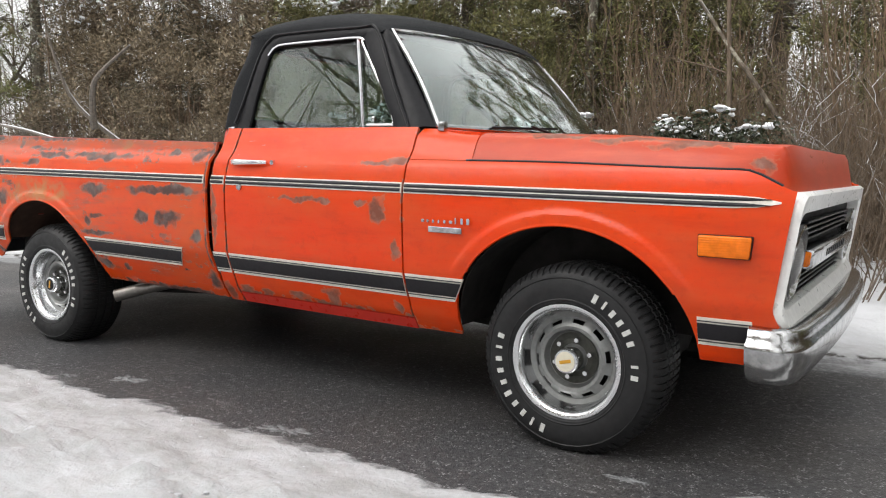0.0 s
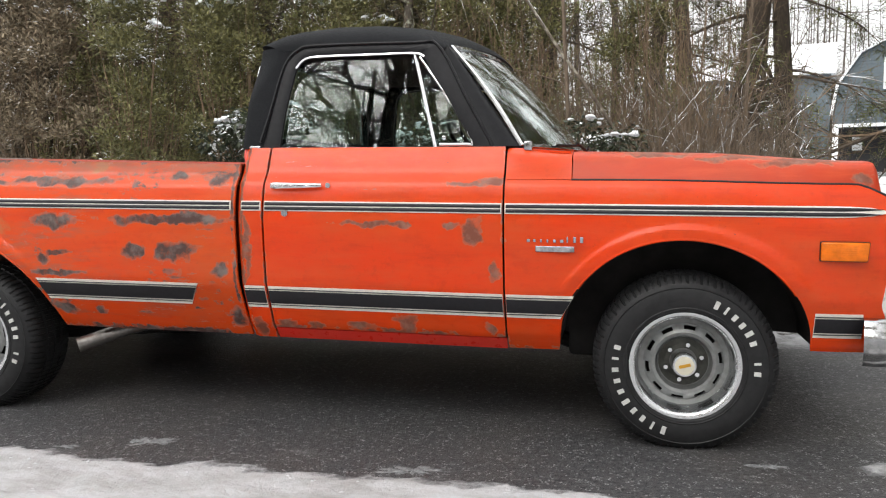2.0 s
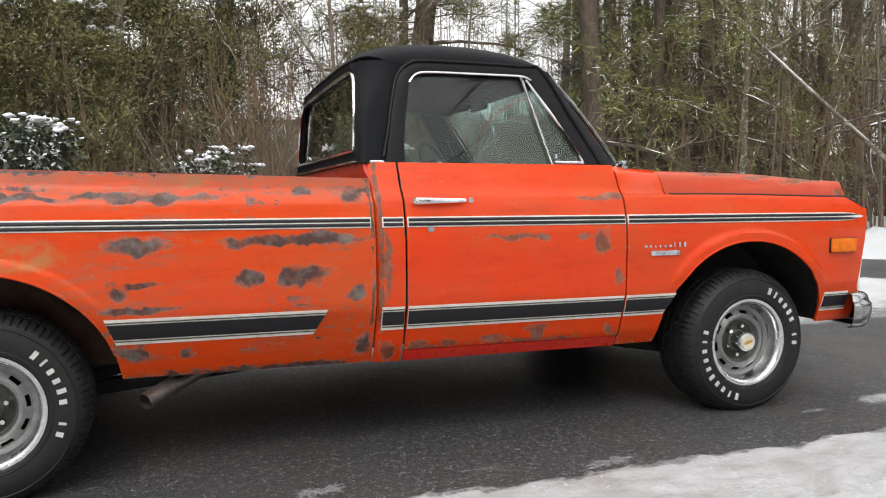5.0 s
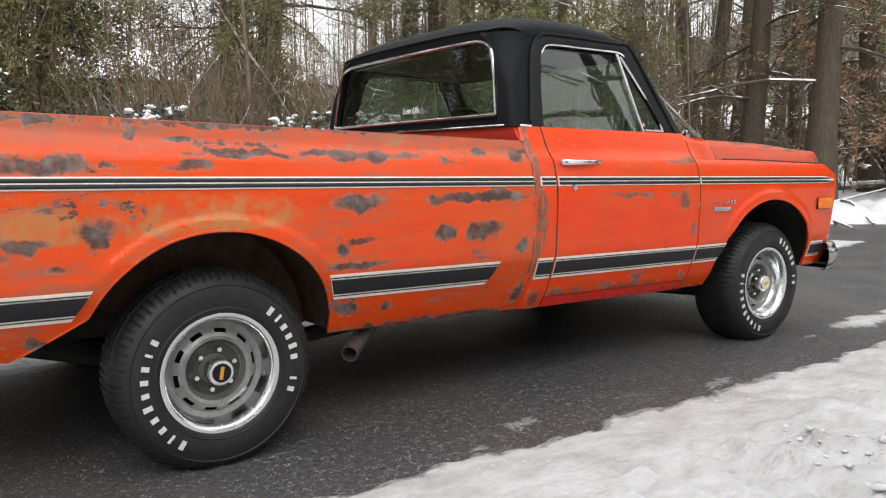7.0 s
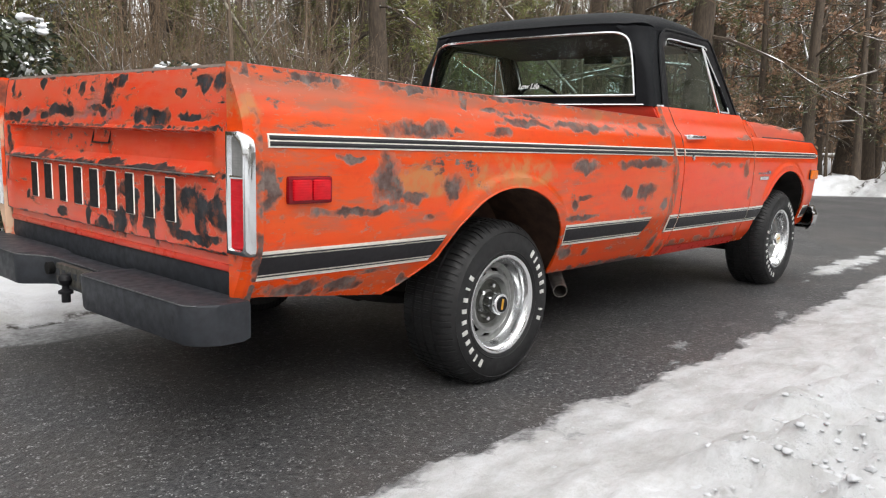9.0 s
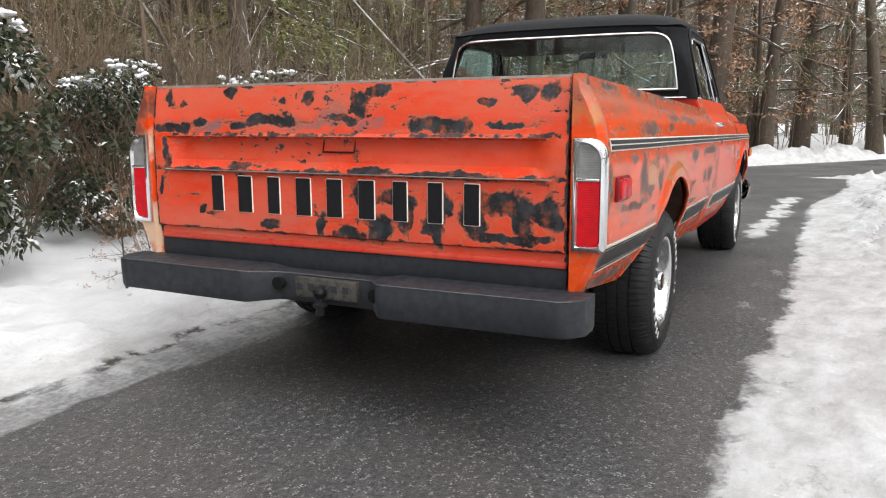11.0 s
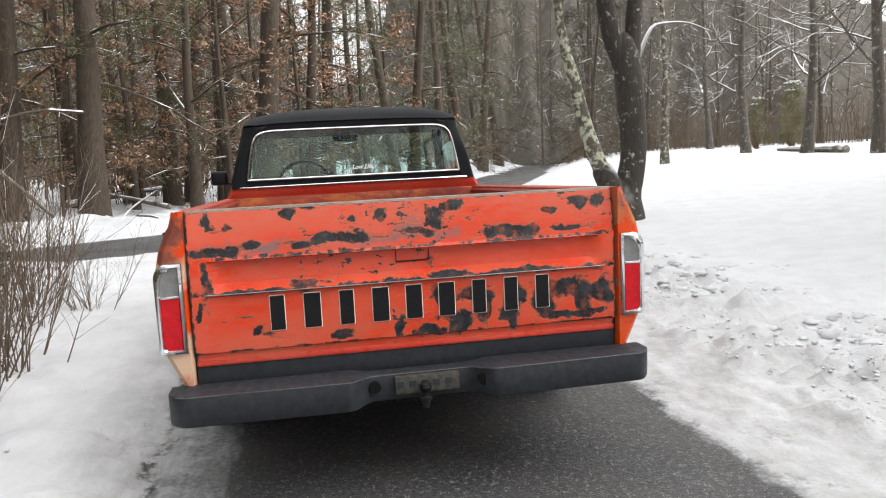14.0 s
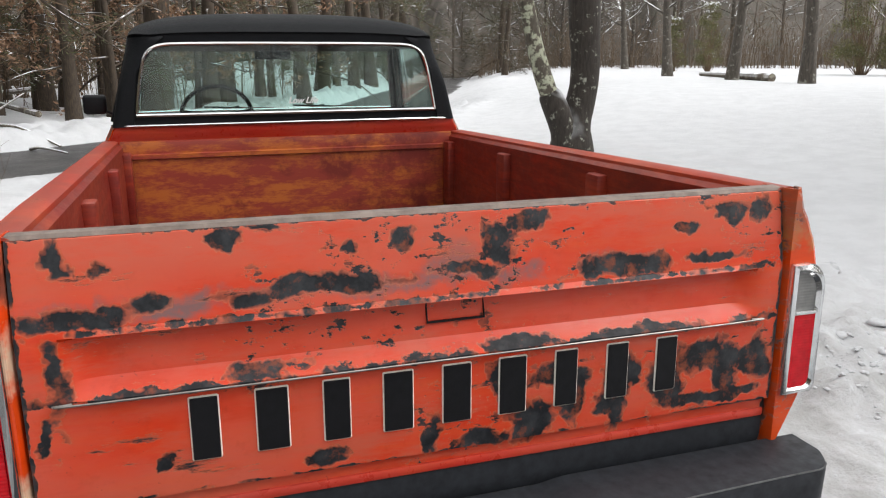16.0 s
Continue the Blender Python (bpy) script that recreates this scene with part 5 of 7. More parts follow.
# front bumper
fb = empty("front_bumper", (0.78, 0, 0.45))
fb.parent = truck
fb["label"] = "pitted chrome front bumper"
rows = []
line = [(0.618, -0.985), (0.66, -0.992), (0.705, -0.985), (0.735, -0.955), (0.752, -0.88), (0.762, -0.72), (0.775, -0.40), (0.780, 0.0), (0.775, 0.40), (0.762, 0.72), (0.752, 0.88), (0.735, 0.955), (0.705, 0.985), (0.66, 0.992), (0.618, 0.985)]
pts = spline([(x, y, 0) for x, y in line], 70)
for i, p in enumerate(pts):
    d = (pts[min(i + 1, 69)] - pts[max(i - 1, 0)]).normalized()
    out = Vector((d.y, -d.x, 0))
    rows.append([tuple(p + out * o + Vector((0, 0, z))) for o, z in ((-0.07, 0.528), (-0.03, 0.541), (0.0, 0.541), (0.012, 0.530), (0.018, 0.510), (0.022, 0.497), (0.031, 0.490), (0.034, 0.475), (0.032, 0.44), (0.020, 0.395), (0.002, 0.368), (-0.02, 0.362))])
part("bumper_bar", raked(Geo().grid(rows)), OLD_CHROME, fb, angle=50, thick=0.006)
for s in (-1, 1):
    part("bracket", raked(Geo().box((0.55, s * 0.45 - 0.03, 0.42), (0.79, s * 0.45 + 0.03, 0.50), 0.006)), UNDER, fb)

# underside
for s in (-1, 1):
    part("frame_rail", Geo().box((-4.40, s * 0.43 - 0.035, 0.40), (0.60, s * 0.43 + 0.035, 0.53), 0.01), UNDER, truck)
part("under_floor", Geo().box((-1.80, -0.86, 0.44), (-0.50, 0.86, 0.50), 0.01), UNDER, truck, "dark cab underside")
part("engine_block", Geo().box((-0.50, -0.40, 0.35), (0.50, 0.40, 0.90), 0.05), UNDER, truck, "dark engine bay mass")
part("rear_axle", Geo().tube([(-WB, -0.80, 0.33), (-WB, -0.2, 0.33), (-WB, -0.12, 0.33), (-WB, 0.12, 0.33), (-WB, 0.2, 0.33), (-WB, 0.80, 0.33)], [0.045, 0.045, 0.13, 0.13, 0.045, 0.045], 12), UNDER, truck)
part("crossmember", Geo().box((-0.46, -0.62, 0.27), (-0.24, 0.62, 0.42), 0.02), UNDER, truck, "dark front crossmember")
for s in (-1, 1):
    part("control_arm", Geo().tube([(-0.50, s * 0.40, 0.30), (-0.25, s * 0.62, 0.27), (-0.02, s * 0.78, 0.24)], [0.035, 0.03, 0.028], 8), UNDER, truck, "dark steel control arm")
    part("trailing_arm", Geo().tube([(-1.75, s * 0.38, 0.36), (-2.4, s * 0.46, 0.32), (-3.20, s * 0.52, 0.27)], 0.035, 8), UNDER, truck, "dark steel trailing arm")
part("gearbox", Geo().tube([(0.15, 0, 0.40), (-0.6, 0, 0.38), (-1.0, 0, 0.36), (-1.45, 0, 0.36)], [0.20, 0.19, 0.14, 0.09], 12), UNDER, truck, "dark gearbox housing")
part("front_axle", Geo().tube([(0, -0.80, 0.32), (0, 0.80, 0.32)], 0.04, 10), UNDER, truck)
for s in (-1, 1):
    part("leaf_spring", Geo().tube(spline([(-WB - 0.6, s * 0.52, 0.42), (-WB, s * 0.52, 0.29), (-WB + 0.6, s * 0.52, 0.42)], 12), 0.03, 6), UNDER, truck)
    ex = Geo().tube(spline([(-1.6, s * 0.40, 0.44), (-2.15, s * 0.50, 0.435), (-2.48, s * 0.72, 0.375), (-2.70, s * 0.915, 0.305)], 20), 0.034, 16, False)
    pipe = part("exhaust_pipe", ex, STEEL, truck, "dull steel side exhaust pipe", thick=0.004)
part("fuel_shield", Geo().box((-2.30, -0.70, 0.42), (-1.9, 0.70, 0.62), 0.02), UNDER, truck)

# cab interior
bench = empty("bench_seat", (-1.45, 0, 0.6))
bench.parent = truck
part("cushion", Geo().box((-1.62, -0.70, 0.72), (-1.12, 0.70, 0.90), 0.05, 3), SEAT, bench)
part("backrest", Geo().box((-1.78, -0.70, 0.80), (-1.62, 0.70, 1.225), 0.05, 3), SEAT, bench, "dark vinyl backrest")
part("dash_pad", raked(Geo().grid([[(shield(u, 0).x - 0.022 - k * (0.47 + shield(u, 0).x + 0.45), 0.835 * u, 1.170 - 0.012 * k) for u in steps(-1, 1, 16)] for k in steps(0, 1, 4)])), INTERIOR, truck, "dark dash top", thick=0.004)
part("dashboard", Geo().box((-0.92, -0.82, 0.95), (-0.66, 0.82, 1.165), 0.04, 3), INTERIOR, truck, "dark dashboard")
part("cab_floor", Geo().box((-1.80, -0.88, 0.50), (-0.60, 0.88, 0.52), 0.005), INTERIOR, truck)
sw = part("steering_wheel", Geo().tube([Matrix.Rotation(radians(-28), 4, "Y") @ Vector((0, 0.205 * math.cos(a), 0.205 * math.sin(a))) + Vector((-1.09, 0.36, 1.185)) for a in steps(0, 2 * math.pi, 36)], 0.013, 8, False), BLACK_TRIM, truck, "thin black steering wheel")
part("column", Geo().tube([(-1.09, 0.36, 1.185), (-0.85, 0.36, 1.06)], 0.025, 8), BLACK_TRIM, sw)
for a in (0.2, math.pi - 0.2, -math.pi / 2):
    part("spoke", Geo().tube([(-1.09, 0.36, 1.185), Matrix.Rotation(radians(-28), 4, "Y") @ Vector((0, 0.2 * math.cos(a), 0.2 * math.sin(a))) + Vector((-1.09, 0.36, 1.185))], 0.009, 6), BLACK_TRIM, sw)
part("rear_view_mirror", Geo().box((-0.985, -0.11, 1.515), (-0.965, 0.11, 1.570), 0.008), BLACK_TRIM, truck, "inside mirror")
part("headliner", raked(Geo().grid([[(x, y, 1.585 - 0.03 * smooth(-1.2, -0.9, x)) for y in steps(-0.74, 0.74, 6)] for x in (-1.74, -1.4, -1.0, -0.90)])), HEADLINER, truck, "dark maroon headliner", thick=0.006)
# the driver's door mirror
mir = empty("door_mirror", (-0.95, 0.95, 1.2))
mir.parent = truck
mir["label"] = "black door mirror"
part("arm", Geo().tube([(-0.86, 0.90, 1.17), (-0.90, 1.0, 1.22), (-0.91, 1.05, 1.25)], 0.009, 6), BLACK_TRIM, mir)
part("shell", Geo().box((-0.935, 0.985, 1.20), (-0.885, 1.115, 1.315), 0.02, 3), BLACK_TRIM, mir)


# ---- wheels ----
HUB_DARK = plain("grimy_hub", (0.060, 0.060, 0.052), 0.45, 0.3, 0.4, 60)


def wheel(name, x, s, turn, cap, label):
    """A tyre on a slotted steel wheel with a trim ring, six nuts and a centre cap; its face looks along s times y."""
    w = empty(name, (x, s * 0.975, 0.33))
    w.parent = truck
    w["label"] = label
    LUGS = 80
    prof = [(0.196, -0.030), (0.206, 0.000), (0.216, 0.009), (0.222, 0.010), (0.225, 0.0135), (0.229, 0.0115), (0.252, 0.017), (0.285, 0.015), (0.300, 0.010), (0.303, 0.0125), (0.307, 0.0075), (0.318, 0.001), (0.330, -0.011), (0.3425, -0.028), (0.3475, -0.048), (0.348, -0.074), (0.339, -0.076), (0.339, -0.084), (0.349, -0.086),
            (0.350, -0.122), (0.340, -0.124), (0.340, -0.132), (0.350, -0.134), (0.349, -0.170), (0.339, -0.172), (0.339, -0.180), (0.348, -0.182), (0.3475, -0.205), (0.3425, -0.232), (0.326, -0.250), (0.285, -0.270), (0.24, -0.266), (0.205, -0.24), (0.196, -0.21)]
    rows = []
    for r, h in prof:
        ring = []
        for k in range(LUGS):
            # each lug: a block, then a narrow groove with steep walls; deeper to every other shoulder
            for f, low in ((0.0, 0), (0.60, 0), (0.66, 1), (0.94, 1)):
                a = 2 * math.pi * (k + f) / LUGS
                cut = 0.0
                if low and 0.325 < r < 0.3478 and (h > -0.05 or h < -0.20):
                    cut = 0.006 if r > 0.338 or k % 2 else 0.002
                elif low and r > 0.3472:
                    cut = 0.004
                rr = r - cut
                ring.append((x + rr * math.cos(a), s * (0.975 + h), 0.33 + max(rr * math.sin(a), -0.3285)))
        rows.append(ring)
    part("tyre", Geo().grid(rows, True), RUBBER, w, "black tyre with raised white lettering shapes", angle=24)
    # raised white lettering, as plain bars along two arcs
    for a0, a1, count in ((65, -4, 9), (253, 165, 10)):
        for k in range(count):
            if count == 9 and k == 6:
                continue
            a = radians(a0 + (a1 - a0) * k / (count - 1) + turn)
            ww = 0.0082 if k not in (1, count - 2) else 0.0045
            tall = 0.017 if k in (0, 1, 4) else 0.011
            cs, sn = math.cos(a), math.sin(a)
            outline = []
            for dr, dt in ((-0.014, -ww), (tall, -ww), (tall, ww), (-0.014, ww)):
                rr = 0.262 + dr
                outline.append((x - s * (rr * cs - dt * sn), s * 0.9905, 0.33 + rr * sn + dt * cs))
            part("letter_bar", Geo().prism(outline, (0, s * 0.004, 0)), WHITE_LETTER, w)
    # rim: bright trim ring, barrel and slotted disc
    part("trim_ring", Geo().lathe([(0.200, -0.02), (0.210, 0.000), (0.208, 0.006), (0.196, 0.006), (0.186, -0.002), (0.180, -0.030), (0.172, -0.062), (0.166, -0.068)], (x, s * 0.975, 0.33), 64).map(lambda px, py, pz: (px, s * 0.975 + s * (py - s * 0.975), pz)), RIM_RING, w, "polished trim ring", angle=50)
    rows, M = [], 60
    for r, h in ((0.170, -0.064), (0.152, -0.070), (0.146, -0.066), (0.132, -0.054), (0.120, -0.048), (0.108, -0.052), (0.098, -0.078), (0.070, -0.086), (0.050, -0.080), (0.040, -0.060)):
        rows.append([(x + r * math.cos(2 * math.pi * k / M), s * (0.975 + h), 0.33 + r * math.sin(2 * math.pi * k / M)) for k in range(M)])
    g = Geo()
    for i in range(len(rows) - 1):
        o = len(g.v)
        g.v.extend(rows[i] + rows[i + 1])
        for k in range(M):
            if i == 2 and k % 6 in (0, 1, 2):
                continue
            k2 = (k + 1) % M
            g.f.append((o + k, o + k2, o + M + k2, o + M + k))
    part("disc", g, ALLOY, w, "silver slotted wheel disc", thick=0.004)
    part("drum", Geo().lathe([(0.0, -0.105), (0.15, -0.105), (0.165, -0.12), (0.165, -0.22), (0.0, -0.22)], (x, s * 0.975, 0.33), 32).map(lambda px, py, pz: (px, s * 0.975 + s * (py - s * 0.975), pz)), UNDER, w, "dark brake drum")
    part("hub_plate", Geo().lathe([(0.094, -0.0745), (0.090, -0.0755), (0.070, -0.0825), (0.052, -0.078)], (x, s * 0.975, 0.33), 40).map(lambda px, py, pz: (px, s * 0.975 + s * (py - s * 0.975), pz)), HUB_DARK, w, "dark grimy hub plate", thick=0.001)
    for k in range(6):
        a = 2 * math.pi * k / 6 + 0.3
        part("lug_nut", Geo().tube([(x + 0.07 * math.cos(a), s * (0.975 - 0.090), 0.33 + 0.07 * math.sin(a)), (x + 0.07 * math.cos(a), s * (0.975 - 0.055), 0.33 + 0.07 * math.sin(a))], [0.0115, 0.009], 6), CHROME, w, "chrome nut")
    hub = part("centre_cap", Geo().lathe([(0.044, -0.07), (0.046, -0.02), (0.046, -0.006), (0.042, 0.0), (0.034, 0.001), (0.0, 0.002)], (x, s * 0.975, 0.33), 32).map(lambda px, py, pz: (px, s * 0.975 + s * (py - s * 0.975), pz)), CHROME, w, "round centre cap", angle=40)
    part("cap_face", Geo().tube([(x, s * 0.975, 0.33), (x, s * 0.9785, 0.33)], 0.036 if cap is CREAM else 0.033, 28), cap, hub)
    t = radians(15 if cap is CREAM else 80)
    g = Geo().prism([(x + u * math.cos(t) - v * math.sin(t), s * 0.978, 0.33 + u * math.sin(t) + v * math.cos(t)) for u, v in ((-0.022, -0.006), (0.022, -0.006), (0.022, 0.006), (-0.022, 0.006))], (0, s * 0.002, 0))
    part("emblem", g, GOLD, hub, "gold emblem bar")
    return w


wheel("wheel", 0.0, -1, 0, CREAM, "front wheel with cream centre cap and raised white tyre bars")
wheel("wheel", -WB, -1, -17, BLACK_TRIM, "rear wheel with black centre cap and raised white tyre bars")
wheel("wheel", 0.0, 1, 40, CREAM, "front wheel on the driver's side")
wheel("wheel", -WB, 1, 90, BLACK_TRIM, "rear wheel on the driver's side")


# ---- trees and brush ----
def rnd(a, b):
    return random.uniform(a, b)


def limb(geo, start, way, length, radius, n_seg, sides, droop=0.0, wild=0.25, rise=0.0):
    """A tapered, wandering limb; returns its points and radii."""
    pts, radii = [Vector(start)], [radius]
    d = Vector(way).normalized()
    for i in range(n_seg):
        d = (d + Vector((rnd(-1, 1), rnd(-1, 1), rnd(-1, 1))) * wild + Vector((0, 0, rise - droop))).normalized()
        pts.append(pts[-1] + d * length / n_seg)
        radii.append(max(0.0016, radius * (1 - 0.86 * (i + 1) / n_seg)))
    geo.tube(pts, radii, sides, False)
    return pts, radii


def across(d):
    a = Vector((rnd(-1, 1), rnd(-1, 1), rnd(-0.6, 1)))
    return (a - d * a.dot(d)).normalized()


def bare_tree(name, seed, height, radius, first, limbs, mat, twig_mat, label, spread=0.34, droop=0.0, stems=1, sub=5, twigs=4, bare_top=False, leaf_mat=None, leaf_kind="", leaves=0):
    """A leafless tree: trunk, limbs, branches and twigs; some with needles or dead leaves."""
    random.seed(seed)
    tree = empty(name)
    tagged(tree, label, "tree")
    wood, fine, foliage = Geo(), Geo(), Geo()
    for st in range(stems):
        lean = Vector((rnd(-0.05, 0.05), rnd(-0.05, 0.05), 1)) if stems == 1 else Vector((0.28 * math.cos(st * 2.4), 0.28 * math.sin(st * 2.4), 1))
        pts, radii = [Vector((0, 0, -0.25))], [radius * 1.5]
        d = lean.normalized()
        segs = 11
        for i in range(segs):
            d = (d + Vector((rnd(-1, 1), rnd(-1, 1), 0)) * 0.045 + Vector((0, 0, 0.05))).normalized()
            pts.append(pts[-1] + d * (height + 0.25) / segs)
            radii.append(radius * (1.12 if i == 0 else 1 - 0.88 * (i / segs)))
        wood.tube(pts, radii, 9, False)
        for k in range(limbs):
            f = first + (1 - first) * (k + rnd(0, 0.9)) / limbs
            u = min(f, 0.985) * segs
            i = int(u)
            p = pts[i].lerp(pts[i + 1], u - i)
            a = k * 2.399 + rnd(-0.5, 0.5)
            up = rnd(0.1, 0.75) if droop <= 0 else rnd(-0.15, 0.25)
            way = Vector((math.cos(a), math.sin(a), up))
            length = height * spread * (1.08 - 0.75 * f) * rnd(0.7, 1.15)
            lp, lr = limb(wood, p, way, length, radii[i] * (rnd(0.22, 0.42) if droop < 0.5 else rnd(0.12, 0.22)), 7, 5, droop * 0.12, 0.16, 0.05 if droop <= 0 else 0)
            for b in range(sub):
                j = int(rnd(1.2, 6.4))
                dd = (lp[j + 1] - lp[j]).normalized()
                bp, br = limb(fine, lp[j].lerp(lp[j + 1], rnd(0, 1)), dd + across(dd) * rnd(0.6, 1.2), length * rnd(0.22, 0.5), max(0.004, lr[j] * 0.55), 4, 3, droop * 0.1, 0.25)
                for t in range(twigs):
                    j2 = int(rnd(0.5, 3.9))
                    d2 = (bp[j2 + 1] - bp[j2]).normalized()
                    tp, tr = limb(fine, bp[j2].lerp(bp[j2 + 1], rnd(0, 1)), d2 + across(d2) * rnd(0.5, 1.1), length * rnd(0.08, 0.22), max(0.0028, br[j2] * 0.6), 3, 3, 0.0, 0.3)
                    for q in range(leaves if (leaf_kind != "needles" or p.z > 2.2) else 0):
                        # loose needles and sprays round the twig
                        o = tp[int(rnd(0, 3.9))] + Vector((rnd(-1, 1), rnd(-1, 1), rnd(-1, 1))) * (0.10 if leaf_kind == "leaf" else 0.13)
                        if leaf_kind != "leaf":
                            e1 = (d2 * 0.6 + Vector((rnd(-1, 1), rnd(-1, 1), rnd(-0.5, 0.5)))).normalized() * rnd(0.045, 0.10)
                            e2 = across(e1.normalized()) * rnd(0.004, 0.010)
                        else:
                            e1 = Vector((rnd(-1, 1), rnd(-1, 1), rnd(-1, 0.3))).normalized() * rnd(0.05, 0.09)
                            e2 = across(e1.normalized()) * rnd(0.02, 0.035)
                        n0 = len(foliage.v)
                        foliage.v.extend(tuple(v) for v in (o - e1, o + e2 * 1.0, o + e1, o - e2))
                        foliage.f.append((n0, n0 + 1, n0 + 2, n0 + 3))
    part("trunk", wood, mat, tree, doubles=False, angle=60)
    part("crown", fine, twig_mat, tree, doubles=False, angle=60)["kind"] = "stuff"
    if foliage.f:
        part("foliage", foliage, leaf_mat, tree, doubles=False, angle=1)["kind"] = "stuff"
    return tree


def thicket(name, seed, height, stems, mat, label, fan=0.35, side=5, girth=0.008):
    """A leafless shrub: many thin stems out of one root."""
    random.seed(seed)
    bush = empty(name)
    tagged(bush, label, "shrub")
    g = Geo()
    for k in range(stems):
        a, r = rnd(0, 6.283), rnd(0, 0.35)
        base = Vector((r * math.cos(a), r * math.sin(a), -0.06))
        way = Vector((math.cos(a) * fan * rnd(0.1, 1.3), math.sin(a) * fan * rnd(0.1, 1.3), 1))
        pts, rr = limb(g, base, way, height * rnd(0.55, 1.1), girth * rnd(0.6, 1.5), 6, 4, -0.01, 0.13)
        for b in range(side):
            j = int(rnd(1.5, 5.9))
            d = (pts[j + 1] - pts[j]).normalized()
            limb(g, pts[j], d + across(d) * rnd(0.4, 1.0), height * rnd(0.12, 0.32), max(0.0028, rr[j] * 0.55), 3, 3, 0.0, 0.25)
    part("stem_mass", g, mat, bush, doubles=False, angle=60)["kind"] = "stuff"
    return bush


def blob(g, p, r, flat=0.55, seed=0.0):
    """A lump of snow."""
    n = 9
    rows = []
    for i in range(6):
        th = math.pi * i / 5
        row = []
        for k in range(n):
            a = 2 * math.pi * k / n
            v = Vector((math.sin(th) * math.cos(a), math.sin(th) * math.sin(a), math.cos(th)))
            f = 1 + 0.8 * noise.noise(v * 1.8 + Vector((seed, p[0] * 3, p[1] * 3)))
            row.append((p[0] + v.x * r * f, p[1] + v.y * r * f, p[2] + v.z * r * flat * f))
        rows.append(row)
    g.grid(rows, True)


def evergreen_shrub(name, seed, size, leaf_mat, label, clumps=26, leaves=150, leaf_len=0.05, leaf_w=0.017, caps=10, upright=False):
    """A leafy evergreen: stems, clumps of small leaves and caps of snow."""
    random.seed(seed)
    bush = empty(name)
    tagged(bush, label, "shrub")
    wood, lv, sn = Geo(), Geo(), Geo()
    sx, sy, sz = size
    centres = []
    for k in range(clumps):
        z = rnd(0.12, 0.98)
        if upright:
            w = 1.05 - 0.85 * z
        else:
            w = math.sqrt(max(0.12, 1 - (1.6 * (z - 0.42)) ** 2))
        a, r = rnd(0, 6.283), math.sqrt(rnd(0.12, 1))
        cpt = Vector((sx * w * r * math.cos(a), sy * w * r * math.sin(a), sz * z))
        centres.append((cpt, rnd(0.15, 0.27) * (0.8 + 0.3 * sx)))
        limb(wood, (cpt.x * 0.12, cpt.y * 0.12, -0.05), Vector((cpt.x, cpt.y, cpt.z + 0.2)), cpt.length * 1.0, 0.013, 5, 4, 0, 0.10)
    for cpt, rad in centres:
        for q in range(leaves):
            v = Vector((rnd(-1, 1), rnd(-1, 1), rnd(-0.75, 1)))
            v = v / max(v.length, 0.3) * rad * rnd(0.35, 1.1)
            o = cpt + Vector((v.x, v.y, v.z * 0.75))
            e1 = (v.normalized() * 0.8 + Vector((rnd(-1, 1), rnd(-1, 1), rnd(-0.7, 0.5) + (0.9 if upright else 0)))).normalized() * leaf_len * rnd(0.7, 1.3)
            e2 = across(e1.normalized()) * leaf_w * rnd(0.7, 1.3)
            dip = Vector((0, 0, -0.25 * leaf_len))
            n0 = len(lv.v)
            lv.v.extend(tuple(p) for p in (o, o + e1 * 0.5 + e2, o + e1 + dip, o + e1 * 0.5 - e2))
            lv.f.append((n0, n0 + 1, n0 + 2, n0 + 3))
    tops = sorted(centres, key=lambda t: -t[0].z - rnd(0, 0.5))[:caps]
    for cpt, rad in tops:
        for q in range(9):
            blob(sn, (cpt.x + rnd(-1.0, 1.0) * rad, cpt.y + rnd(-1.0, 1.0) * rad, cpt.z + rad * rnd(0.25, 0.65)), rnd(0.02, 0.055), rnd(0.35, 0.7), q + cpt.x)
    part("stem_mass", wood, TWIG, bush, doubles=False)["kind"] = "stuff"
    part("foliage", lv, leaf_mat, bush, doubles=False, angle=1)["kind"] = "stuff"
    if caps:
        part("snow_load", sn, ROOF_SNOW, bush, "lumps of fresh snow", doubles=False, angle=180)["kind"] = "stuff"
    return bush


def level(x, y):
    return max(0.0, snow_height(x, y))


def plant(proto, spots, group, used=[]):
    """Sets copies of a plant at (x, y, scale, turn); the first spot takes the plant itself."""
    proto["group"] = group
    for i, (x, y, k, turn) in enumerate(spots):
        m = Matrix.Translation((x, y, level(x, y) - 0.02)) @ Matrix.Rotation(radians(turn), 4, "Z")
        if i == 0:
            proto.scale = (k, k, k)
            proto.matrix_basis = m @ Matrix.Diagonal((k, k, k, 1))
        else:
            ob = copy_thing(proto, m)
            ob.scale = (k, k, k)


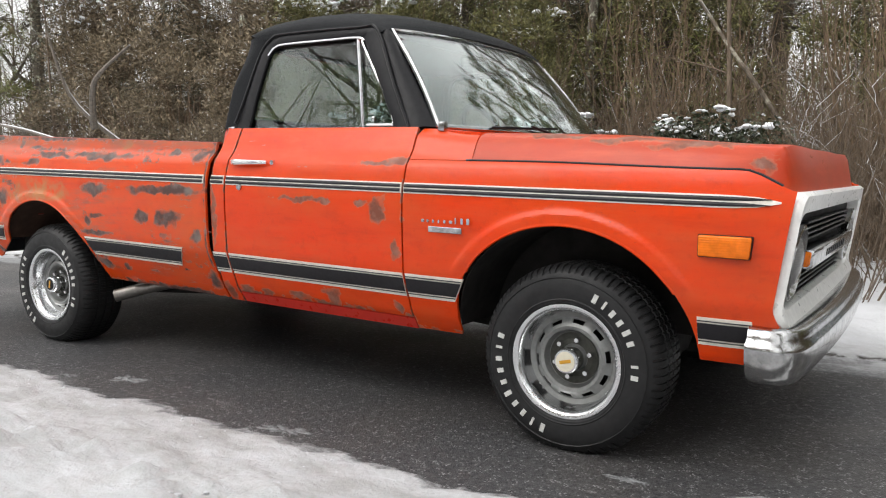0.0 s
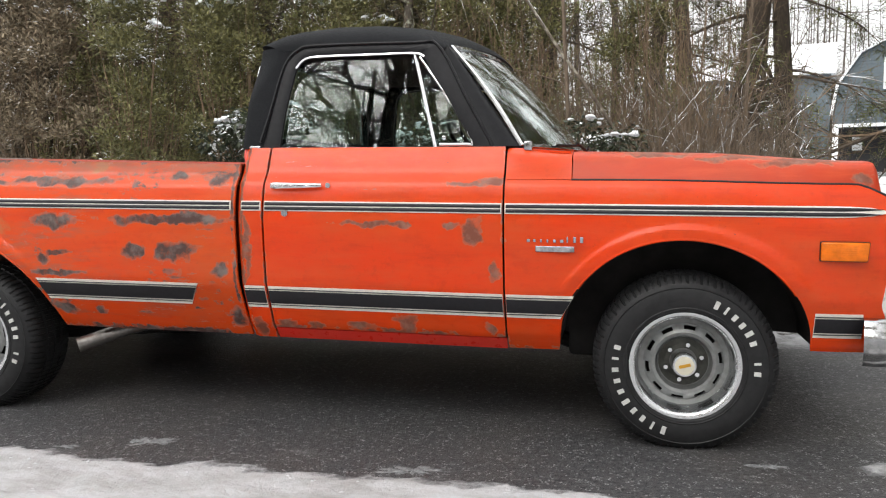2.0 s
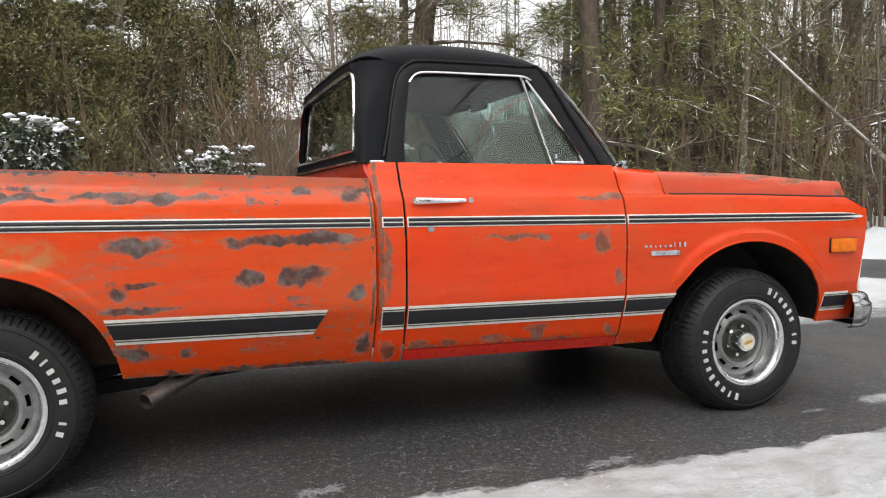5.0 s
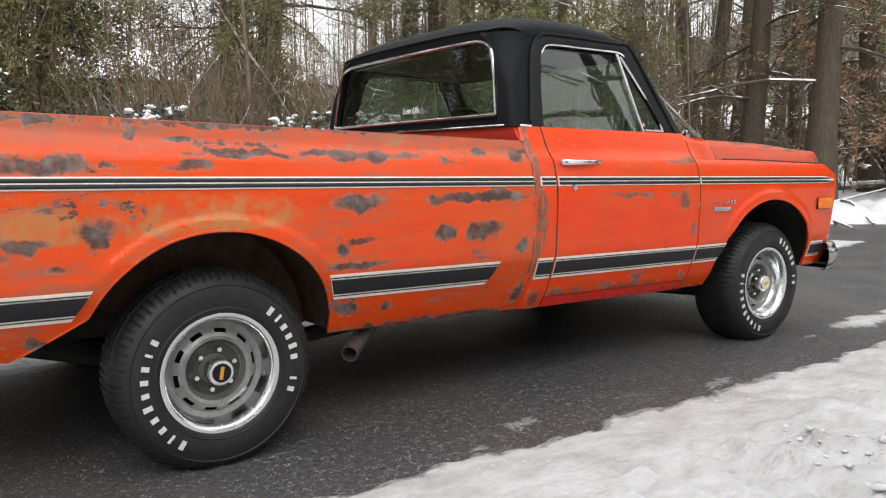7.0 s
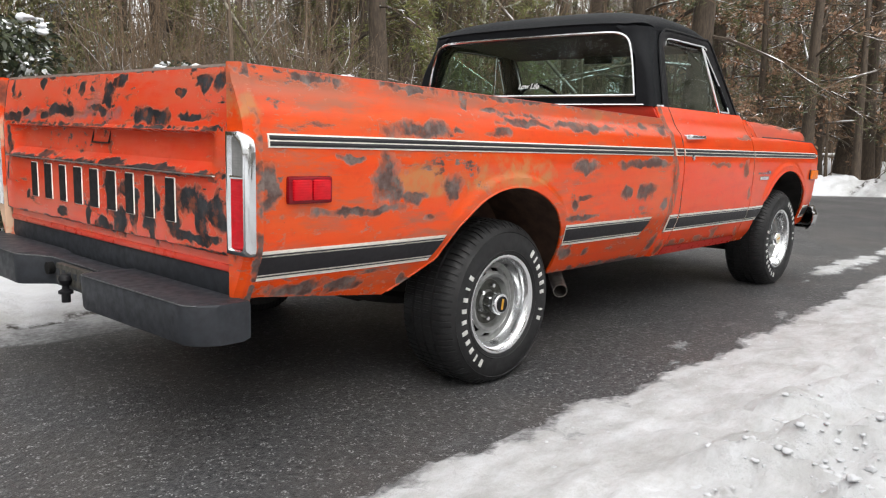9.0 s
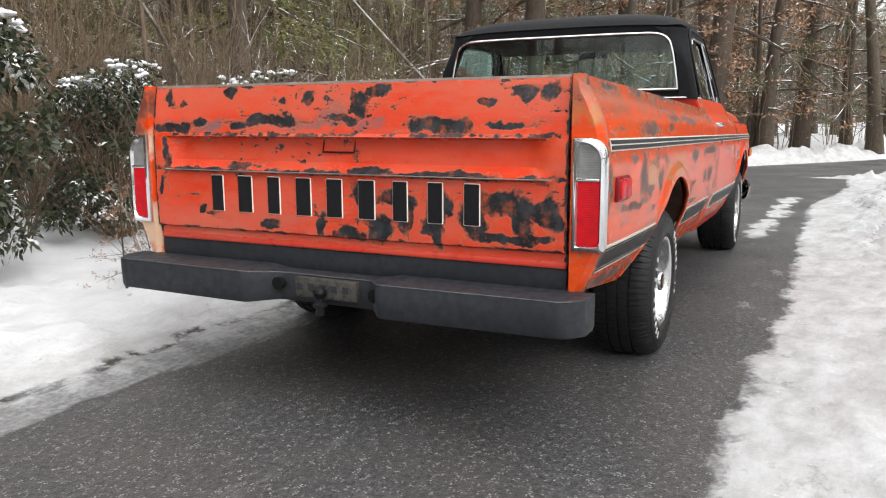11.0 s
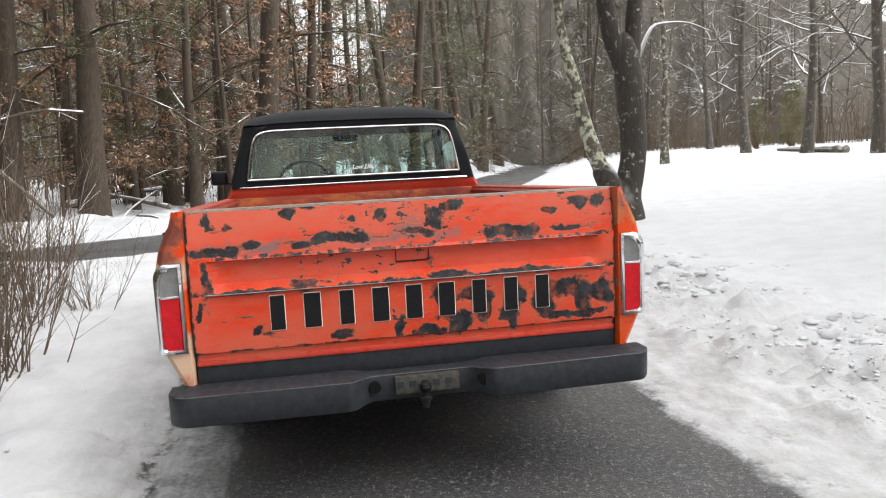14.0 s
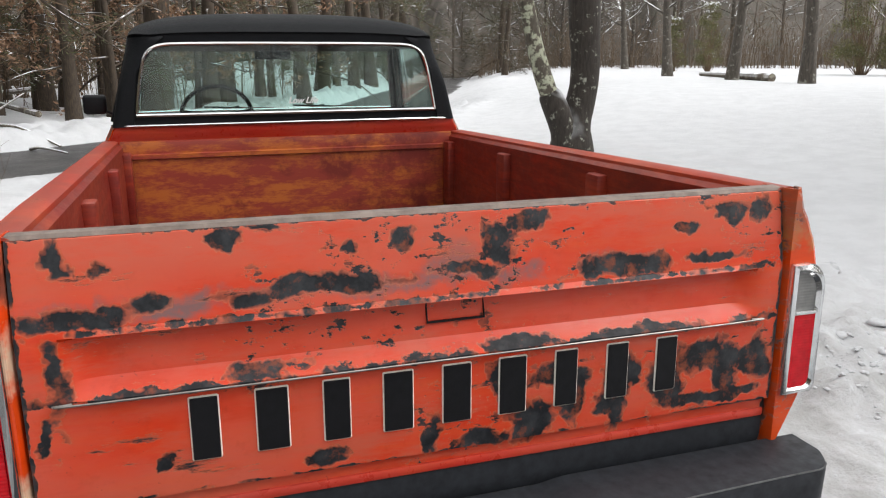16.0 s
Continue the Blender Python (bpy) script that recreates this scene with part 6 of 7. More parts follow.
# the forked tree by the driveway: a dark trunk and a pale, lichened stem leaning off it
random.seed(11)
fork = empty("forked_tree", (0, 0, 0))
tagged(fork, "forked leafless tree with lichen, beside the snowy field", "tree")
g = Geo()
FX, FY = 4.32, -4.85
g.tube(spline([(FX, FY + 0.02, -0.15), (FX, FY + 0.03, 0.12), (FX, FY, 0.45), (FX + 0.02, FY - 0.09, 0.80), (FX, FY - 0.14, 1.25), (FX, FY - 0.12, 2.0), (FX, FY - 0.05, 2.7), (FX, FY, 3.1)], 20), [0.48, 0.41, 0.36, 0.335, 0.315, 0.28, 0.245, 0.222, 0.212, 0.208, 0.206, 0.206, 0.208, 0.212, 0.218, 0.224, 0.225, 0.20, 0.15, 0.06], 16, False)
g.tube(spline([(FX, FY - 0.08, 2.15), (FX, FY + 0.04, 2.65), (FX, FY + 0.20, 3.1), (FX - 0.1, FY + 0.42, 4.2), (FX - 0.3, FY + 0.7, 6.5), (FX - 0.4, FY + 0.8, 9.5)], 16), [0.10, 0.15, 0.165, 0.165, 0.16, 0.155, 0.15, 0.14, 0.13, 0.12, 0.105, 0.09, 0.075, 0.06, 0.04, 0.02], 12, False)
g.tube(spline([(FX, FY - 0.12, 2.15), (FX + 0.02, FY - 0.12, 2.65), (FX + 0.05, FY - 0.20, 3.1), (FX + 0.1, FY - 0.27, 4.2), (FX + 0.3, FY - 0.45, 6.5), (FX + 0.5, FY - 0.6, 9.5)], 16), [0.10, 0.15, 0.16, 0.16, 0.155, 0.15, 0.14, 0.13, 0.12, 0.11, 0.095, 0.08, 0.07, 0.055, 0.04, 0.02], 12, False)
g.tube(spline([(FX - 0.02, FY + 0.06, 0.0), (FX - 0.03, FY + 0.14, 0.30), (FX - 0.04, FY + 0.21, 0.52), (FX - 0.055, FY + 0.36, 0.83), (FX - 0.06, FY + 0.46, 1.02)], 10), [0.27, 0.25, 0.232, 0.215, 0.20, 0.19, 0.182, 0.176, 0.168, 0.13], 12, False)
for v in range(0, len(g.v)):
    x, y, z = g.v[v]
    k = 0.018 * noise.noise((x * 3, y * 3, z * 1.4)) + 0.008 * noise.noise((x * 9, y * 9, z * 5))
    g.v[v] = (x + k, y + k, z)
part("trunk", g, bark("dark_lichen_bark", (0.052, 0.042, 0.034), (0.33, 0.335, 0.28), 0.35, 10.0, 0.585), fork, "dark trunk flecked with lichen", doubles=False, angle=60)
g = Geo().tube(spline([(FX - 0.02, FY + 0.06, 0.05), (FX - 0.04, FY + 0.20, 0.50), (FX - 0.06, FY + 0.45, 1.0), (FX - 0.08, FY + 0.68, 1.6), (FX - 0.1, FY + 0.88, 2.4), (FX - 0.1, FY + 1.1, 3.4), (FX - 0.2, FY + 1.5, 7.0)], 18), [0.24, 0.205, 0.17, 0.15, 0.14, 0.135, 0.132, 0.128, 0.122, 0.115, 0.108, 0.10, 0.09, 0.08, 0.066, 0.05, 0.035, 0.015], 12, False)
part("stem", g, BARK_PALE, fork, "pale lichened stem", doubles=False, angle=60)
g = Geo()
bp = spline([(FX, FY - 0.14, 2.45), (FX + 0.1, FY - 0.30, 2.72), (FX + 0.3, FY - 0.62, 3.20), (FX + 0.5, FY - 1.0, 3.32), (FX + 0.8, FY - 1.55, 3.36), (FX + 0.9, FY - 2.05, 3.22)], 16)
g.tube(bp, [0.055 - 0.003 * i for i in range(16)], 7, False)
part("branch", g, bark("snowy_branch_bark", (0.15, 0.13, 0.11), None, 1.6), fork, "snow-lined side branch", doubles=False)
heavy, light = Geo(), Geo()
for q in range(26):
    a = q * 2.399 + rnd(-0.3, 0.3)
    z = 3.5 + 0.21 * q
    lean = 0.4 + 0.09 * (z - 3.0)
    p0 = Vector((FX - 0.02 * z, FY + (0.75 * lean if q % 3 == 0 else 0.35 if q % 3 == 1 else -0.25), z))
    lp, lr = limb(heavy, p0, Vector((math.cos(a), math.sin(a), rnd(0.30, 0.75))), rnd(3.4, 5.6) * (1.15 - 0.022 * q), rnd(0.055, 0.095), 9, 6, 0, 0.17)
    for b in range(9):
        j = int(rnd(1.5, 8.6))
        dd = (lp[j + 1] - lp[j]).normalized()
        sp, sr = limb(heavy, lp[j].lerp(lp[j + 1], rnd(0, 1)), dd + across(dd) * rnd(0.6, 1.2), rnd(0.7, 2.0), max(0.010, lr[j] * 0.5), 5, 4, 0, 0.22)
        for t in range(6):
            j2 = int(rnd(0.6, 4.9))
            d2 = (sp[j2 + 1] - sp[j2]).normalized()
            limb(light, sp[j2].lerp(sp[j2 + 1], rnd(0, 1)), d2 + across(d2) * rnd(0.6, 1.1), rnd(0.25, 0.8), 0.006, 4, 3, 0, 0.3)
part("limb_mass", heavy, BARK_LICHEN, fork, "spreading upper limbs", doubles=False, angle=60)["kind"] = "stuff"
part("twig_mass", light, TWIG_GREY, fork, doubles=False, angle=60)["kind"] = "stuff"
g = Geo()
for q in range(60):
    p0 = Vector((rnd(FX - 0.5, FX + 0.7), rnd(FY - 0.7, FY + 1.2), rnd(3.6, 9.0)))
    d = Vector((p0.x - FX, p0.y - FY, rnd(0.2, 0.9)))
    lp, lr = limb(g, p0, d, rnd(0.8, 2.4), 0.022, 6, 4, 0, 0.2)
    for t in range(5):
        j = int(rnd(1, 5.9))
        dd = (lp[j + 1] - lp[j]).normalized()
        limb(g, lp[j], dd + across(dd), rnd(0.3, 0.9), 0.007, 4, 3, 0, 0.25)
part("crown", g, TWIG_GREY, fork, doubles=False)["kind"] = "stuff"

# the trees of the wood
oak_a = bare_tree("bare_tree", 21, 13, 0.20, 0.26, 15, BARK_DARK, TWIG, "leafless tree with snow-dusted limbs at the wood's edge", 0.34)
oak_b = bare_tree("bare_tree", 22, 11, 0.13, 0.16, 15, BARK_LICHEN, TWIG_GREY, "slim leafless tree with lichened bark in the snow", 0.32)
FIELD_BARK = bark("field_edge_bark", (0.095, 0.080, 0.065), (0.25, 0.25, 0.21), 0.6, 9.0, 0.57)
FIELD_TWIG = bark("snow_lined_twigs", (0.15, 0.125, 0.10), None, 1.1)
oak_c = bare_tree("bare_tree", 23, 9, 0.16, 0.22, 18, FIELD_BARK, FIELD_TWIG, "twisted leafless tree at the field's far edge", 0.5)
pine_a = bare_tree("pine_tree", 31, 15, 0.24, 0.10, 24, BARK_DARK, TWIG, "tall pine with bare lower limbs and sparse needles", 0.26, 0.6, 1, 6, 4, False, LEAF_PINE, "needles", 24)
pine_b = bare_tree("pine_tree", 32, 12, 0.17, 0.08, 22, BARK_DARK, TWIG, "pine with drooping snow-dusted limbs", 0.30, 0.9, 1, 6, 4, False, LEAF_OLIVE, "needles", 38)
LEAF_HEMLOCK = leaf("brown_green_hemlock_needles", (0.026, 0.024, 0.013), (0.088, 0.076, 0.040), 0.10, 0.8)
hemlock = bare_tree("hemlock_tree", 33, 11, 0.15, 0.04, 30, BARK_DARK, TWIG_GREY, "shaggy brownish hemlock with snow-dusted limbs", 0.34, 0.9, 1, 6, 5, False, LEAF_HEMLOCK, "spray", 26)
beech = bare_tree("oak_tree", 41, 8, 0.09, 0.14, 16, BARK_DARK, TWIG, "young oak still holding rusty dead leaves", 0.36, 0.1, 1, 5, 4, False, LEAF_DEAD, "leaf", 7)
sapling = bare_tree("sapling", 51, 6, 0.035, 0.15, 14, TWIG_GREY, TWIG, "thin leafless sapling in the snow", 0.26, 0, 1, 4, 3)

random.seed(77)


def open_ground(x, y):
    if lane_distance(x, y) < 1.0 or (x < 9.0 and -1.6 < y < 3.2):
        return False
    # the field beside the driveway stays open
    if y < -2 and x > -2 and y > -0.9 * x - 60 and math.atan2(-y, x + 7) > 0.36 and math.hypot(x + 7, y) < 40:
        return False
    # gaps towards the house
    if x > 1.0 and 66 < math.degrees(math.atan2(y + 4.1, x + 0.7)) < 75.5:
        return False
    if y > 4.5 and 70.5 < math.degrees(math.atan2(y + 4.03, x + 0.26)) < 80:
        return False
    if 38 < y < 54 and 0 < x < 28:
        return False
    # a bright gap in the wood
    if y > 6 and 74.5 < math.degrees(math.atan2(y + 3.66, x + 3.72)) < 83:
        return False
    return True


def scatter(n, box, near):
    out, tries = [], 0
    while len(out) < n and tries < 4000:
        tries += 1
        x, y = rnd(box[0], box[2]), rnd(box[1], box[3])
        if open_ground(x, y) and all(math.hypot(x - a, y - b) > near for a, b, *_ in out):
            out.append((x, y, rnd(0.8, 1.25), rnd(0, 360)))
    return out


plant(pine_a, [(11.1, 4.87, 1.1, 20), (15.3, -0.12, 0.75, 130), (16.7, -2.75, 0.7, 250), (11.5, 6.7, 1.0, 40), (14.6, 10.1, 1.0, 75), (20.6, -3.9, 0.85, 35), (24, -5.7, 0.8, 170), (28, -7.3, 0.95, 280), (33, -9.5, 1.0, 100), (40, -12.3, 1.1, 230), (16.1, 6.3, 0.9, 215), (1.8, 10.8, 1.05, 160), (3.0, 12.1, 0.8, 285), (13.6, 9.6, 0.9, 300), (18.3, 3.6, 0.9, 90), (21, -0.8, 1.0, 10), (-2, -15, 0.55, 30), (-5.2, -18, 0.65, 140), (-8.4, -15.5, 0.55, 260), (-11.5, -19, 0.7, 80), (0.5, -20, 0.7, 200), (-3.4, -22.5, 0.8, 310), (-14.5, -16, 0.6, 10), (-7, -22, 0.8, 50)] + scatter(16, (14, -2, 45, 34), 3.5), "pines of the wood")
plant(pine_b, [(7.6, 9.2, 1.0, 60), (16.5, 6.5, 1.0, 330), (4.3, 7.75, 1.1, 40), (6.1, 9.1, 0.85, 150), (-15.5, 8.2, 1.0, 300), (-17.5, 6.0, 1.0, 20)] + scatter(16, (-26, 8, 34, 34), 4.0) + scatter(12, (-6, 8.5, 9, 15), 2.0), "pines of the wood")
plant(oak_a, [(12.5, 2.8, 0.7, 60), (15.2, 2.2, 0.7, 0), (10.2, 9.0, 0.8, 220)] + scatter(26, (-24, 7, 42, 40), 3.2) + scatter(10, (20, -8, 55, 10), 3.5), "leafless trees of the wood")
plant(oak_b, [(13.0, -9.9, 0.8, 50), (7.5, 8.1, 0.7, 80), (-3.2, 7.0, 0.7, 20)] + scatter(34, (-24, 6, 40, 36), 2.4) + scatter(14, (38, -40, 66, -12), 3.5), "leafless trees of the wood")
plant(oak_c, [(18.7, -16.0, 1.0, 30), (14.3, -15.3, 1.0, 200), (11.3, -15.4, 1.1, 120), (30, -21, 1.0, 80), (40, -25, 0.9, 300), (44, -34, 1.0, 60), (36.5, -17.5, 1.1, 80), (31.5, -28.5, 1.05, 150), (25.5, -33, 1.0, 240), (38, -21.5, 0.9, 10), (34.5, -24, 0.8, 190)], "trees across the field")
plant(beech, [(15.8, 8.2, 1.0, 5), (13.5, 2.0, 1.0, 0), (15.5, 0.2, 0.9, 100), (17, 4.2, 1.0, 200), (19, 1.4, 1.1, 40), (12.4, 5.4, 0.8, 290), (22, -3.2, 1.0, 70), (14.5, 4.6, 1.0, 30), (18, 2.7, 1.2, 160), (20.5, 5.5, 1.1, 220), (20, -2.2, 1.2, 310), (24, 1.0, 1.3, 60), (17.5, 7.2, 1.1, 110), (-3.45, 2.25, 0.085, 40)], "oaks with dead leaves")
plant(hemlock, [(-8.7, 6.2, 0.9, 0), (-11.0, 7.6, 1.0, 120), (-13.4, 6.2, 0.9, 60), (-7.0, 8.0, 0.9, 250), (-9.6, 9.6, 1.1, 200), (-12.6, 10.0, 1.1, 30), (-16, 8.0, 1.1, 300), (-5.2, 9.6, 1.0, 10), (-2.6, 8.2, 0.9, 90), (0.9, 9.2, 0.95, 140), (-15, 12, 1.2, 170), (7.9, 12.5, 1.1, 20), (9.0, 10.2, 0.9, 240), (-4, 12.5, 1.1, 50), (26, -5.4, 0.9, 15), (31.5, -7.6, 1.0, 160), (37, -10.2, 1.1, 80), (31, -14.8, 0.9, 220), (36.5, -16.8, 1.2, 300), (42, -19.4, 1.2, 40)], "hemlocks of the wood")
plant(sapling, [(14.8, 3.0, 1.0, 0), (9.2, 6.5, 0.9, 40)] + scatter(60, (-14, 4.6, 34, 20), 0.9), "saplings under the trees")
# trees on the camera's side of the field, seen in the windows
back_tree = bare_tree("field_tree", 61, 9, 0.22, 0.16, 26, BARK_LICHEN, TWIG_GREY, "broad leafless tree beyond the snowy field", 0.55, sub=7, twigs=6)
plant(back_tree, [(-4.2, -9.9, 1.2, 60), (-2.4, -8.6, 1.15, 20), (-6.4, -8.2, 1.1, 200), (-4.4, -12.0, 1.4, 110), (-0.8, -12.5, 1.2, 290), (1.6, -14.0, 1.25, 140), (-9.5, -11.0, 1.2, 250), (-17, -8, 1.1, 70), (-20, 6, 1.1, 10), (-15, -17, 1.3, 190), (-3.5, -17, 1.5, 310), (-8, -19, 1.5, 100), (3, -22, 1.6, 40), (-13, -24, 1.6, 160), (-1, -27, 1.6, 220), (-20, -14, 1.4, 30), (-24, -4, 1.3, 80)], "trees behind the driveway")

# far woods, too many to count
random.seed(5)
g = Geo()
for k in range(920):
    a = rnd(-0.80, 1.75) if k < 560 else rnd(1.75, 5.48)
    if k >= 760:
        a = rnd(0.85, 1.55)
    r = rnd(40, 74) if a > -0.2 else rnd(50, 80)
    if k >= 560:
        r = rnd(34, 60) if k < 760 else rnd(66, 84)
    x, y = -4 + r * math.cos(a), r * math.sin(a)
    if (40 < y < 53 and -2 < x < 26) or (64 < math.degrees(a) < 78 and r < 60):
        continue
    if a < 0.05 and k % 5 < 3:
        continue
    h = (rnd(9, 18) if k % 3 else rnd(16, 26)) if k < 760 else rnd(14, 24)
    zb = level(x, y)
    lean = Vector((rnd(-0.8, 0.8), rnd(-0.8, 0.8), 0))
    w = rnd(0.035, 0.10)
    pts = [Vector((x, y, zb - 0.5)), Vector((x, y, zb + h * 0.35)) + lean * 0.3, Vector((x, y, zb + h * 0.7)) + lean * 0.8, Vector((x, y, zb + h)) + lean]
    g.tube(pts, [w, w * 0.8, w * 0.5, 0.01], 4, False)
    for q in range(46 if k < 560 or k >= 760 else 18):
        f = rnd(0.03, 0.98)
        p0 = pts[0].lerp(pts[3], f)
        b = rnd(0, 6.283)
        ln = rnd(0.7, 3.2) * (1.25 - f)
        p1 = p0 + Vector((math.cos(b), math.sin(b), rnd(-0.1, 0.9))) * ln * 0.5
        p2 = p1 + Vector((math.cos(b) + rnd(-0.7, 0.7), math.sin(b) + rnd(-0.7, 0.7), rnd(0, 1.0))) * ln * 0.5
        g.tube([p0, p1, p2], [0.022, 0.016, 0.005], 3, False)
far = part("far_woods", g, bark("far_bark", (0.125, 0.102, 0.082), None, 0.5), doubles=False)
tagged(far, "leafless woods in the distance", "woods", kind="stuff")

# wooded hills behind everything


def hill_material():
    n = Nodes("wooded_hill")
    p = n.position()
    up = n.noise(n.scaled(p, (1, 1, 0.12)), 1.1, 6, 0.7)
    spots = n.noise(p, 0.35, 6, 0.7)
    col = n.mix(n.ramp(up, 0.35, 0.65), c(0.040, 0.034, 0.028), c(0.100, 0.085, 0.071))
    col = n.mix(n.ramp(spots, 0.5, 0.68, 0, 0.7), col, c(0.045, 0.050, 0.034))
    col = n.mix(n.ramp(n.noise(p, 0.9, 5, 0.7), 0.66, 0.78, 0, 0.3), col, c(0.28, 0.28, 0.29))
    n.set(Base_Color=col, Roughness=0.95)
    return n.mat


rows = []
for k in range(0, 721):
    a = radians(k / 2)
    q = 0.5 + 0.5 * math.cos(a + 0.25)
    turn = a - 2 * math.pi if a > math.pi else a
    near = 92 - 43 * smooth(-0.04, -0.24, turn) * smooth(-1.5, -1.1, turn)
    row = []
    for i in range(8):
        r = near + 7 * i
        h = (5.0 + 27.0 * q ** 2.2) * (1 - 0.72 * smooth(-0.52, -0.80, turn) * smooth(-2.4, -1.6, turn)) * (1 - 0.6 * smooth(0.09, 0.03, abs(turn + 0.07))) * smooth(0, 6.5, i) * (1 + 0.22 * noise.noise((math.cos(a) * 5, math.sin(a) * 5, i * 0.2))) + 3.2 * noise.noise((math.cos(a) * 34, math.sin(a) * 34, i * 0.7)) + 1.2 * noise.noise((math.cos(a) * 120, math.sin(a) * 120, i * 0.7))
        row.append((-4 + r * math.cos(a), r * math.sin(a), 0.9 + max(-1.0, h) if i else -1.0))
    rows.append(row)
hill = part("wooded_hills", Geo().grid(rows), hill_material(), doubles=False, angle=180)
tagged(hill, "hazy brown wooded hills in the distance", "hills", kind="structure")

# tangled undergrowth filling the wood
random.seed(29)
g = Geo()
for k in range(5700):
    if k < 3600:
        x, y, tall = rnd(-20, 12), rnd(7.5, 17), rnd(1.5, 7.0)
    elif k < 4500:
        x, y, tall = rnd(15, 36), rnd(-4, 16), rnd(1.2, 5.0)
        if k % 3:
            continue
    else:
        b, r = rnd(-0.92, -0.20), rnd(42.5, 47)
        x, y, tall = -4 + r * math.cos(b), r * math.sin(b), rnd(0.6, 3.6)
    if k < 4500 and not open_ground(x, y):
        continue
    if lane_distance(x, y) < 0.6:
        continue
    b = rnd(0, 6.283)
    lean = Vector((math.cos(b), math.sin(b), 0)) * tall * rnd(0.05, 0.45)
    p0 = Vector((x, y, level(x, y) - 0.1))
    p1, p2, p3 = p0 + lean * 0.2 + Vector((0, 0, tall * 0.4)), p0 + lean * 0.6 + Vector((rnd(-0.2, 0.2), rnd(-0.2, 0.2), tall * 0.75)), p0 + lean * 1.2 + Vector((rnd(-0.4, 0.4), rnd(-0.4, 0.4), tall))
    r = rnd(0.008, 0.022)
    g.tube([p0, p1, p2, p3], [r, r * 0.8, r * 0.5, 0.003], 3, False)
    for q in range(5):
        f = rnd(0.15, 0.95)
        m = p0.lerp(p3, f)
        g.tube([m, m + Vector((rnd(-0.4, 0.4), rnd(-0.4, 0.4), rnd(-0.05, 0.45))) * rnd(0.6, 1.8)], [0.007, 0.003], 3, False)
under = part("undergrowth", g, bark("undergrowth_bark", (0.165, 0.115, 0.072), None, 0.2), doubles=False)
tagged(under, "tangled leafless brown undergrowth in the wood", "undergrowth", kind="stuff")

# brush and evergreens along the driveway
brush_a = thicket("brush", 71, 2.3, 24, TWIG_GREY, "leafless grey-brown brush growing out of the snow", 0.42, 8, 0.007)
brush_b = thicket("brush", 72, 1.7, 24, TWIG_TAN, "tan leafless brush growing out of the snow", 0.6, 8, 0.006)
brush_c = thicket("tall_brush", 73, 3.4, 42, TWIG, "tall leafless brown brush at the wood's edge", 0.22, 7, 0.011)
random.seed(8)
plant(brush_a, [(-2.2, 2.6, 0.9, 0), (-1.5, 2.75, 0.85, 120), (-0.6, 2.7, 0.7, 200), (0.5, 3.0, 0.9, 240), (1.2, 3.8, 0.9, 20), (-7.4, 3.4, 1.0, 90)] + [(x, y, k, t) for x, y, k, t in scatter(44, (-14, 3.9, 3, 8), 0.45) if x > -2.8 or x < -10], "brush by the driveway")
plant(brush_b, [(-2.0, 2.35, 0.7, 40), (-3.0, 2.3, 0.65, 140), (0.2, 2.4, 0.6, 0), (-1.0, 3.3, 1.0, 80), (0.8, 4.2, 1.0, 190), (-0.2, 4.6, 1.1, 10)] + [(x, y, k * 1.1, t) for x, y, k, t in scatter(34, (-14, 4.0, 3.4, 9), 0.5) if x > -3.4], "brush by the driveway")
plant(brush_c, [(0.6, 5.2, 1.0, 50)] + [(x, y, k, t) for x, y, k, t in scatter(46, (-18, 5.0, 3.4, 12), 0.7) if x > -2.6 or y > 9] + [(x, y, k, t) for x, y, k, t in scatter(9, (15, 1, 30, 16), 1.6)], "brush by the driveway")
rhodo = evergreen_shrub("evergreen_shrub", 81, (0.95, 0.75, 1.75), LEAF_DARK, "dark evergreen shrub loaded with fresh snow", 40, 190, 0.060, 0.016, 7)
plant(rhodo, [(-0.6, 3.45, 0.8, 0), (-2.2, 3.7, 0.8, 70), (-3.85, 3.45, 0.95, 130)], "snowy evergreens")
brown_conifer = evergreen_shrub("hemlock_sapling", 83, (1.5, 1.4, 3.3), leaf("faded_hemlock_needles", (0.085, 0.066, 0.040), (0.26, 0.205, 0.135), 0.03, 0.8), "brown-needled young hemlock with drooping boughs and some snow", 60, 260, 0.075, 0.010, 5, True)
plant(brown_conifer, [(-7.4, 4.7, 1.0, 0), (-9.3, 5.0, 1.1, 80), (-11.3, 5.3, 1.15, 160), (-8.4, 6.6, 1.2, 210), (-13.2, 5.9, 1.2, 300)], "young hemlocks of the wood")
LEAF_CEDAR = leaf("olive_cedar_sprays", (0.052, 0.054, 0.018), (0.185, 0.172, 0.060), 0.04, 0.7)
cedar = evergreen_shrub("cedar", 82, (0.85, 0.85, 3.0), LEAF_CEDAR, "olive-green cedar with a little snow", 50, 300, 0.055, 0.007, 6, True)
plant(cedar, [(-4.85, 2.9, 0.98, 0), (-6.6, 5.0, 1.1, 90), (-5.0, 5.2, 1.2, 200), (-3.4, 5.6, 1.1, 20), (-4.2, 6.4, 1.3, 130), (0.0, 6.6, 1.2, 60), (-5.9, 6.6, 1.35, 300), (-2.6, 7.0, 1.45, 250), (-1.5, 7.9, 1.5, 160), (-3.9, 8.2, 1.6, 40), (-6.2, 8.3, 1.6, 110), (23.5, -21.2, 1.0, 0), (24.6, -20.2, 0.8, 50), (17.0, -23.0, 1.5, 80), (15.6, -23.5, 1.3, 10)], "cedars by the driveway")

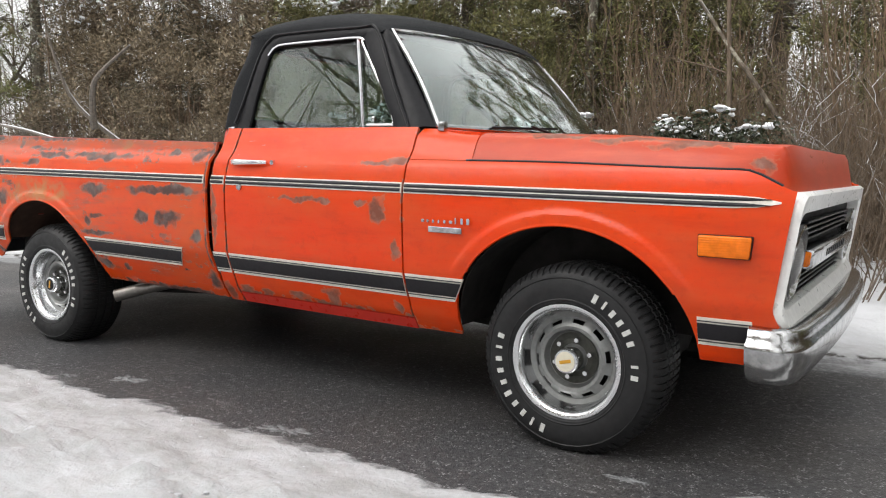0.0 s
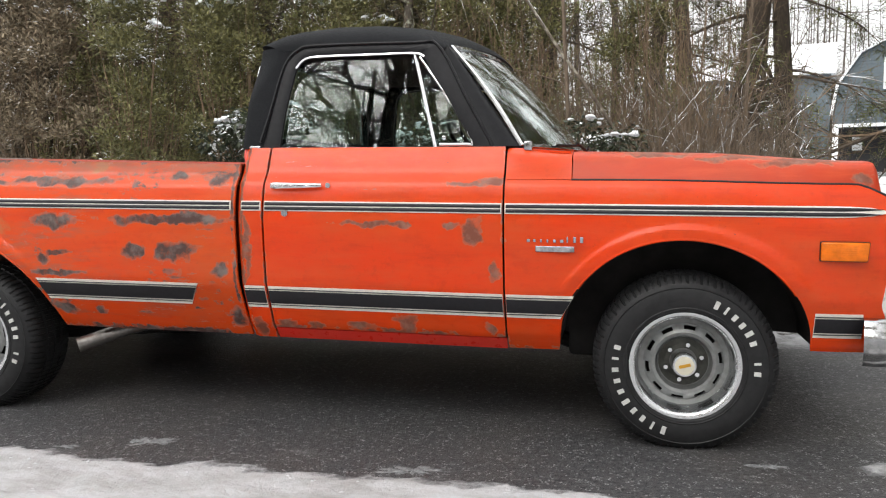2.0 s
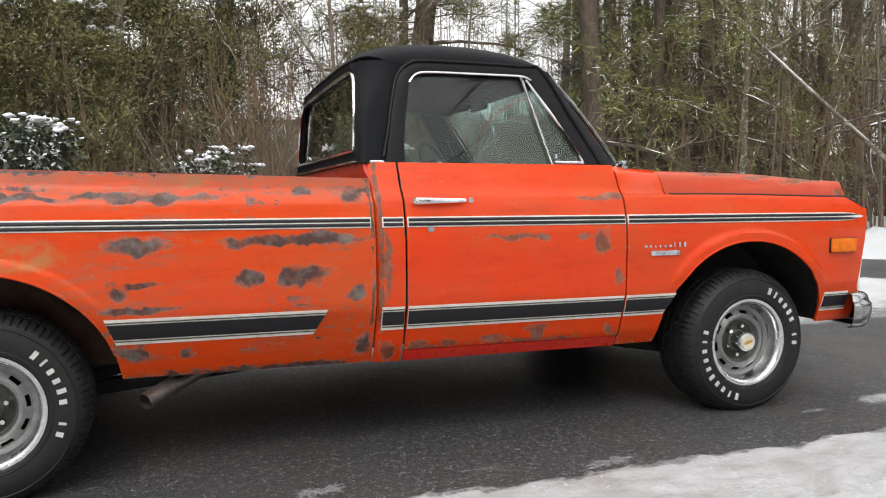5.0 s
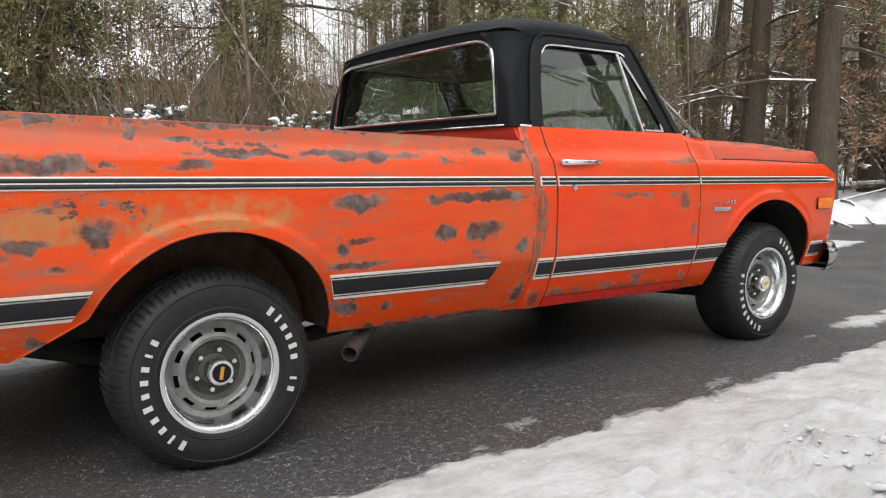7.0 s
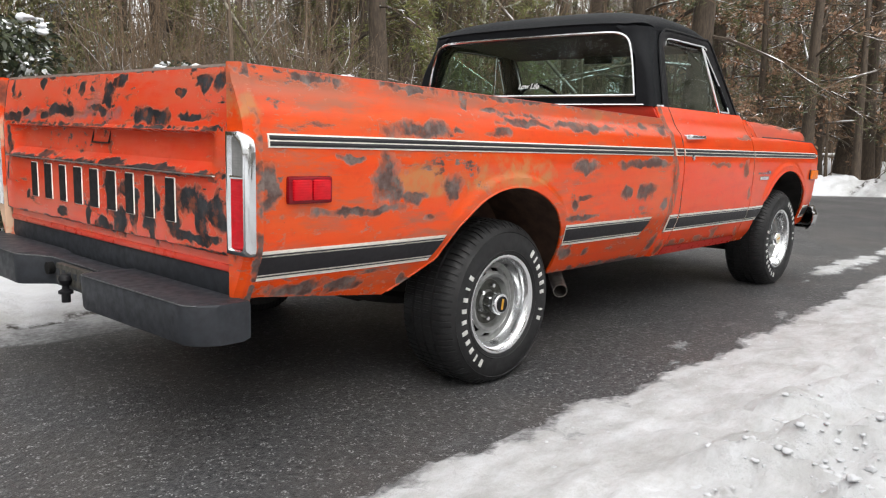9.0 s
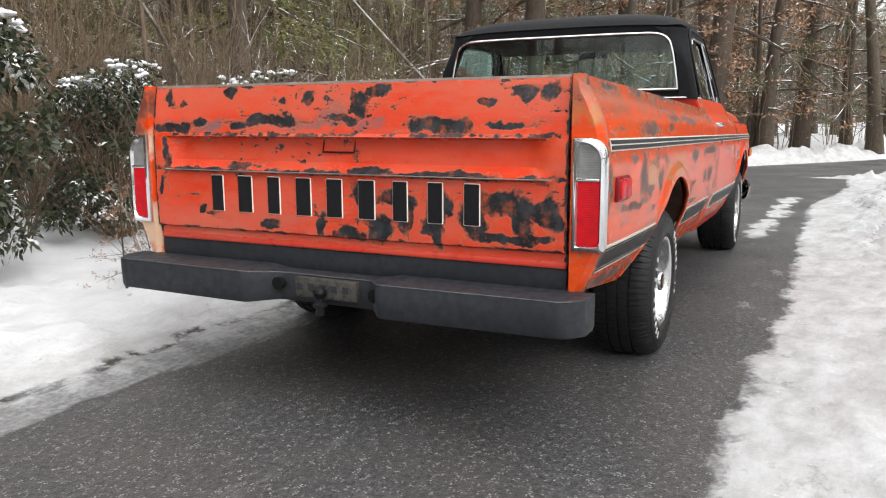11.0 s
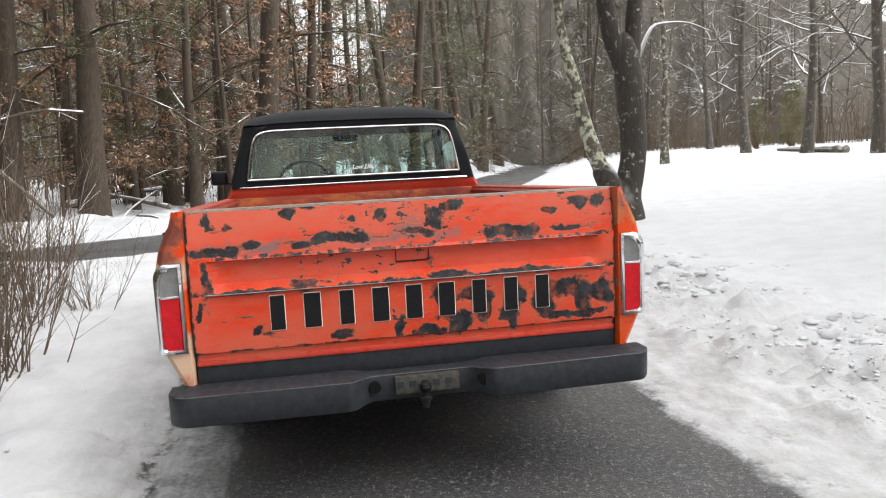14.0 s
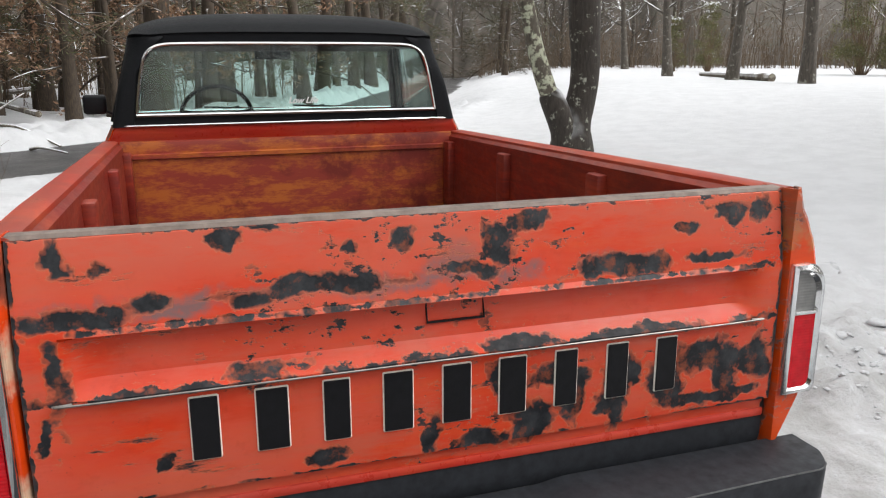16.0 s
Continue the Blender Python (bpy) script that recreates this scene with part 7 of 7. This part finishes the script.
# fallen, snow-lined poles leaning in the wood
def along(spots):
    """A line laid on the snow through (x, y, lift)."""
    return [(x, y, level(x, y) + lift) for x, y, lift in spots]


for name, pts, r in (("leaning_trunk", [(0.65, 4.9, 0.0), (-0.47, 4.72, 1.78), (-0.85, 4.75, 2.32), (-1.6, 4.8, 3.5)], 0.026), ("leaning_trunk", [(9.8, 5.0, 0.0), (8.9, 6.1, 1.5), (7.7, 7.55, 3.5), (7.0, 8.4, 4.8)], 0.045), ("fallen_log", [(12.0, 3.4, 0.35), (14.0, 4.6, 0.5), (16.0, 5.8, 0.62)], 0.07), ("fallen_log", [(15.0, 6.5, 0.4), (18.5, 5.0, 0.55), (22, 4.0, 0.6)], 0.10), ("fallen_log", along([(12.9, -15.6, 0.10), (15.0, -15.9, 0.10), (17.2, -16.3, 0.10)]), 0.13), ("fallen_branch", along([(9.9, 3.75, 0.02), (9.4, 3.3, 0.10), (8.7, 2.6, 0.02)]), 0.035), ("fallen_branch", along([(10.2, 4.1, 0.02), (12.0, 4.2, 0.25), (14.2, 4.0, 0.55)]), 0.03), ("fallen_branch", along([(8.3, 3.0, 0.03), (7.8, 2.75, 0.10), (7.55, 2.35, 0.03)]), 0.028)):
    lt = part(name, Geo().tube(spline(pts, 10), [r * (1 - 0.05 * i) for i in range(10)], 8), bark(name + "_bark", (0.15, 0.12, 0.09), (0.26, 0.24, 0.19), 0.45 if name == "leaning_trunk" else 0.9), None, doubles=False)
    tagged(lt, {"leaning_trunk": "snow-lined dead trunk leaning among the trees", "fallen_log": "snow-lined log lying on the forest floor", "fallen_branch": "dark broken branch lying on the snow"}[name], "branch" if name == "fallen_branch" else "log")

# ---- the house behind the trees ----
house = empty("house", (15, 50, 0))
tagged(house, "blue-grey house with snowy roof and open garage", "house")


def at_house(geo, turn=-14):
    m = Matrix.Translation((16.5, 50, 0.5)) @ Matrix.Rotation(radians(turn), 4, "Z")
    return geo.map(lambda x, y, z: tuple(m @ Vector((x, y, z * 1.2))))


gable = [(-3.4, 3.0), (-3.1, 4.6), (-1.9, 6.2), (0, 7.0), (1.9, 6.2), (3.1, 4.6), (3.4, 3.0)]
wall = [(x, 0, z) for x, z in gable] + [(3.4, 0, 2.45), (-3.4, 0, 2.45)]
part("wall", at_house(Geo().prism(wall, (0, 9, 0))), SIDING, house, "blue-grey clapboard gable")
for z in [2.6 + 0.16 * i for i in range(26)]:
    hw = float(np.interp(z, (3.0, 4.6, 6.2, 7.0), (3.38, 3.08, 1.88, 0.05)))
    part("clapboard", at_house(Geo().box((-hw, -0.03, z), (hw, 0.0, z + 0.13))), SIDING, house)
for x0, x1 in ((-3.4, -3.05), (-0.25, 0.25), (3.05, 3.4)):
    part("garage_post", at_house(Geo().box((x0, -0.02, 0), (x1, 0.3, 2.45), 0.02)), WHITE_PAINT, house, "white garage post")
part("garage_lintel", at_house(Geo().box((-3.4, -0.05, 2.40), (3.4, 0.1, 2.58), 0.01)), WHITE_PAINT, house)
part("garage_interior", at_house(Geo().box((-3.3, 3.0, 0), (3.3, 3.2, 2.45))), DARK_GAP, house, "dark garage interior")
for x in (-2.2, 1.6):
    part("inner_window", at_house(Geo().box((x, 2.9, 1.2), (x + 0.6, 3.0, 2.0), 0.02)), WHITE_PAINT, house)
win = part("window", at_house(Geo().box((-0.65, -0.07, 4.3), (0.35, 0.02, 5.9), 0.02)), WHITE_PAINT, house, "white framed gable window")
for zz in (4.42, 5.15):
    part("pane", at_house(Geo().box((-0.53, -0.085, zz), (0.23, -0.06, zz + 0.63))), DARK_GAP, win)
roof_rows = []
for y in (-0.4, 9.3):
    roof_rows.append([(x * 1.03, y, z + 0.08) for x, z in gable])
part("roof", at_house(Geo().grid(roof_rows)), ROOF_SNOW, house, "snow-covered gambrel roof", thick=0.08)
part("trim", at_house(Geo().tube([(x * 1.05, -0.3, z + 0.02) for x, z in gable], 0.045, 4)), WHITE_PAINT, house)
part("wing_wall", at_house(Geo().prism([(-16, 3, 0), (-3.6, 3, 0), (-3.6, 3, 5.6), (-16, 3, 5.6)], (0, 7, 0))), SIDING, house, "blue-grey wing")
part("wing_roof", at_house(Geo().prism([(-16.5, 2.3, 5.5), (-16.5, 6.5, 7.6), (-16.5, 10.6, 5.5)], (13.2, 0, 0))), ROOF_SNOW, house, "snow-covered wing roof")
for x, z in ((-14, 1.3), (-11, 1.3), (-8, 1.3), (-14, 3.8), (-11, 3.8), (-8, 3.8)):
    wq = part("window", at_house(Geo().box((x, 2.93, z), (x + 1.0, 3.02, z + 1.4), 0.02)), WHITE_PAINT, house)
    part("pane", at_house(Geo().box((x + 0.1, 2.90, z + 0.12), (x + 0.9, 2.95, z + 1.28))), DARK_GAP, wq)
shed = empty("shed", (27, 24, 0))
tagged(shed, "low grey-brown shed with snowy roof among the trees", "shed")
sg = Matrix.Translation((29, 20, 0.3)) @ Matrix.Rotation(radians(-40), 4, "Z")
part("wall", Geo().box((-5, 0, 0), (5, 5, 2.3), 0.02).map(lambda x, y, z: tuple(sg @ Vector((x, y, z)))), plain("brown_boards", (0.16, 0.12, 0.10), 0.7, 0, 0.4, 6), shed)
part("roof", Geo().prism([(-5.4, -0.5, 2.3), (-5.4, 2.5, 3.6), (-5.4, 5.5, 2.3)], (10.8, 0, 0)).map(lambda x, y, z: tuple(sg @ Vector((x, y, z)))), ROOF_SNOW, shed, "snowy roof")

# small slush remnants lying on the asphalt
SLUSH = plain("grey_slush", (0.24, 0.245, 0.25), 0.6, 0, 0.6, 60, 0.4)
for i, (px, py, lx, ly) in enumerate(((-2.12, -1.26, 0.10, 0.045), (-0.98, -1.37, 0.13, 0.045), (-2.42, -1.37, 0.05, 0.022), (0.28, -1.10, 0.06, 0.025))):
    rows = []
    for k in range(7):
        f = k / 6
        ring = []
        for j in range(48):
            a = 2 * math.pi * j / 48
            rag = 1 + 0.8 * noise.noise((math.cos(a) * 2.6, math.sin(a) * 2.6, i * 3.7)) + 0.8 * noise.noise((math.cos(a) * 9, math.sin(a) * 9, i * 5.1))
            u, v = f * rag * math.cos(a), f * rag * math.sin(a)
            x, y = px + u * lx + 0.3 * v * lx, py + v * ly
            ring.append((x, y, 0.0055 * (1 - f) ** 0.5 + 0.009 * noise.noise((x * 45, y * 45, 2.0)) - 0.0025 + 0.001 * (1 - f)))
        rows.append(ring)
    sp = part("slush_patch", Geo().grid(rows, True), SLUSH, None, doubles=False, angle=180)
    tagged(sp, "thin grey patch of slush lying on the asphalt", "slush", "slush patches")

# clods of ploughed snow along the driveway
random.seed(19)
g = Geo()
for q in range(340):
    edge_y = -1.50 - abs(random.gauss(0, 0.16)) if q < 140 else -1.9 - abs(random.gauss(0, 0.9))
    x = rnd(-8, 6)
    if q >= 280:
        edge_y, x = 1.35 + abs(random.gauss(0, 0.4)), rnd(-8, 3)
    r = rnd(0.004, 0.009) if q < 140 else rnd(0.005, 0.013)
    blob(g, (x, edge_y, level(x, edge_y) - r * 0.2), r, rnd(0.4, 0.6), q * 0.37)
made = 0
while made < 3900:
    x, y = rnd(-6.5, 4.5), -2.0 - abs(random.gauss(0, 0.85))
    if noise.noise((x * 1.3, y * 1.3, 4.4)) < rnd(-0.30, 0.40) or y < -4.4:
        continue
    made += 1
    r = (0.016 + 0.060 * random.random() ** 2) * (0.22 + 0.78 * smooth(-2.3, -3.0, y))
    blob(g, (x, y, level(x, y) - r * 0.24), r, rnd(0.32, 0.58), made * 0.61)
CLOD_SNOW = plain("crumbly_snow", (0.56, 0.57, 0.59), 0.7, 0, 0.12, 25, 0.4)
clods = part("snow_clods", g, CLOD_SNOW, doubles=False, angle=180)
tagged(clods, "loose clods of ploughed snow beside the driveway", "snow", kind="stuff")
# snow-lined dead limbs lying over the brush
for k, pts in enumerate(([(-8.6, 4.6, 0.4), (-9.2, 3.8, 1.3), (-9.6, 3.2, 2.0), (-9.7, 2.9, 3.0)], [(-8.2, 4.0, 0.3), (-9.0, 3.6, 1.0), (-10.2, 3.0, 1.5), (-11.2, 2.6, 1.7)], [(-9.4, 3.4, 1.6), (-8.8, 3.0, 2.0), (-8.2, 2.7, 2.2), (-7.4, 2.6, 2.5)])):
    dl = part("dead_limb", Geo().tube(spline(pts, 14), [0.055 - 0.0032 * i for i in range(14)], 7), bark("dead_limb_bark", (0.20, 0.17, 0.14), None, 1.3), None, doubles=False)
    tagged(dl, "snow-lined dead limb hanging over the brush", "branch", "dead limbs")
